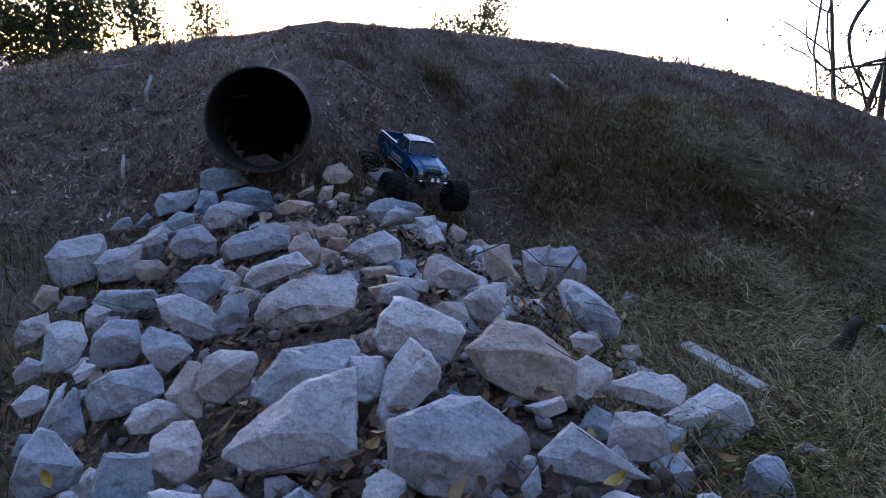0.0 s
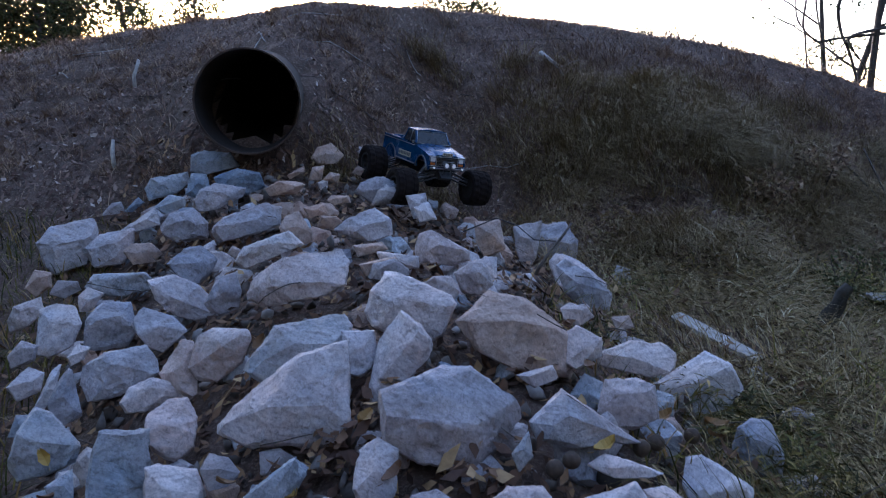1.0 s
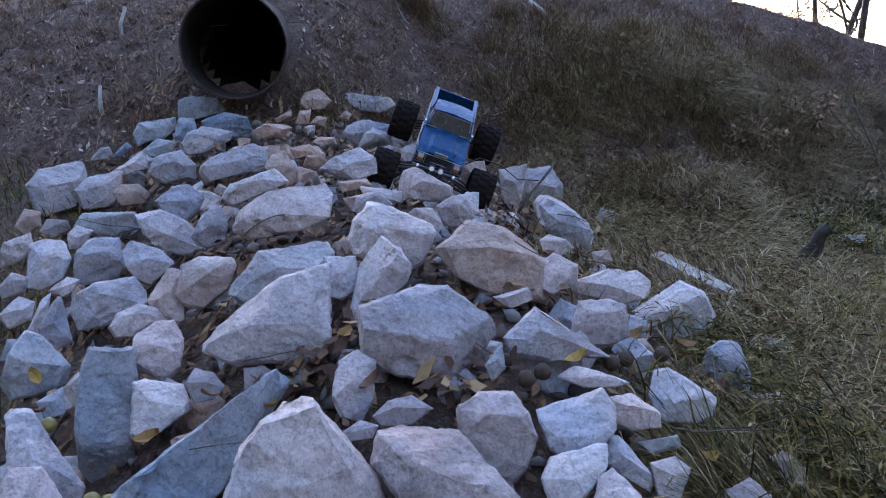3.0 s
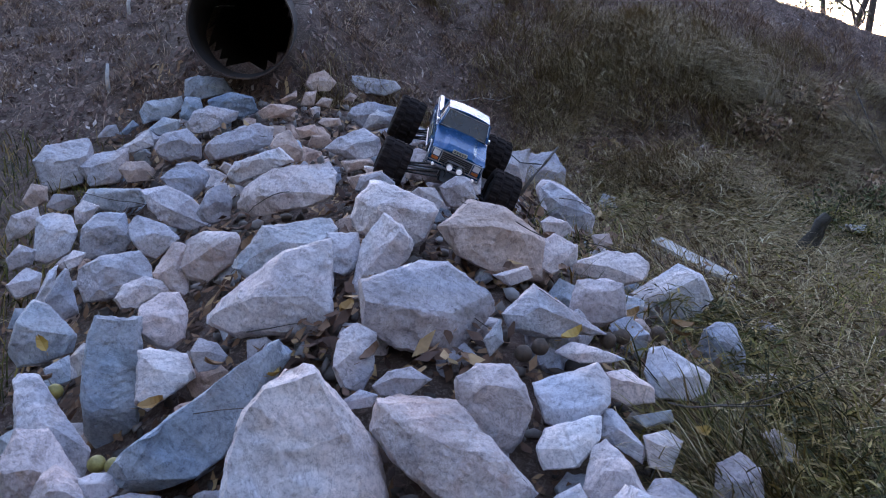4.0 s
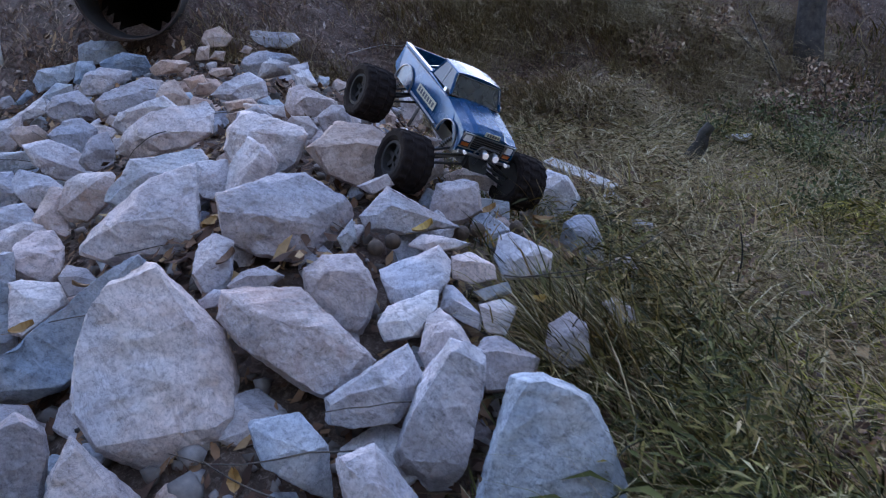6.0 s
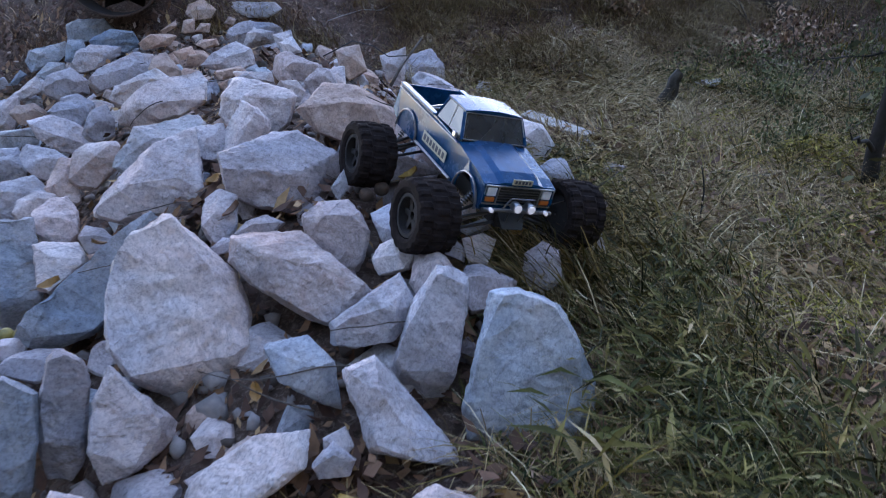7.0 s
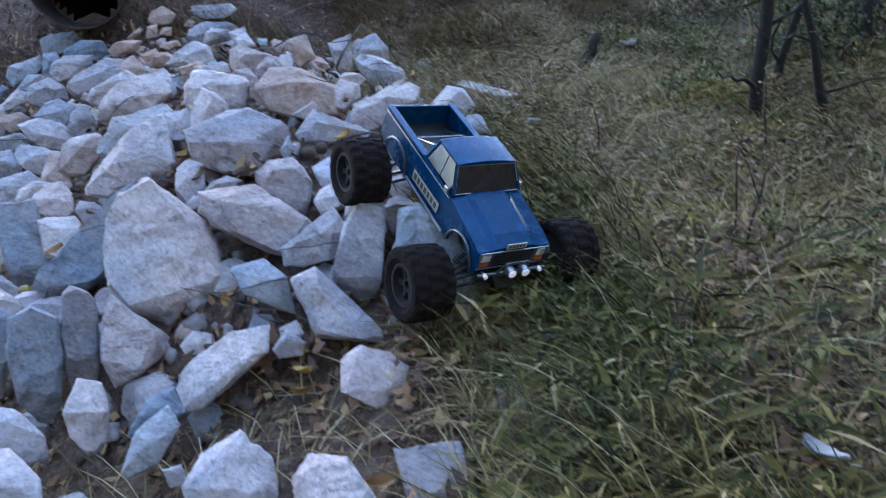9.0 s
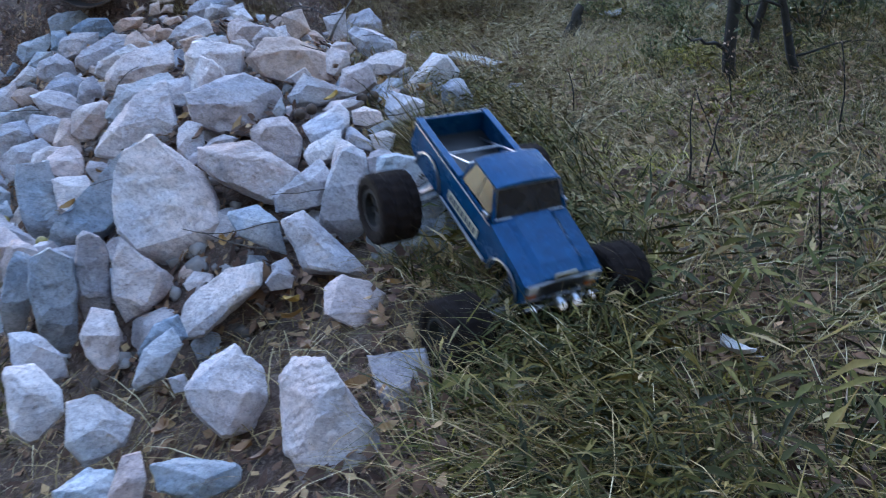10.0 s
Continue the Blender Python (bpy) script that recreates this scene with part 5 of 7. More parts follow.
def blades(name, x, y, length, width, mat, label, category, flop=(0.2, 0.9), sink=0.01, aim=None):
    n = len(x)
    z = relief(x, y) - sink
    a = rng.uniform(0, 2 * np.pi, n) if aim is None else rng.normal(aim, 0.75, n)
    lean = rng.uniform(*flop, n)
    face = a + rng.normal(np.pi / 2, 0.5, n)
    sx, sy = np.cos(face) * width / 2, np.sin(face) * width / 2
    rows = []
    for s, w in ((0.0, 0.75), (0.38, 1.0), (0.74, 0.7), (1.0, 0.08)):
        out = length * lean * s**1.7
        up = length * (s * (1 - 0.30 * lean) - 0.42 * lean * lean * s**2.4)
        cx, cy, cz = x + np.cos(a) * out, y + np.sin(a) * out, z + np.maximum(up, 0.012 * s)
        rows += [np.stack([cx - sx * w, cy - sy * w, cz], 1), np.stack([cx + sx * w, cy + sy * w, cz + 0.15 * width * w], 1)]
    v = np.stack(rows, 1).reshape(-1, 3)
    base = np.arange(n)[:, None] * 8
    quad = np.array([[0, 1, 3, 2], [2, 3, 5, 4], [4, 5, 7, 6]])
    f = (base[:, None] + quad[None]).reshape(-1, 4)
    return stuff(name, v, f, mat, label, category)


def scatter(n, x0, x1, y0, y1, keep):
    x, y = rng.uniform(x0, x1, n), rng.uniform(y0, y1, n)
    k = keep(x, y)
    return x[k], y[k]


def flakes(name, x, y, size, mat, label, category, lift=0.006):
    """Curled leaf flakes lying on the ground."""
    n = len(x)
    z = relief(x, y) + lift * rng.uniform(0.3, 1.5, n)
    a = rng.uniform(0, 2 * np.pi, n)
    dx, dy = (terrain(x + 0.03, y) - terrain(x - 0.03, y)) / 0.06, (terrain(x, y + 0.03) - terrain(x, y - 0.03)) / 0.06
    t1 = rng.normal(0, 0.35, n) + np.cos(a) * dx + np.sin(a) * dy
    t2 = rng.normal(0, 0.35, n) - np.sin(a) * dx + np.cos(a) * dy
    ux, uy, uz = np.cos(a), np.sin(a), t1
    vx, vy, vz = -np.sin(a), np.cos(a), t2
    s, w = size, size * rng.uniform(0.35, 0.65, n)
    c = np.stack([x, y, z], 1)
    u, v = np.stack([ux, uy, uz], 1), np.stack([vx, vy, vz], 1)
    curl = np.stack([0 * x, 0 * x, size * rng.uniform(0.1, 0.5, n)], 1)
    pts = np.stack([c - u * s[:, None] / 2, c + v * w[:, None] / 2 + curl * 0.3, c + u * s[:, None] / 2 + curl, c - v * w[:, None] / 2 + curl * 0.2], 1).reshape(-1, 3)
    f = np.arange(n)[:, None] * 4 + np.arange(4)[None]
    return stuff(name, pts, f, mat, label, category)


def leaflets(name, x, y, z, length, width, mat, label, category, tilt=(-0.7, 0.6), aim=None):
    """Lance-shaped leaves at any height and turn, each folded along its middle and bent at the tip."""
    n = len(x)
    a = rng.uniform(0, 2 * np.pi, n) if aim is None else rng.normal(aim, 0.9, n)
    t = rng.uniform(*tilt, n)
    roll = rng.normal(0, 0.6, n)
    d = np.stack([np.cos(a) * np.cos(t), np.sin(a) * np.cos(t), np.sin(t)], 1)
    side = np.stack([-np.sin(a) * np.cos(roll), np.cos(a) * np.cos(roll), np.sin(roll)], 1) * (width / 2)[:, None]
    c, ln = np.stack([x, y, z], 1), length[:, None]
    down = np.array([0, 0, -1.0]) * ln
    mid, tip = c + d * ln * 0.45, c + d * ln + down * rng.uniform(0.05, 0.40, n)[:, None]
    pts = np.stack([c, mid + side, mid + down * 0.03, mid - side, tip], 1).reshape(-1, 3)
    f = (np.arange(n)[:, None, None] * 5 + np.array([[0, 2, 1], [0, 3, 2], [1, 2, 4], [2, 3, 4]])[None]).reshape(-1, 3)
    return stuff(name, pts, f, mat, label, category)


def swirl(x, y):
    """The way the flattened grass is combed, in radians."""
    return 2.6 + 1.5 * patch(x, y, 1.1) + 1.2 * patch(y + 2.0, x, 0.6)


def mound(x, y):
    """Height of the tangled growth over the soil."""
    m = 0.080 + 0.055 * patch(x, y, 1.9) + 0.045 * patch(x + 3.0, y, 4.1)
    return np.maximum(m, 0.02) * np.clip(0.45 + 0.6 * (x - 0.75), 0.35, 1.0)


def make_meadow():
    def right(x, y):
        edge = ~in_pile(x, y) & (x > 0.42 + 0.1 * np.sin(5 * y))
        return edge & (terrain(x, y) < 0.42) & ((x - 1.03) ** 2 + (y - 2.60) ** 2 > 0.045)

    def thin(x, y):
        """Share of ground that is overgrown: bare litter towards the near corner and below the bank."""
        bare = 1.4 * np.clip((0.85 - y) / 0.5, 0, 1) * np.clip((x - 0.95) / 0.4, 0, 1)
        return 0.62 + 0.50 * patch(x, y, 1.4) - 0.35 * bare + 0.25 * np.clip((x - 1.4) / 0.4, 0, 1) * np.clip((y - 0.9) / 0.5, 0, 1) - 0.65 * np.clip((y - 2.7) / 0.5, 0, 1) * np.clip((1.7 - x) / 0.5, 0, 1)

    x, y = scatter(30000, 0.4, 3.4, -1.3, 3.7, right)
    k = rng.random(len(x)) < thin(x, y)
    x, y = x[k], y[k]
    pale = y + rng.normal(0, 0.3, len(x)) > 1.15 + 0.5 * patch(x, y, 0.8) + 1.3 * np.clip(x - 1.35, 0, 2)
    for mat, k, words in ((GRASS, ~pale, "tangled green and yellowing meadow grass"), (PALE_GRASS, pale, "pale yellow-green meadow grass by the bank")):
        n = int(k.sum())
        blades("meadow_grass", x[k], y[k], rng.uniform(0.06, 0.18, n), rng.uniform(0.0025, 0.006, n), mat, words, "grass", (0.6, 1.35), aim=swirl(x[k], y[k]))
    # low leafy annual grass: short pointed leaves on all sides of trailing stems
    x, y = scatter(150000, 0.45, 3.3, -1.0, 3.5, right)
    k = rng.random(len(x)) < thin(x, y)
    x, y = x[k], y[k]
    z = relief(x, y) + mound(x, y) * np.sqrt(rng.uniform(0.02, 1.25, len(x)))
    yellow = patch(x + 1.0, y, 1.2) + 0.9 * np.exp(-(((x - 1.35) / 0.55) ** 2) - (((y - 0.95) / 0.55) ** 2)) + rng.normal(0, 0.35, len(x)) > 0.38
    dry = ~yellow & (rng.random(len(x)) < 0.10 + 0.30 * np.clip((y - 1.2) / 1.2, 0, 1) * np.clip((2.0 - x) / 0.7, 0, 1))
    dead = ~yellow & ~dry & (rng.random(len(x)) < np.clip(0.22 + 0.5 * patch(x, y + 1.0, 1.3), 0.05, 0.7))
    for mat, k, words in ((LEAFY, ~yellow & ~dry & ~dead, "low leafy green grass in a tangled mat"), (WEEDS, dead, "dead brown leaves in the tangled grass"), (YELLOWING, yellow, "leafy grass turning yellow"), (STRAW, dry, "withered pale leaves among the grass")):
        n = int(k.sum())
        leaflets("leafy_grass", x[k], y[k], z[k], rng.uniform(0.018, 0.060, n), rng.uniform(0.0015, 0.0065, n), mat, words, "grass", (-0.6, 0.75), swirl(x[k], y[k]))
    x, y = scatter(20000, 0.4, 3.4, -1.3, 4.0, right)
    x, y = np.append(x, rng.uniform(0.9, 2.2, 3000)), np.append(y, rng.uniform(2.4, 3.6, 3000))
    blades("straw_grass", x, y, rng.uniform(0.09, 0.26, len(x)), rng.uniform(0.0014, 0.003, len(x)), STRAW, "long dry straw lying through the grass", "dry grass", (0.8, 1.35), -0.02, swirl(x, y))
    # tussocks: many blades from one root, longer than the rest
    cx, cy = scatter(480, 0.5, 3.4, -1.3, 3.6, lambda x, y: right(x, y) & ((y < 2.5) | (x > 1.9)))
    k = rng.integers(0, len(cx), 10000)
    tall = rng.uniform(0.6, 1.25, len(cx))[k]
    x, y = cx[k] + rng.normal(0, 0.028, len(k)), cy[k] + rng.normal(0, 0.028, len(k))
    blades("tussock_grass", x, y, tall * rng.uniform(0.10, 0.24, len(x)), rng.uniform(0.002, 0.0055, len(x)), GRASS, "uneven tussocks of long grass", "grass", (0.5, 1.2))
    cx, cy = scatter(260, 0.5, 3.4, -1.3, 3.6, right)
    k = rng.integers(0, len(cx), 2600)
    x, y = cx[k] + rng.normal(0, 0.05, len(k)), cy[k] + rng.normal(0, 0.05, len(k))
    blades("straw_tussocks", x, y, rng.uniform(0.18, 0.38, len(x)), rng.uniform(0.0012, 0.0026, len(x)), STRAW, "tall bleached straw in loose bunches", "dry grass", (0.7, 1.2))
    # grass hanging over the outer stones
    y = rng.uniform(-0.5, 1.6, 2200)
    x = 1.02 - 0.05 * y + rng.normal(0, 0.10, len(y)) - 0.22 * np.clip((1.3 - y) / 1.3, 0, 1)
    blades("overhanging_grass", x, y, rng.uniform(0.12, 0.30, len(x)), rng.uniform(0.0018, 0.005, len(x)), LEAFY, "long grass hanging over the outer stones", "grass", (0.5, 1.1), -0.03, math.pi)
    y = rng.uniform(-0.5, 2.0, 9000)
    x = 0.98 - 0.05 * y + rng.normal(0, 0.09, len(y)) - 0.20 * np.clip((1.3 - y) / 1.3, 0, 1)
    z = relief(x, y) + rng.uniform(0.02, 0.15, len(y))
    leaflets("leafy_fringe", x, y, z, rng.uniform(0.025, 0.07, len(x)), rng.uniform(0.003, 0.008, len(x)), LEAFY, "leafy grass leaning over the outer stones", "grass", (-0.6, 0.7), math.pi)
    y = rng.uniform(-0.5, 2.6, 1100)
    x = 1.0 - 0.05 * y + rng.normal(0, 0.10, len(y)) - 0.22 * np.clip((1.3 - y) / 1.3, 0, 1)
    blades("overhanging_straw", x, y, rng.uniform(0.16, 0.36, len(x)), rng.uniform(0.0014, 0.0028, len(x)), STRAW, "pale straw hanging over the outer stones", "dry grass", (0.5, 1.1), -0.02, math.pi)
    x, y = scatter(2600, 0.55, 2.0, -1.0, 0.8, right)
    z = relief(x, y) + rng.uniform(0.03, 0.13, len(x))
    leaflets("cane_leaves", x, y, z, rng.uniform(0.06, 0.14, len(x)), rng.uniform(0.008, 0.016, len(x)), LEAFY, "long pointed green cane leaves at the foot of the pile", "grass", (-0.4, 0.8))
    x, y = scatter(30000, 3.0, 9.0, -1.5, 9.0, lambda x, y: terrain(x, y) < 0.6)
    blades("far_grass", x, y, rng.uniform(0.10, 0.26, len(x)), rng.uniform(0.006, 0.012, len(x)), GRASS, "unmown grass at the edge of the woods", "grass", (0.3, 1.0))
    # edges of the pile: tufts between the outer stones, and the foot on the left
    x, y = scatter(2600, 0.3, 1.2, -0.4, 2.6, lambda x, y: in_pile(x, y) & (x > 0.62 - 0.12 * y))
    blades("edge_tufts", x, y, rng.uniform(0.06, 0.16, len(x)), rng.uniform(0.002, 0.005, len(x)), GRASS, "sparse grass tufts between the outer stones", "grass", (0.4, 1.1), -0.01)
    x, y = scatter(14000, -2.6, -0.55, -0.4, 3.4, lambda x, y: ~in_pile(x, y))
    blades("foot_grass", x, y, rng.uniform(0.05, 0.15, len(x)), rng.uniform(0.002, 0.006, len(x)), GRASS, "green grass along the foot of the pile", "grass", (0.3, 1.0))
    x, y = scatter(5200, -1.0, 1.2, -1.4, 0.75, lambda x, y: ~in_pile(x, y) | (y < 0.6))
    blades("front_straw", x, y, rng.uniform(0.08, 0.22, len(x)), rng.uniform(0.0015, 0.0035, len(x)), STRAW, "dry straw over soil at the foot of the pile", "dry grass", (0.7, 1.2))


def make_fallen_leaves():
    """Dead leaves caught at all heights of the growth, thick on the near side."""
    x, y = scatter(9000, 0.75, 2.8, -0.8, 2.4, lambda x, y: ~in_pile(x, y) & (patch(x, y, 2.0) + 1.1 * np.clip((x - 0.8) / 0.5, 0, 1) * np.clip((1.2 - y) / 0.8, 0, 1) > 0.35))
    z = relief(x, y) + mound(x, y) * rng.uniform(0.3, 1.15, len(x))
    leaflets("caught_leaves", x, y, z, rng.uniform(0.02, 0.05, len(x)), rng.uniform(0.012, 0.026, len(x)), RED_LITTER, "curled brown tree leaves caught in the grass", "leaf litter", (-0.7, 0.7))
    # a tussock at the edge of the pile, its long blades arching over the stones
    for n, mat, words in ((900, LEAFY, "green grass arching over the edge of the pile"), (650, STRAW, "long pale straw arching over the edge of the pile")):
        x, y = rng.normal(0.71, 0.07, n), rng.normal(1.14, 0.11, n)
        blades("arching_grass", x, y, rng.uniform(0.14, 0.32, n), rng.uniform(0.0018, 0.0045, n), mat, words, "grass", (0.45, 1.0), -0.02, math.pi)
    # dry tan growth between the pile and the green meadow
    y = rng.uniform(1.2, 3.2, 9000)
    x = 1.22 - 0.02 * y + rng.normal(0, 0.14, len(y))
    k = (x - 1.03) ** 2 + (y - 2.60) ** 2 > 0.06
    x, y = x[k], y[k]
    z = relief(x, y) + rng.uniform(0.0, 0.08, len(y))
    leaflets("tan_fringe", x, y, z, rng.uniform(0.03, 0.09, len(x)), rng.uniform(0.0015, 0.005, len(x)), STRAW, "dry tan grass beside the stones", "dry grass", (-0.5, 0.6))


def make_bank():
    def slope(x, y):
        return (terrain(x, y) > 0.25) & ~in_pile(x, y) & (y > 2.6) & (from_pipe(x, y, terrain(x, y)) > 0.29)

    def turf(x, y):
        """Share of the slope under dead grass, thickest to the right of the pile, in ragged patches; none in the bare hollow."""
        g = np.clip((x + 0.35 + 0.55 * patch(x, y, 1.3) - 0.55 * np.clip(y - 4.6, -0.6, 2)) / 1.3, 0, 1)
        bare = np.exp(-(((x - 1.30) / 0.42) ** 2) - (((y - 4.02) / 0.20) ** 2))
        return g * (0.70 + 0.45 * patch(x + 1.0, y, 2.2)) * (1 - 0.9 * bare)

    def grassy(n, x0, x1, y0, y1):
        x, y = scatter(n, x0, x1, y0, y1, slope)
        k = rng.random(len(x)) < turf(x, y)
        return x[k], y[k]

    x, y = scatter(24000, -4.2, 4.2, 2.8, 6.4, slope)
    blades("bank_weeds", x, y, rng.uniform(0.03, 0.11, len(x)), rng.uniform(0.002, 0.0045, len(x)), WEEDS, "dead brown weeds on the embankment", "weeds", (0.5, 1.3))
    cx, cy = scatter(1500, -4.2, 4.2, 2.8, 6.4, lambda x, y: slope(x, y) & (patch(x, y, 1.7) > -0.2))
    k = rng.integers(0, len(cx), 46000)
    x, y = cx[k] + rng.normal(0, 0.035, len(k)), cy[k] + rng.normal(0, 0.035, len(k))
    k = slope(x, y)
    x, y = x[k], y[k]
    blades("bank_tufts", x, y, rng.uniform(0.04, 0.13, len(x)), rng.uniform(0.0015, 0.004, len(x)), WEEDS, "low dead tufts scattered on the embankment", "weeds", (0.5, 1.15))
    x, y = grassy(60000, -0.8, 4.4, 2.7, 5.6)
    blades("bank_dry_grass", x, y, rng.uniform(0.07, 0.22, len(x)), rng.uniform(0.0014, 0.0034, len(x)), WEEDS, "thick dead grass on the shaded bank", "dry grass", (0.7, 1.3), aim=-math.pi / 2 + 0.9 * patch(x, y, 1.5))
    # mats of long dead grass combed down the slope
    cx, cy = grassy(800, -0.6, 3.8, 2.9, 5.3)
    k = rng.integers(0, len(cx), 26000)
    long = rng.uniform(0.5, 1.3, len(cx))[k]
    x, y = cx[k] + rng.normal(0, 0.06, len(k)), cy[k] + rng.normal(0, 0.05, len(k))
    blades("bank_mats", x, y, long * rng.uniform(0.12, 0.28, len(x)), rng.uniform(0.0014, 0.0032, len(x)), STRAW, "mats of long dead grass combed down the bank", "dry grass", (0.7, 1.3), -0.01, -math.pi / 2 + 0.9 * patch(x, y, 1.5))
    # turf hanging over the lip of the hollow
    x, y = rng.normal(1.35, 0.45, 5200), rng.normal(4.42, 0.13, 5200)
    blades("hanging_turf", x, y, rng.uniform(0.14, 0.32, len(x)), rng.uniform(0.0014, 0.0032, len(x)), STRAW, "long tan grass hanging over a bare hollow", "dry grass", (0.8, 1.3), -0.03, -math.pi / 2 + 0.3)
    x, y = grassy(8000, 0.3, 4.4, 2.7, 4.6)
    blades("bank_straw", x, y, rng.uniform(0.10, 0.26, len(x)), rng.uniform(0.0014, 0.003, len(x)), STRAW, "pale straw stems on the bank", "dry grass", (0.5, 1.3))
    # olive growth along the toe of the bank
    x, y = scatter(16000, 0.75, 3.2, 2.7, 3.75, lambda x, y: ~in_pile(x, y) & (patch(x, y, 2.4) > -0.5) & ((x - 1.03) ** 2 + (y - 2.60) ** 2 > 0.06))
    z = relief(x, y) + rng.uniform(0.01, 0.10, len(x))
    k = rng.random(len(x)) < 0.4
    for mat, k in ((GRASS, k), (STRAW, ~k)):
        n = int(k.sum())
        leaflets("toe_grass", x[k], y[k], z[k], rng.uniform(0.03, 0.08, n), rng.uniform(0.002, 0.006, n), mat, "olive and tan grass along the toe of the bank", "grass", (-0.6, 0.6))
    x, y = scatter(62000, -4.4, 4.2, 2.9, 6.6, slope)
    flakes("bank_litter", x, y, rng.uniform(0.008, 0.040, len(x)) * np.clip(1.6 - 0.16 * y, 0.5, 1.0), LITTER, "grey-brown fallen leaves on the bank", "leaf litter")
    x, y = scatter(17000, -1.5, 1.3, -0.6, 3.9, lambda x, y: (from_pipe(x, y, terrain(x, y)) > 0.30) | (y < 3.4))
    flakes("pile_litter", x, y, rng.uniform(0.012, 0.045, len(x)), RED_LITTER, "brown leaf litter in the gaps between stones", "leaf litter", 0.012)
    cx, cy = scatter(70, -1.2, 0.95, 0.1, 3.2, in_pile)
    k = rng.integers(0, len(cx), 1700)
    x, y = cx[k] + rng.normal(0, 0.045, len(k)), cy[k] + rng.normal(0, 0.035, len(k))
    flakes("leaf_drifts", x, y, rng.uniform(0.02, 0.055, len(x)), RED_LITTER, "curled brown leaves drifted between the stones", "leaf litter", 0.055)
    x, y = scatter(13000, 0.4, 3.2, -1.3, 3.2, lambda x, y: (x > 0) & (rng.random(len(x)) < np.clip(1.3 - 0.6 * y, 0.3, 1)))
    flakes("meadow_litter", x, y, rng.uniform(0.015, 0.05, len(x)), RED_LITTER, "brown leaves caught in the grass", "leaf litter", 0.04)


def make_rubble():
    """Small broken stones that fill the gaps of the apron."""
    n = 3200
    x, y = scatter(n, -1.5, 1.2, -0.4, 3.75, in_pile)
    n = len(x)
    g = (1 + 5**0.5) / 2
    ico = np.array([(-1, g, 0), (1, g, 0), (-1, -g, 0), (1, -g, 0), (0, -1, g), (0, 1, g), (0, -1, -g), (0, 1, -g), (g, 0, -1), (g, 0, 1), (-g, 0, -1), (-g, 0, 1)]) / 1.9
    tri = np.array([(0, 11, 5), (0, 5, 1), (0, 1, 7), (0, 7, 10), (0, 10, 11), (1, 5, 9), (5, 11, 4), (11, 10, 2), (10, 7, 6), (7, 1, 8), (3, 9, 4), (3, 4, 2), (3, 2, 6), (3, 6, 8), (3, 8, 9), (4, 9, 5), (2, 4, 11), (6, 2, 10), (8, 6, 7), (9, 8, 1)])
    r = rng.uniform(0.006, 0.026, n)
    v = ico[None] * r[:, None, None] * rng.uniform(0.5, 1.35, (n, 12, 1)) * rng.uniform(0.45, 1.4, (n, 1, 3))
    v += np.stack([x, y, relief(x, y) + r * 0.45], 1)[:, None]
    f = (np.arange(n)[:, None, None] * 12 + tri[None]).reshape(-1, 3)
    m = leaf_ramp("rubble_stone", ((0.0, (0.05, 0.04, 0.034)), (0.5, (0.14, 0.115, 0.10)), (0.85, (0.25, 0.22, 0.205)), (1.0, (0.36, 0.33, 0.32))), 0.9)
    stuff("rubble", v.reshape(-1, 3), f, m, "small broken stones filling the gaps of the riprap", "rubble")


make_meadow()
make_fallen_leaves()
make_bank()
make_rubble()


def tapered(bm, pts, r0, r1, segs=7, rough=0.0, seed=0):
    """A limb through points, thinning from r0 to r1."""
    pts = [Vector(p) for p in pts]
    rings = []
    for i, p in enumerate(pts):
        d = (pts[min(i + 1, len(pts) - 1)] - pts[max(i - 1, 0)]).normalized()
        u = d.orthogonal().normalized()
        w = d.cross(u)
        r = r0 + (r1 - r0) * i / (len(pts) - 1)
        ring = []
        for s in range(segs):
            a = 2 * math.pi * s / segs
            k = 1 + rough * noise.noise(Vector((p.x * 9 + seed, p.z * 9, s * 1.7)))
            ring.append(bm.verts.new(p + (u * math.cos(a) + w * math.sin(a)) * (r * k)))
        rings.append(ring)
    for a, b in zip(rings, rings[1:]):
        for s in range(segs):
            t = (s + 1) % segs
            bm.faces.new((a[s], a[t], b[t], b[s]))
    bm.faces.new(rings[0][::-1])
    bm.faces.new(rings[-1])


def wander(rnd, start, way, length, steps, bend):
    p, d, out = Vector(start), Vector(way).normalized(), [Vector(start)]
    for _ in range(steps):
        d = (d + Vector((rnd.uniform(-bend, bend), rnd.uniform(-bend, bend), rnd.uniform(-bend, bend)))).normalized()
        p = p + d * (length / steps)
        out.append(p.copy())
    return out


def rounded(pts, steps=5):
    """A smooth line through points."""
    p = [Vector(q) for q in pts]
    p = [p[0] * 2 - p[1]] + p + [p[-1] * 2 - p[-2]]
    out = []
    for a, b, c, d in zip(p, p[1:], p[2:], p[3:]):
        for k in range(steps):
            t = k / steps
            out.append(0.5 * (2 * b + (c - a) * t + (2 * a - 5 * b + 4 * c - d) * t * t + (3 * b - a - 3 * c + d) * t**3))
    return out + [p[-2]]


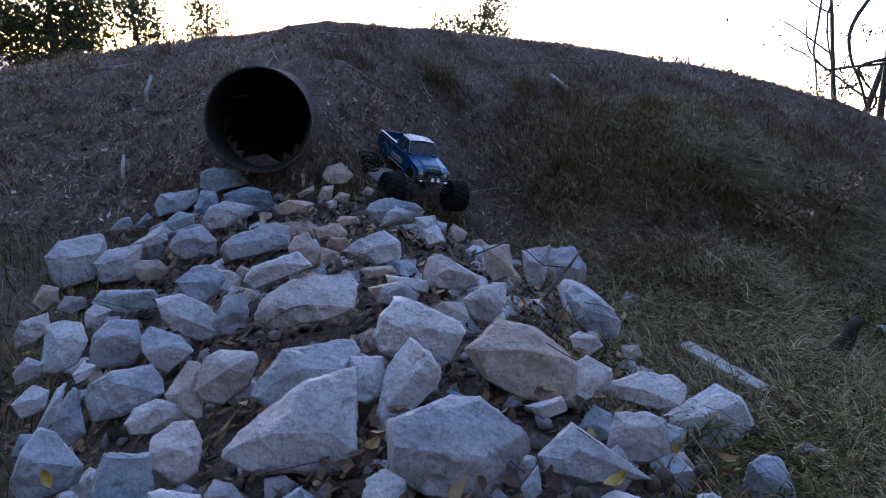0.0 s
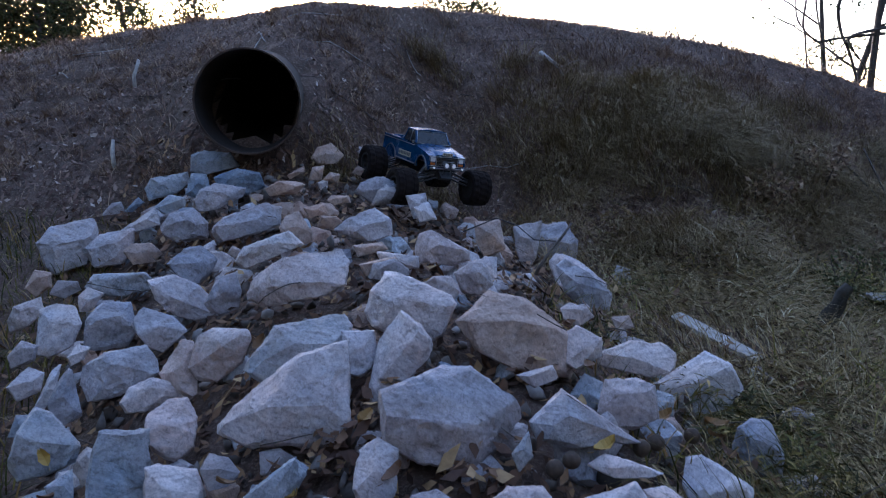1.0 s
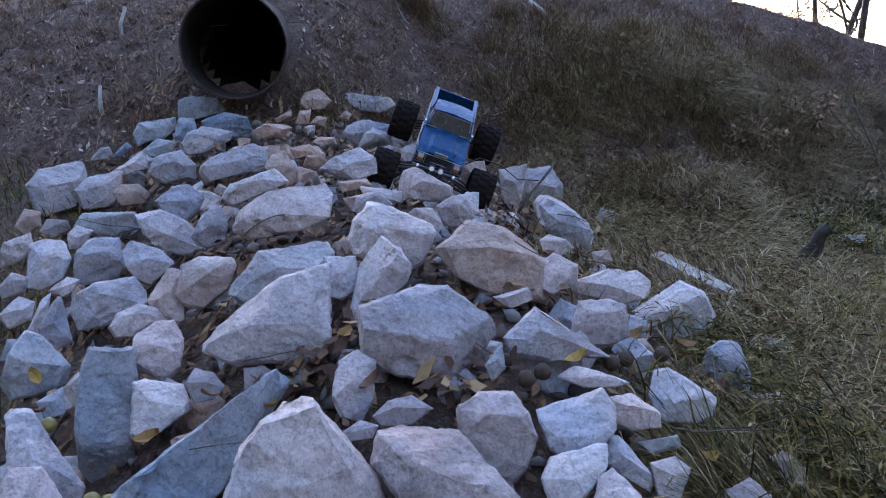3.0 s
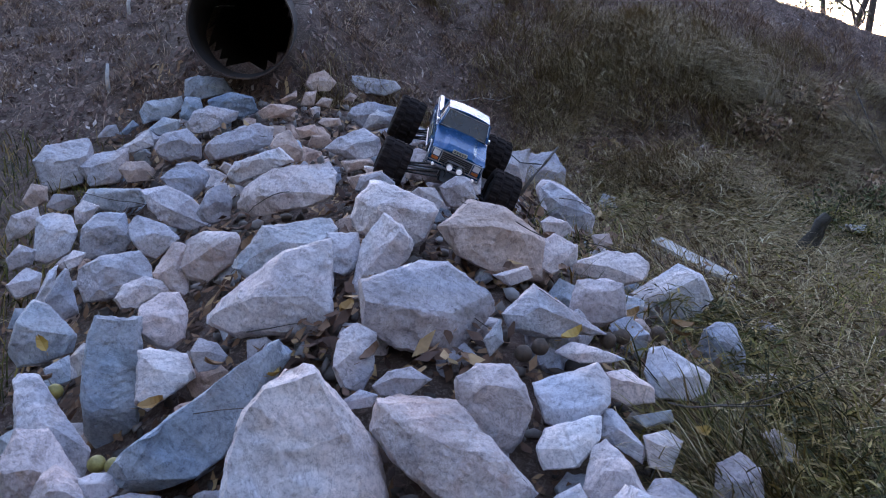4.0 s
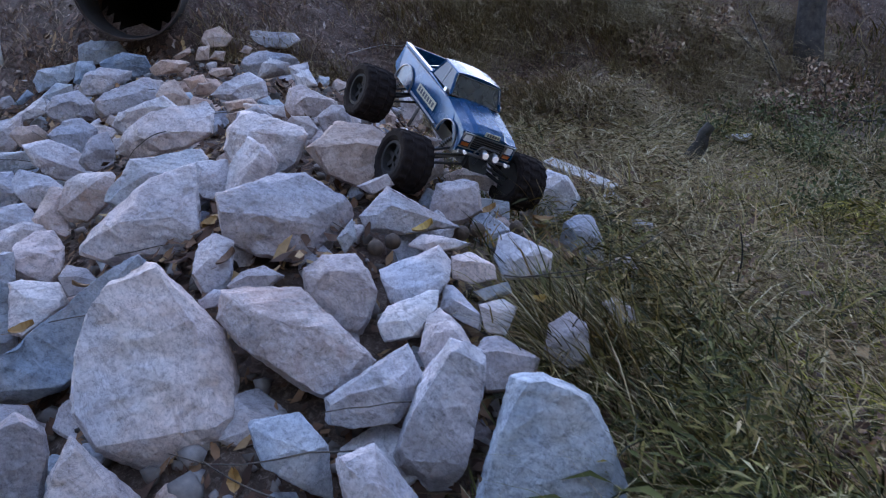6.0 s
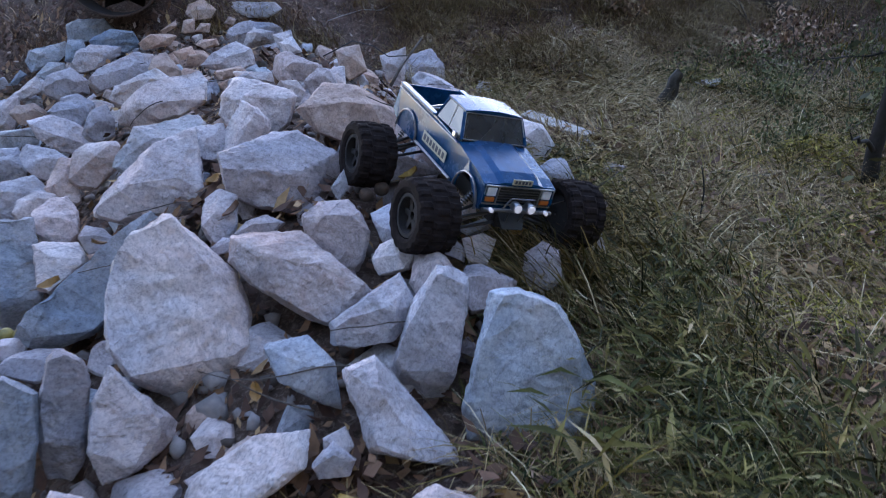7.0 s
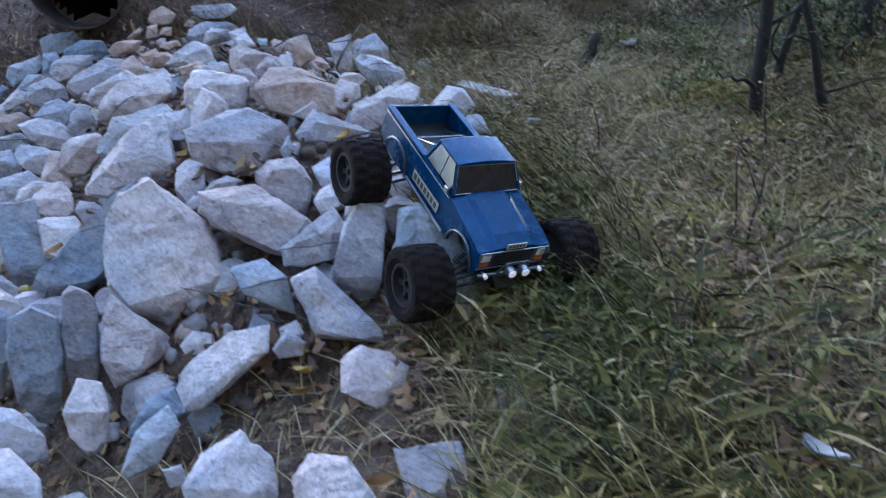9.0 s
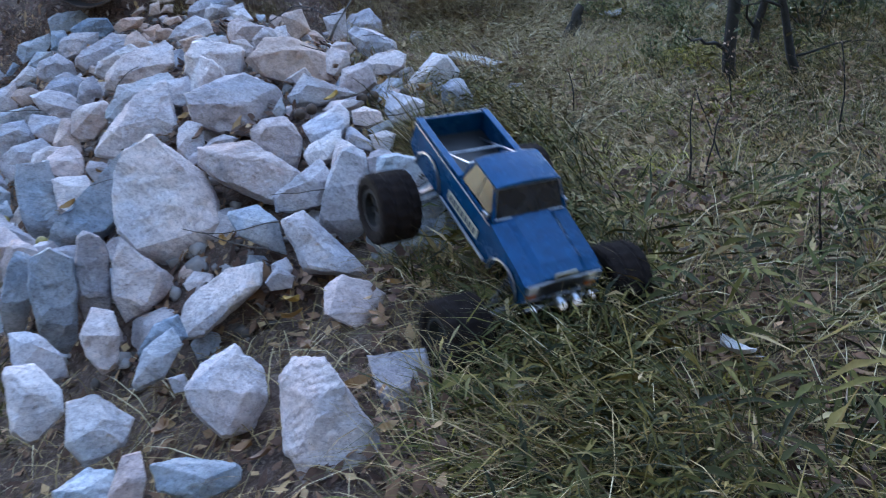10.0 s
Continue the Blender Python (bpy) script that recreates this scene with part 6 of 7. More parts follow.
def crown(name, centres, spread, count, size, mat, parent, seed):
    r = np.random.default_rng(seed)
    c = np.array(centres)[r.integers(0, len(centres), count)]
    p = c + r.normal(0, spread, (count, 3)) * np.array([1, 1, 0.8])
    u, v = r.normal(0, 1, (count, 3)), r.normal(0, 1, (count, 3))
    u /= np.linalg.norm(u, axis=1)[:, None]
    v -= u * (u * v).sum(1)[:, None]
    v /= np.linalg.norm(v, axis=1)[:, None]
    s = r.uniform(0.6, 1.3, count)[:, None] * size
    q = np.stack([p - u * s, p + v * s * 0.45, p + u * s, p - v * s * 0.45], 1).reshape(-1, 3)
    f = np.arange(count)[:, None] * 4 + np.arange(4)[None]
    ob = stuff(name, q, f, mat, "", "", parent)
    del ob["kind"]
    return ob


def make_tree(x, y, z, height, trunk_r, seed, leaves, spread, leaf, label, mat=FOLIAGE, limbs=7, lean=(0, 0), first=0.35, reach=0.38, bark=BARK, bend=0.10):
    """A tree: a tapered trunk, limbs and a ragged crown of separate leaves."""
    rnd = random.Random(seed)
    root = tagged(new("tree"), label, "tree")
    root.location = (x, y, z)
    bm = bmesh.new()
    stem = wander(rnd, (0, 0, -0.1), (lean[0], lean[1], 1), height, 9, bend)
    tapered(bm, stem, trunk_r, trunk_r * 0.25, 9, 0.35, seed)
    part("trunk", bm, bark, root, "", True)
    tips = []
    for k in range(limbs):
        i = min(8, 1 + int((first + (1 - first) * k / limbs) * 8))
        a = rnd.uniform(0, 6.28)
        way = Vector((math.cos(a), math.sin(a), rnd.uniform(0.2, 0.9)))
        path = wander(rnd, stem[i], way, height * rnd.uniform(0.6, 1.0) * reach, 6, 0.35)
        bm = bmesh.new()
        tapered(bm, path, trunk_r * 0.35, trunk_r * 0.06, 6, 0.2, seed + k)
        part("limb", bm, bark, root, "", True)
        tips += path[2:]
    tips += stem[6:]
    if leaves:
        crown("crown", [tuple(t) for t in tips], spread, leaves, leaf, mat, root, seed)
    return root


def make_shrub(x, y, height, seed, leaves, label, mat=BRUSH, leaf=0.018):
    rnd = random.Random(seed)
    z = float(relief(np.array(x), np.array(y)))
    root = tagged(new("shrub"), label, "shrub", "brush at the wood's edge")
    root.location = (x, y, z)
    tips = []
    for k in range(7):
        a = rnd.uniform(0, 6.28)
        path = wander(rnd, (0.04 * math.cos(a), 0.04 * math.sin(a), -0.02), (0.5 * math.cos(a), 0.5 * math.sin(a), 1), height * rnd.uniform(0.6, 1.0), 6, 0.25)
        bm = bmesh.new()
        tapered(bm, path, 0.007, 0.0015, 5)
        part("stem", bm, TWIG, root, "", True)
        tips += path[1:]
    crown("foliage", [tuple(t) for t in tips], height * 0.13, leaves, leaf, mat, root, seed)
    return root


# trees beyond the crest
make_tree(-7.3, 14.2, -0.3, 3.3, 0.09, 11, 13000, 0.27, 0.045, "leafy tree against the sky behind the embankment", limbs=12)
make_tree(-8.6, 14.6, -0.3, 3.0, 0.08, 12, 11000, 0.27, 0.045, "leafy tree against the sky behind the embankment", limbs=11)
make_tree(-5.7, 14.3, -0.2, 2.9, 0.07, 13, 5500, 0.20, 0.038, "slender tree showing above the embankment", limbs=9)
make_tree(-4.6, 14.2, 0.2, 2.2, 0.05, 14, 4200, 0.18, 0.034, "small tree showing above the embankment", limbs=9)
make_tree(-0.50, 14.4, 0.5, 2.00, 0.04, 16, 2600, 0.15, 0.030, "small rounded tree just above the crest", limbs=9)
make_tree(0.02, 14.5, 0.5, 2.30, 0.05, 15, 3600, 0.16, 0.030, "small rounded tree just above the crest", limbs=11)
make_tree(0.50, 14.4, 0.5, 2.20, 0.045, 18, 2900, 0.15, 0.030, "small rounded tree just above the crest", limbs=10)


def make_woods():
    rnd = random.Random(5)
    # the large grey trunk and its bare neighbours
    make_tree(3.08, 4.78, 0.12, 5.0, 0.105, 24, 0, 0.2, 0.03, "tall smooth grey-barked tree at the end of the bank", limbs=4, lean=(-0.15, 0.02), first=0.5, reach=0.3)
    old = make_tree(3.66, 6.8, 0.7, 5.2, 0.035, 21, 0, 0.25, 0.03, "slender tree with bare hanging branches", limbs=3, first=0.45, reach=0.30)
    sprays = []
    for pts, r0 in ((((0, 0, 2.6), (-0.66, -0.05, 2.0), (-0.71, 0, 1.07), (-0.67, 0, 0.83), (-0.60, 0, 0.54), (-0.55, 0, 0.30)), 0.016), (((0, 0, 2.3), (-0.62, 0, 1.4), (-0.50, 0.02, 0.76), (-0.46, 0, 0.55), (-0.40, 0, 0.24)), 0.012), (((0, 0, 1.9), (-0.40, 0, 1.25), (-0.40, 0, 0.95), (-0.27, 0, 0.72), (-0.16, 0, 0.48), (-0.12, 0, 0.35), (-0.14, 0, 0.05)), 0.022), (((0, 0, 0.90), (-0.40, 0.03, 0.83), (-0.55, 0.03, 0.80), (-0.74, 0.03, 0.96), (-0.80, 0.03, 1.2)), 0.018), (((0, 0, 0.95), (-0.30, -0.03, 0.85), (-0.26, -0.03, 0.74), (-0.12, -0.03, 0.58), (-0.20, -0.03, 0.38), (-0.24, -0.03, -0.02)), 0.02)):
        line = rounded(pts)
        bm = bmesh.new()
        tapered(bm, line, r0 * 0.8, r0 * 0.3, 6, 0.3, 3)
        part("branch", bm, BARK, old, "thin drooping branch", True)
        for k in range(6):
            p = line[rnd.randrange(len(line) // 3, len(line))]
            twig = wander(rnd, p, (rnd.uniform(-1, 1), rnd.uniform(-0.4, 0.4), rnd.uniform(-1.3, 0.2)), rnd.uniform(0.25, 0.6), 7, 0.35)
            bm = bmesh.new()
            tapered(bm, twig, r0 * 0.3, 0.002, 5, 0.2, k)
            part("twig", bm, BARK, old, "", True)
            sprays += [tuple(q) for q in twig[2:]]
    crown("crown", sprays, 0.05, 900, 0.017, FOLIAGE, old, 21)
    for k, (x, h) in enumerate(((1.52, 0.14), (1.66, 0.16), (1.80, 0.20), (1.86, 0.18), (2.08, 0.13), (2.25, 0.17))):
        make_shrub(x, 6.45, h, 90 + k, 160, "low dark bush on the crest of the embankment", FOLIAGE, 0.011)
    make_tree(3.75, 7.4, 0.6, 3.6, 0.035, 22, 110, 0.14, 0.025, "thin bare sapling beside the large trunk", limbs=7, lean=(-0.12, 0.0), first=0.2)
    make_tree(3.42, 7.0, 0.7, 3.2, 0.026, 23, 90, 0.12, 0.022, "thin bare sapling with few leaves", limbs=6, lean=(-0.18, 0.05), first=0.25)
    for k, (x, y, h, r, lean) in enumerate(((2.03, 2.08, 2.2, 0.03, (-0.05, 0.05)), (2.34, 2.50, 2.2, 0.022, (0.28, 0.1)), (2.42, 2.14, 2.0, 0.020, (-0.22, 0.05)), (3.2, 3.1, 2.6, 0.035, (0.05, 0)), (3.9, 4.1, 3.0, 0.05, (0.1, 0)))):
        make_tree(x, y, float(terrain(np.array(x), np.array(y))), h, r, 30 + k, 150, 0.10, 0.022, "thin dark sapling standing in the grass", BRUSH, 9, lean, 0.05, 0.3, SAPLING, 0.2)
    for k, (x, y, h, n) in enumerate(((2.5, 3.9, 0.55, 900), (3.0, 4.3, 0.7, 1100), (3.6, 3.8, 0.8, 1200), (3.3, 3.2, 0.45, 700), (4.2, 3.4, 0.9, 1300), (2.2, 4.5, 0.5, 700), (4.8, 4.4, 1.1, 1300), (1.75, 4.15, 0.4, 500), (4.0, 2.4, 0.6, 900), (4.9, 2.6, 0.9, 1200), (5.6, 3.4, 1.3, 1400), (2.9, 2.9, 0.35, 500), (5.4, 1.4, 0.9, 1000))):
        make_shrub(x, y, h * (0.6 if y > 3.7 and x < 3.1 else 1), 60 + k, n, "tangled dry brush on the bank" if y > 3.7 and x < 3.1 else "tangled dark green brush at the edge of the wood", WEEDS if y > 3.7 and x < 3.1 else BRUSH)
    for k, (x, y, h) in enumerate(((1.85, 3.35, 0.24), (2.15, 3.1, 0.28), (2.45, 3.5, 0.32), (2.55, 2.95, 0.30), (2.2, 2.65, 0.22), (2.85, 3.3, 0.34), (2.7, 3.9, 0.36), (2.3, 3.9, 0.28), (3.2, 3.9, 0.40), (1.9, 2.5, 0.2))):
        make_shrub(x, y, h, 120 + k, 900, "soft green weeds in the damp hollow", SOFT_WEEDS, 0.011)
    # far wood at the right; its unseen rest is added to block low sky
    bm = bmesh.new()
    tips = []
    for k in range(300):
        a = rnd.uniform(-215, 46)
        d = rnd.uniform(9, 26)
        x, y = 1.0 + d * math.cos(radians(a)), 0.5 + d * math.sin(radians(a))
        if y > 5.5 and x < 5.5:
            continue
        path = wander(rnd, (x, y, -0.2), (rnd.uniform(-0.1, 0.1), 0, 1), rnd.uniform(8, 14), 6, 0.08)
        tapered(bm, path, rnd.uniform(0.08, 0.2), 0.03, 6)
        tips += [tuple(p) for p in path[1:]] * 2
        tips += [(x + rnd.uniform(-1, 1), y + rnd.uniform(-1, 1), rnd.uniform(0.0, 1.6)) for _ in range(5)]
    wood = part("far_trunks", bm, BARK, None, "dark trunks of the wood beyond the meadow, extended unseen to block low sky")
    wood["category"], wood["kind"] = "woods", "stuff"
    far = crown("far_leaves", tips, 0.8, 80000, 0.26, BRUSH, None, 77)
    tagged(far, "dark foliage of the wood beyond the meadow, extended unseen to block low sky", "woods", kind="stuff")


make_woods()


def stick(name, pts, r0, r1, mat, label, category="stick", seed=0):
    bm = bmesh.new()
    tapered(bm, pts, r0, r1, 7, 0.4, seed)
    ob = part(name, bm, mat, None, label, True)
    return tagged(ob, category=category)


def on_ground(x, y, up=0.0):
    return (x, y, float(relief(np.array(x), np.array(y))) + up)


# snag in the meadow
snag = tagged(new("tree_snag"), "dark mossy broken snag standing in the grass", "stump")
snag.location = on_ground(1.57, 2.95, -0.03)
for pts, r0, r1, name in ((((0, 0, 0), (0.015, 0.0, 0.06), (0.02, 0.005, 0.11), (0.045, 0.01, 0.16), (0.055, 0.01, 0.20), (0.085, 0.01, 0.235)), 0.042, 0.022, "trunk"), (((0.035, 0, 0.13), (0.055, -0.01, 0.16), (0.06, -0.01, 0.19)), 0.016, 0.008, "stub")):
    bm = bmesh.new()
    tapered(bm, pts, r0, r1, 9, 0.7, 3)
    part(name, bm, MOSS, snag, "", True)

# weathered board at the edge of the pile
bm = bmesh.new()
box(bm, -0.20, 0.20, -0.026, 0.026, -0.008, 0.008)
bmesh.ops.subdivide_edges(bm, edges=[e for e in bm.edges if e.calc_length() > 0.3], cuts=9)
for v in bm.verts:
    v.co += Vector((0, 0.004 * noise.noise(v.co * 21), 0.004 * noise.noise(v.co * 13)))
    if v.co.x > 0.15:
        v.co.y *= 0.8
board = part("board", soften(bm, 0.002), PALE_WOOD, None, "weathered white board lying beside the stones")
tagged(board, category="board")
board.matrix_basis = Matrix.Translation((1.02, 2.62, 0.178)) @ Euler((radians(14), radians(4), math.atan2(-0.34, 0.18))).to_matrix().to_4x4()

# sticks, stems and a wire
stick("stake", [on_ground(-1.61, 3.77, -0.02), on_ground(-1.62, 3.78, 0.07), on_ground(-1.62, 3.79, 0.13)], 0.011, 0.008, PALE_WOOD, "short pale broken stake in the bank")
stick("stake", [on_ground(-1.87, 4.70, -0.02), on_ground(-1.88, 4.71, 0.07), on_ground(-1.85, 4.71, 0.15)], 0.012, 0.009, PALE_WOOD, "short pale broken stake in the bank", seed=2)
stick("branch", [(0.36, 2.62, 0.36), (0.40, 2.66, 0.42), (0.45, 2.72, 0.47), (0.50, 2.80, 0.52)], 0.007, 0.004, TWIG, "grey dead branch leaning on the stones")
stick("wire", [(0.10, 2.75, 0.47), (0.22, 2.80, 0.52), (0.30, 2.78, 0.50), (0.36, 2.74, 0.46), (0.44, 2.74, 0.46)], 0.0025, 0.002, BLACK, "thin black wire lying over the stones", "wire")
stick("branch", [on_ground(1.10, 3.95, 0.06), on_ground(1.20, 4.05, 0.07), on_ground(1.30, 4.10, 0.06), on_ground(1.38, 4.08, 0.03)], 0.006, 0.003, TWIG, "pale dead branch on the bank", seed=4)
stick("branch", [on_ground(0.62, 5.45, 0.01), on_ground(0.70, 5.25, 0.03), on_ground(0.74, 5.10, 0.01)], 0.016, 0.008, PALE_WOOD, "pale dead branch on the bank", seed=5)
stick("branch", [on_ground(2.83, 4.45, -0.02), (2.66, 4.58, 0.44), (2.52, 4.66, 0.58), (2.38, 4.76, 0.72)], 0.011, 0.005, TWIG, "leaning grey branch at the edge of the brush", seed=6)
stick("branch", [on_ground(2.76, 4.42, -0.02), (2.66, 4.56, 0.48), (2.61, 4.66, 0.62), (2.57, 4.76, 0.75)], 0.008, 0.004, TWIG, "leaning grey branch at the edge of the brush", seed=7)
rnd = random.Random(9)
for k in range(34):
    x, y = rnd.uniform(-0.9, 0.95), rnd.uniform(0.1, 3.0)
    z = float(pile_top(x, y)) + rnd.uniform(-0.03, 0.05)
    if not bool(in_pile(np.array(x), np.array(y))):
        continue
    a = rnd.uniform(-0.6, 0.6) + (math.pi if rnd.random() < 0.5 else 0)
    path = wander(rnd, (x, y, z), (math.cos(a), math.sin(a), rnd.uniform(-0.25, 0.15)), rnd.uniform(0.12, 0.32), 6, 0.18)
    stick("twig", path, 0.0018, 0.0009, TWIG, "thin dead vine stem lying across the stones", "twig", k)
for k in range(40):
    x, y = rnd.uniform(-3.2, 1.2), rnd.uniform(3.9, 5.8)
    a = rnd.uniform(0, 6.28)
    path = [Vector(on_ground(x + 0.04 * s * math.cos(a) * (1 + 0.2 * k % 3), y + 0.04 * s * math.sin(a), 0.012)) for s in range(5)]
    stick("twig", path, 0.003, 0.0015, PALE_WOOD if k % 3 == 0 else TWIG, "small dead twig lying on the bank", "twig", k)


def leaf_mesh():
    bm = bmesh.new()
    rows = []
    for i in range(7):
        s = i / 6
        w = 0.25 * math.sin(math.pi * min(1, s * 0.92 + 0.04)) ** 0.9 * (1 + 0.18 * (i % 2))
        rows.append([bm.verts.new((s - 0.5, w * k, 0.17 * abs(k) * (0.4 + s) + 0.55 * (s - 0.5) ** 2)) for k in (-1, 0, 1)])
    low = [[bm.verts.new(v.co - Vector((0, 0, 0.012))) for v in r] for r in rows]
    for a, b in zip(rows, rows[1:]):
        for j in range(2):
            bm.faces.new((a[j], a[j + 1], b[j + 1], b[j]))
    for a, b in zip(low, low[1:]):
        for j in range(2):
            bm.faces.new((a[j], b[j], b[j + 1], a[j + 1]))
    rod(bm, (-0.52, 0, 0.03), (-0.78, 0.03, 0.08), 0.012, 5)
    me = bpy.data.meshes.new("fallen_leaf")
    bm.normal_update()
    bm.to_mesh(me)
    bm.free()
    me.materials.append(YELLOW_LEAF)
    return me


YELLOW_LEAF, ynt, yb = material("yellow_fallen_leaf", 0.6)
ynt.links.new(ramp(ynt, random_node(ynt), (0.0, (0.13, 0.06, 0.028)), (0.45, (0.26, 0.13, 0.035)), (1.0, (0.38, 0.23, 0.045))), yb.inputs["Base Color"])
LEAF = leaf_mesh()


def fallen_leaf(x, y, z, size=0.05):
    r = random.Random(round(1000 * (x + 3 * y)))
    ob = tagged(new("fallen_leaf", LEAF), "curled yellow-brown fallen leaf", "leaf", "fallen leaves")
    ob.matrix_basis = Matrix.Translation((x, y, z)) @ Euler((r.uniform(-0.5, 0.5), r.uniform(-0.5, 0.5), r.uniform(0, 6.28))).to_matrix().to_4x4() @ Matrix.Scale(size * r.uniform(0.75, 1.2), 4)


fallen_leaf(-0.409, 1.775, 0.354)
fallen_leaf(-0.808, 1.511, 0.155)
fallen_leaf(-0.039, 1.271, 0.307)
fallen_leaf(-0.368, 1.344, 0.224)
fallen_leaf(0.367, 1.374, 0.338)
fallen_leaf(0.532, 1.561, 0.326)
fallen_leaf(0.390, 1.700, 0.379)
fallen_leaf(0.667, 1.587, 0.278)
fallen_leaf(0.588, 1.171, 0.249)
fallen_leaf(1.064, 2.338, 0.156)
fallen_leaf(-0.112, 1.450, 0.332)
fallen_leaf(0.993, 2.929, 0.206)
fallen_leaf(-0.479, 1.291, 0.149)
fallen_leaf(-0.224, 1.257, 0.253)
fallen_leaf(0.224, 0.543, 0.056)
fallen_leaf(0.254, 0.411, 0.047)
fallen_leaf(0.073, 0.707, 0.166)
fallen_leaf(0.859, 0.739, 0.084)
fallen_leaf(1.140, 0.512, 0.040)
fallen_leaf(1.023, 0.605, 0.059)
fallen_leaf(0.461, 0.508, 0.073)
fallen_leaf(-0.748, 1.389, 0.136)
fallen_leaf(0.001, 0.145, 0.029)
fallen_leaf(0.156, 0.059, 0.021)
fallen_leaf(0.190, 0.028, 0.020)
fallen_leaf(0.231, 0.475, 0.052)
fallen_leaf(0.265, 0.342, 0.041)
fallen_leaf(0.369, 0.182, 0.031)
fallen_leaf(0.693, 1.662, 0.272)
fallen_leaf(0.989, 2.522, 0.177)
fallen_leaf(0.890, 0.128, 0.038)
fallen_leaf(1.155, 0.707, 0.053)
fallen_leaf(1.214, 0.447, 0.029)


def fruit(x, y, z, r, mat, label):
    bm = bmesh.new()
    bmesh.ops.create_icosphere(bm, subdivisions=3, radius=r)
    for v in bm.verts:
        v.co *= 1 + 0.05 * noise.noise(v.co * (2.2 / r) * 0.5 + Vector((x * 9, y * 9, 0)))
    ob = part("fruit", bm, mat, None, label, True)
    tagged(ob, category="fruit", group="fallen fruits").location = (x, y, z)


GREEN_FRUIT = plain("yellow_green_husk", (0.24, 0.19, 0.05), 0.6, 0, 0.35, 60, 0.5)
BROWN_FRUIT = plain("brown_husk", (0.065, 0.040, 0.026), 0.8, 0, 0.5, 70, 0.6)
for x, y, z in ((-0.530, 1.152, 0.095), (-0.497, 1.151, 0.094), (-0.483, 1.871, 0.312), (-0.724, 1.389, 0.108)):
    fruit(x, y, z, 0.017, GREEN_FRUIT, "round yellow-green fallen fruit husk")
for x, y, z in ((0.264, 1.321, 0.315), (0.459, 1.441, 0.310), (0.608, 1.576, 0.280), (0.30, 1.35, 0.32), (0.50, 1.48, 0.305)):
    fruit(x, y, z, 0.018, BROWN_FRUIT, "round dark brown fallen nut husk")


# a large pale leaf by the snag, and dark weed stalks in the grass
pale_leaf = LEAF.copy()
pale_leaf.materials.clear()
pale_leaf.materials.append(PALE_WOOD)
for x, y, z, a, size in ((1.90, 3.20, 0.20, 0.4, 0.12), (1.03, 0.02, 0.06, 2.0, 0.075)):
    ob = tagged(new("fallen_leaf", pale_leaf), "large bleached fallen leaf in the grass", "leaf", "fallen leaves")
    ob.matrix_basis = Matrix.Translation((x, y, z)) @ Euler((0.3, 0.2, a)).to_matrix().to_4x4() @ Matrix.Scale(size, 4)
rnd = random.Random(17)
for x, y, h in ((1.30, 0.86, 0.34), (1.36, 0.90, 0.28), (1.52, 1.05, 0.30), (1.20, 1.60, 0.22), (1.75, 1.50, 0.34), (1.45, 0.45, 0.26), (1.85, 0.80, 0.32), (2.0, 1.25, 0.36)):
    path = wander(rnd, on_ground(x, y, -0.01), (rnd.uniform(-0.2, 0.2), rnd.uniform(-0.2, 0.2), 1), h, 6, 0.15)
    stalk = stick("weed_stalk", path, 0.004, 0.0015, SAPLING, "dark dead weed stalk standing in the grass", "weed", 3)
    crown("seed_head", [tuple(p) for p in path[2:]], 0.022, 70, 0.008, WEEDS, stalk, int(h * 100))["kind"] = "stuff"

# lesser stones wedged between the large ones
rnd = random.Random(41)
for k in range(330):
    x, y = rnd.uniform(-1.35, 1.0), rnd.uniform(0.0, 3.65)
    if not bool(in_pile(np.array(x), np.array(y))):
        continue
    r = rnd.choice((0.03, 0.04, 0.05, 0.06, 0.07))
    z = float(pile_top(x, y)) - 0.085 - 0.25 * r + rnd.uniform(-0.01, 0.015)
    rim, a = [], rnd.uniform(0, 60)
    while a < 360:
        rim.append((a, r * rnd.uniform(0.75, 1.3)))
        a += rnd.uniform(48, 80)
    stone(x, y, z, rnd.uniform(-50, 50), rnd.uniform(15, 60), rnd.uniform(-40, 40), rnd.choice((ROCK_WHITE, ROCK_WHITE, ROCK_BLUE, ROCK_TAN)), tuple(rim))


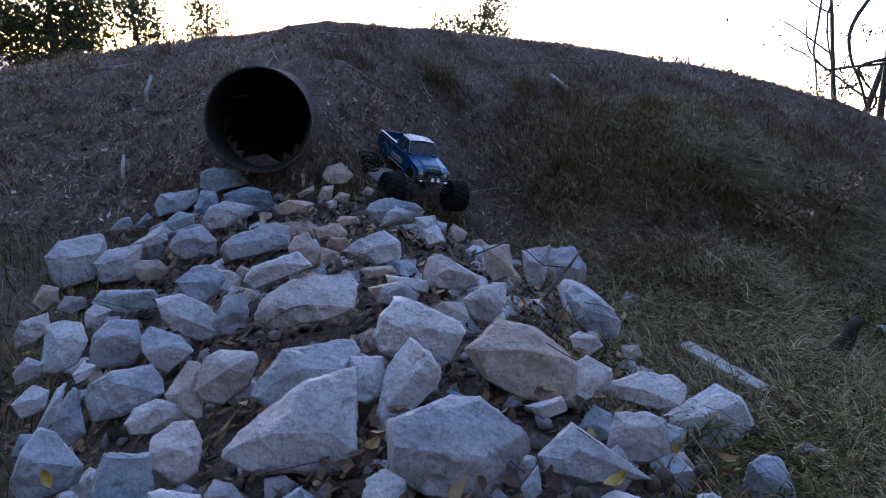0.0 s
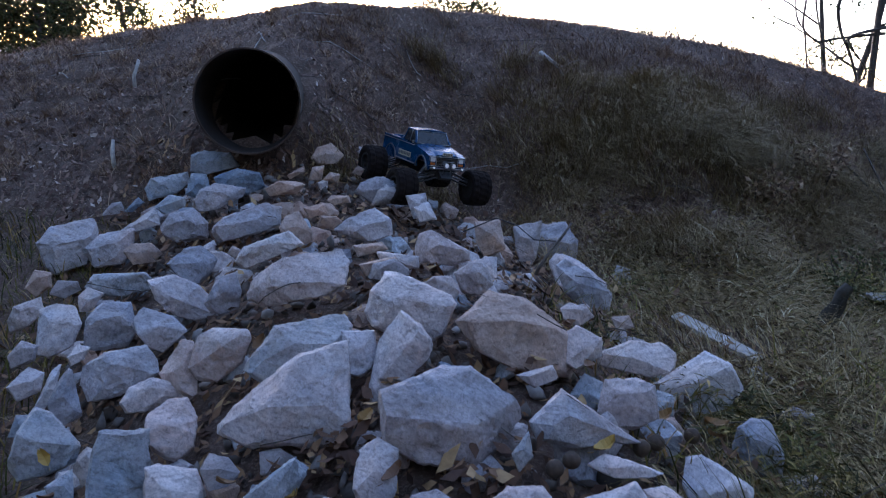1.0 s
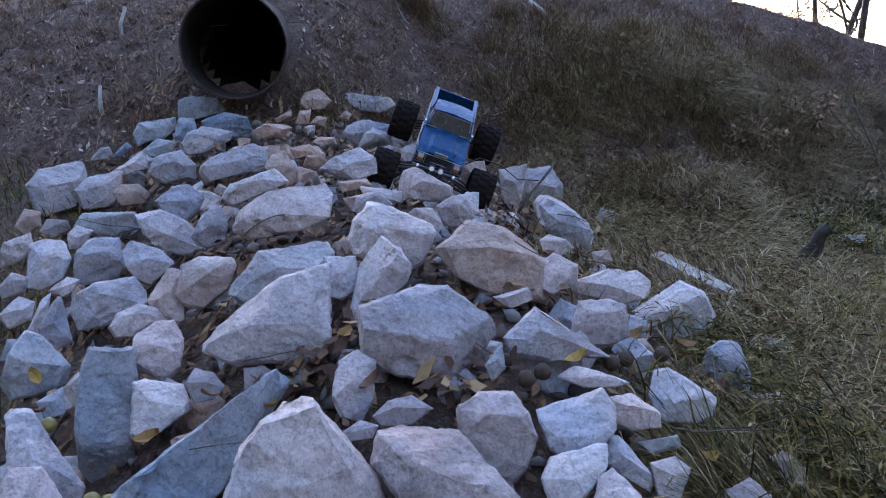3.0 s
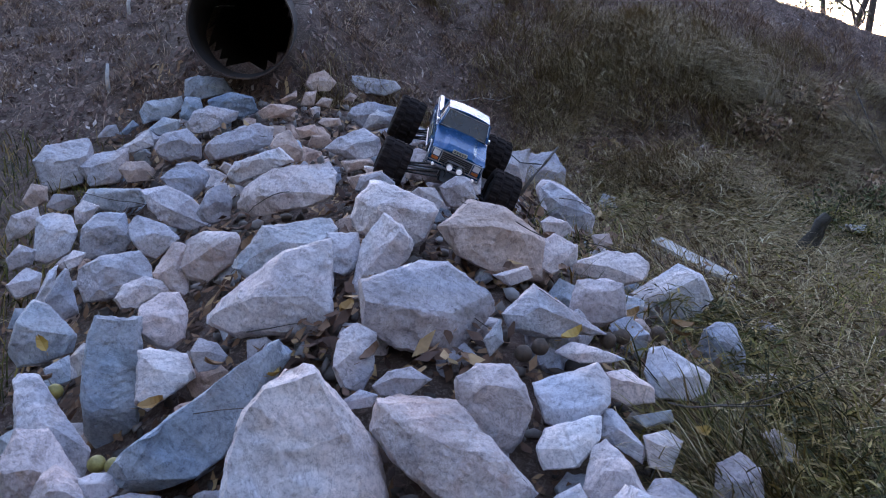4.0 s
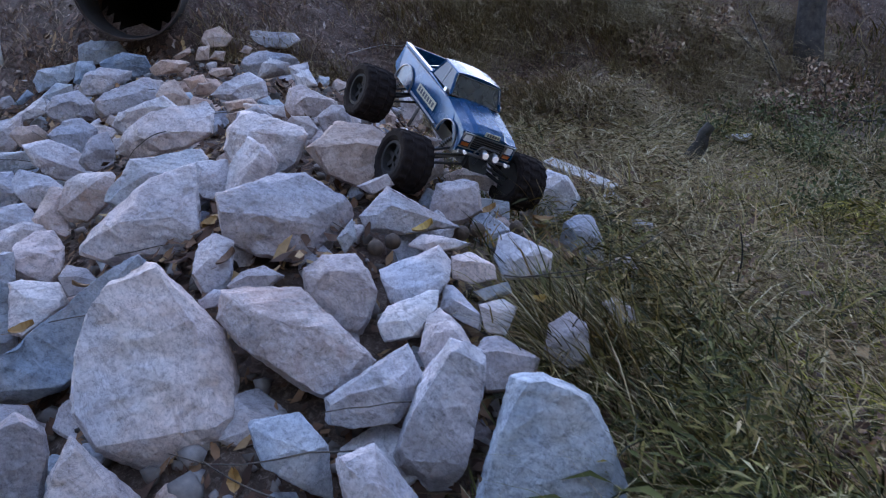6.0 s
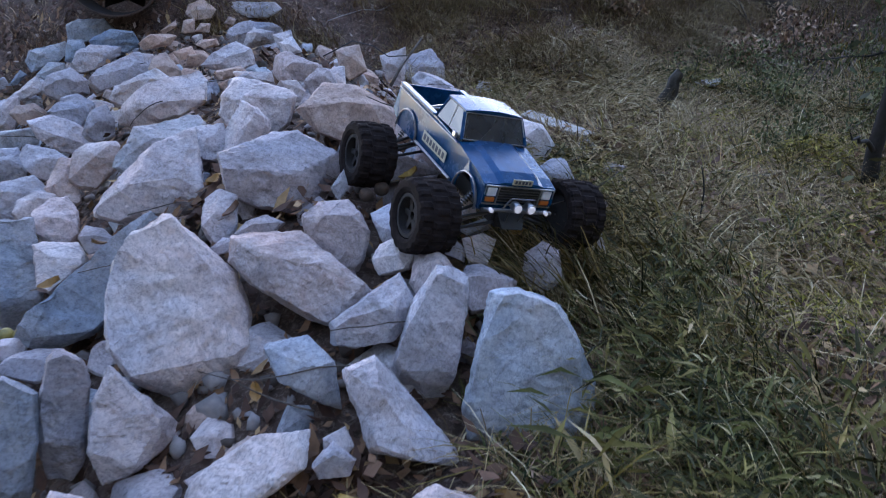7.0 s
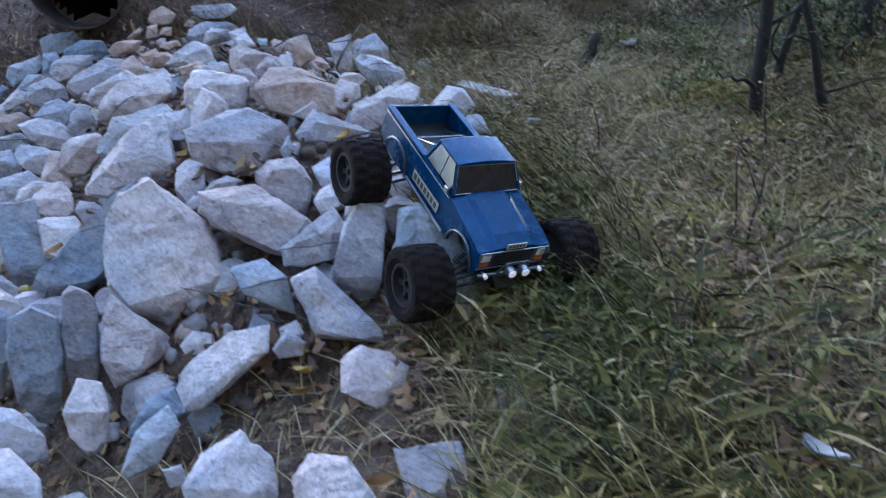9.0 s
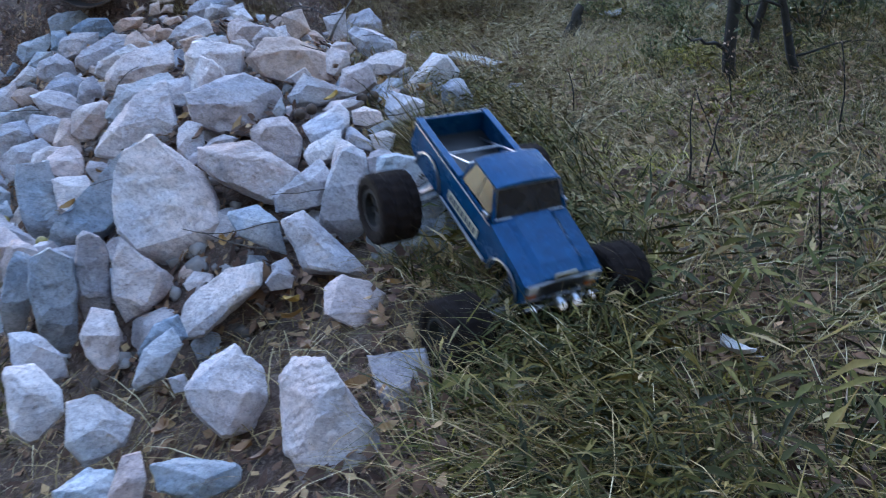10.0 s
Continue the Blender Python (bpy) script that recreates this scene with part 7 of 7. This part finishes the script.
# ---- what moves ----
TRUCK_ROWS = [
    (0.0, (-0.213, 3.948, 0.653, -14.0, -3.8, -148.8)),
    (0.5, (-0.224, 3.948, 0.652, -11.4, -5.6, -146.9)),
    (1.0, (-0.087, 3.477, 0.625, -1.7, -3.6, -151.9)),
    (1.5, (0.040, 3.140, 0.574, -21.8, -10.0, -180.3)),
    (2.0, (0.068, 3.086, 0.571, -17.5, -17.0, -182.0)),
    (2.5, (0.070, 3.028, 0.569, -20.6, -15.2, -181.4)),
    (4.0, (0.096, 2.501, 0.521, -9.9, -20.0, -176.2)),
    (4.5, (0.117, 2.333, 0.527, 6.4, -18.7, -173.4)),
    (5.0, (0.174, 2.230, 0.513, 2.1, -17.2, -159.8)),
    (6.5, (0.524, 1.612, 0.461, -26.5, -21.2, -151.7)),
    (7.0, (0.495, 1.300, 0.378, -13.4, -13.2, -158.0)),
    (7.5, (0.487, 1.296, 0.382, -12.7, -12.8, -161.1)),
    (8.0, (0.483, 1.278, 0.387, -9.9, -12.1, -160.9)),
    (8.5, (0.490, 1.278, 0.391, -4.6, -8.7, -162.5)),
    (9.0, (0.607, 0.787, 0.288, -26.0, -10.3, -157.4)),
    (9.5, (0.635, 0.711, 0.277, -32.2, -3.1, -150.1)),
    (10.0, (0.695, 0.407, 0.223, -26.2, -5.9, -159.1)),
]
# travel of each wheel along its suspension: seconds and height
SPRING = {
    "front_right": ((0, -0.010), (0.5, -0.014), (1, -0.034), (1.5, -0.046), (2, -0.050), (2.5, -0.050), (4, -0.014), (4.5, -0.022), (5, -0.010), (6.5, -0.046), (7, 0.010), (7.5, -0.018), (8.5, -0.040), (9, 0.010), (10, -0.034)),
    "front_left": ((0, -0.022), (1, -0.022), (1.5, -0.010), (2, 0.015), (2.5, 0.0), (4, 0.035), (4.5, 0.010), (5, -0.018), (6.5, 0.018), (7, 0.035), (8, 0.030), (8.5, 0.010), (9, 0.040), (10, 0.012)),
    "rear_right": ((0, -0.034), (1, 0.010), (1.5, -0.030), (2, 0.006), (2.5, -0.018), (4, 0.035), (4.5, 0.040), (5, -0.022), (6.5, -0.006), (7.5, -0.030), (8, -0.010), (9, 0.025), (10, -0.014)),
    "rear_left": ((0, 0.0), (1.5, -0.010), (2, 0.010), (2.5, 0.020), (4, 0.035), (5, 0.030), (6.5, 0.010), (10, 0.0)),
}


def motions():
    walk(TRUCK, [(t, pose(*p)) for t, p in TRUCK_ROWS])
    times = [t for t, _ in TRUCK_ROWS]
    ways = [0.0]
    for (_, a), (_, b) in zip(TRUCK_ROWS, TRUCK_ROWS[1:]):
        ways.append(ways[-1] + math.dist(a[:3], b[:3]))
    for name, wheel in TRUCK_WHEELS.items():
        x, y = WHEELS[name]
        ts, zs = zip(*SPRING[name])
        rows = []
        for k in range(101):
            t = k / 10
            turn = -math.degrees(np.interp(t, times, ways) / TYRE_R)
            rows.append((t, pose(x, y, AXLE_Z + float(np.interp(t, ts, zs)), turn, 0, 0)))
        walk(wheel, rows)


motions()
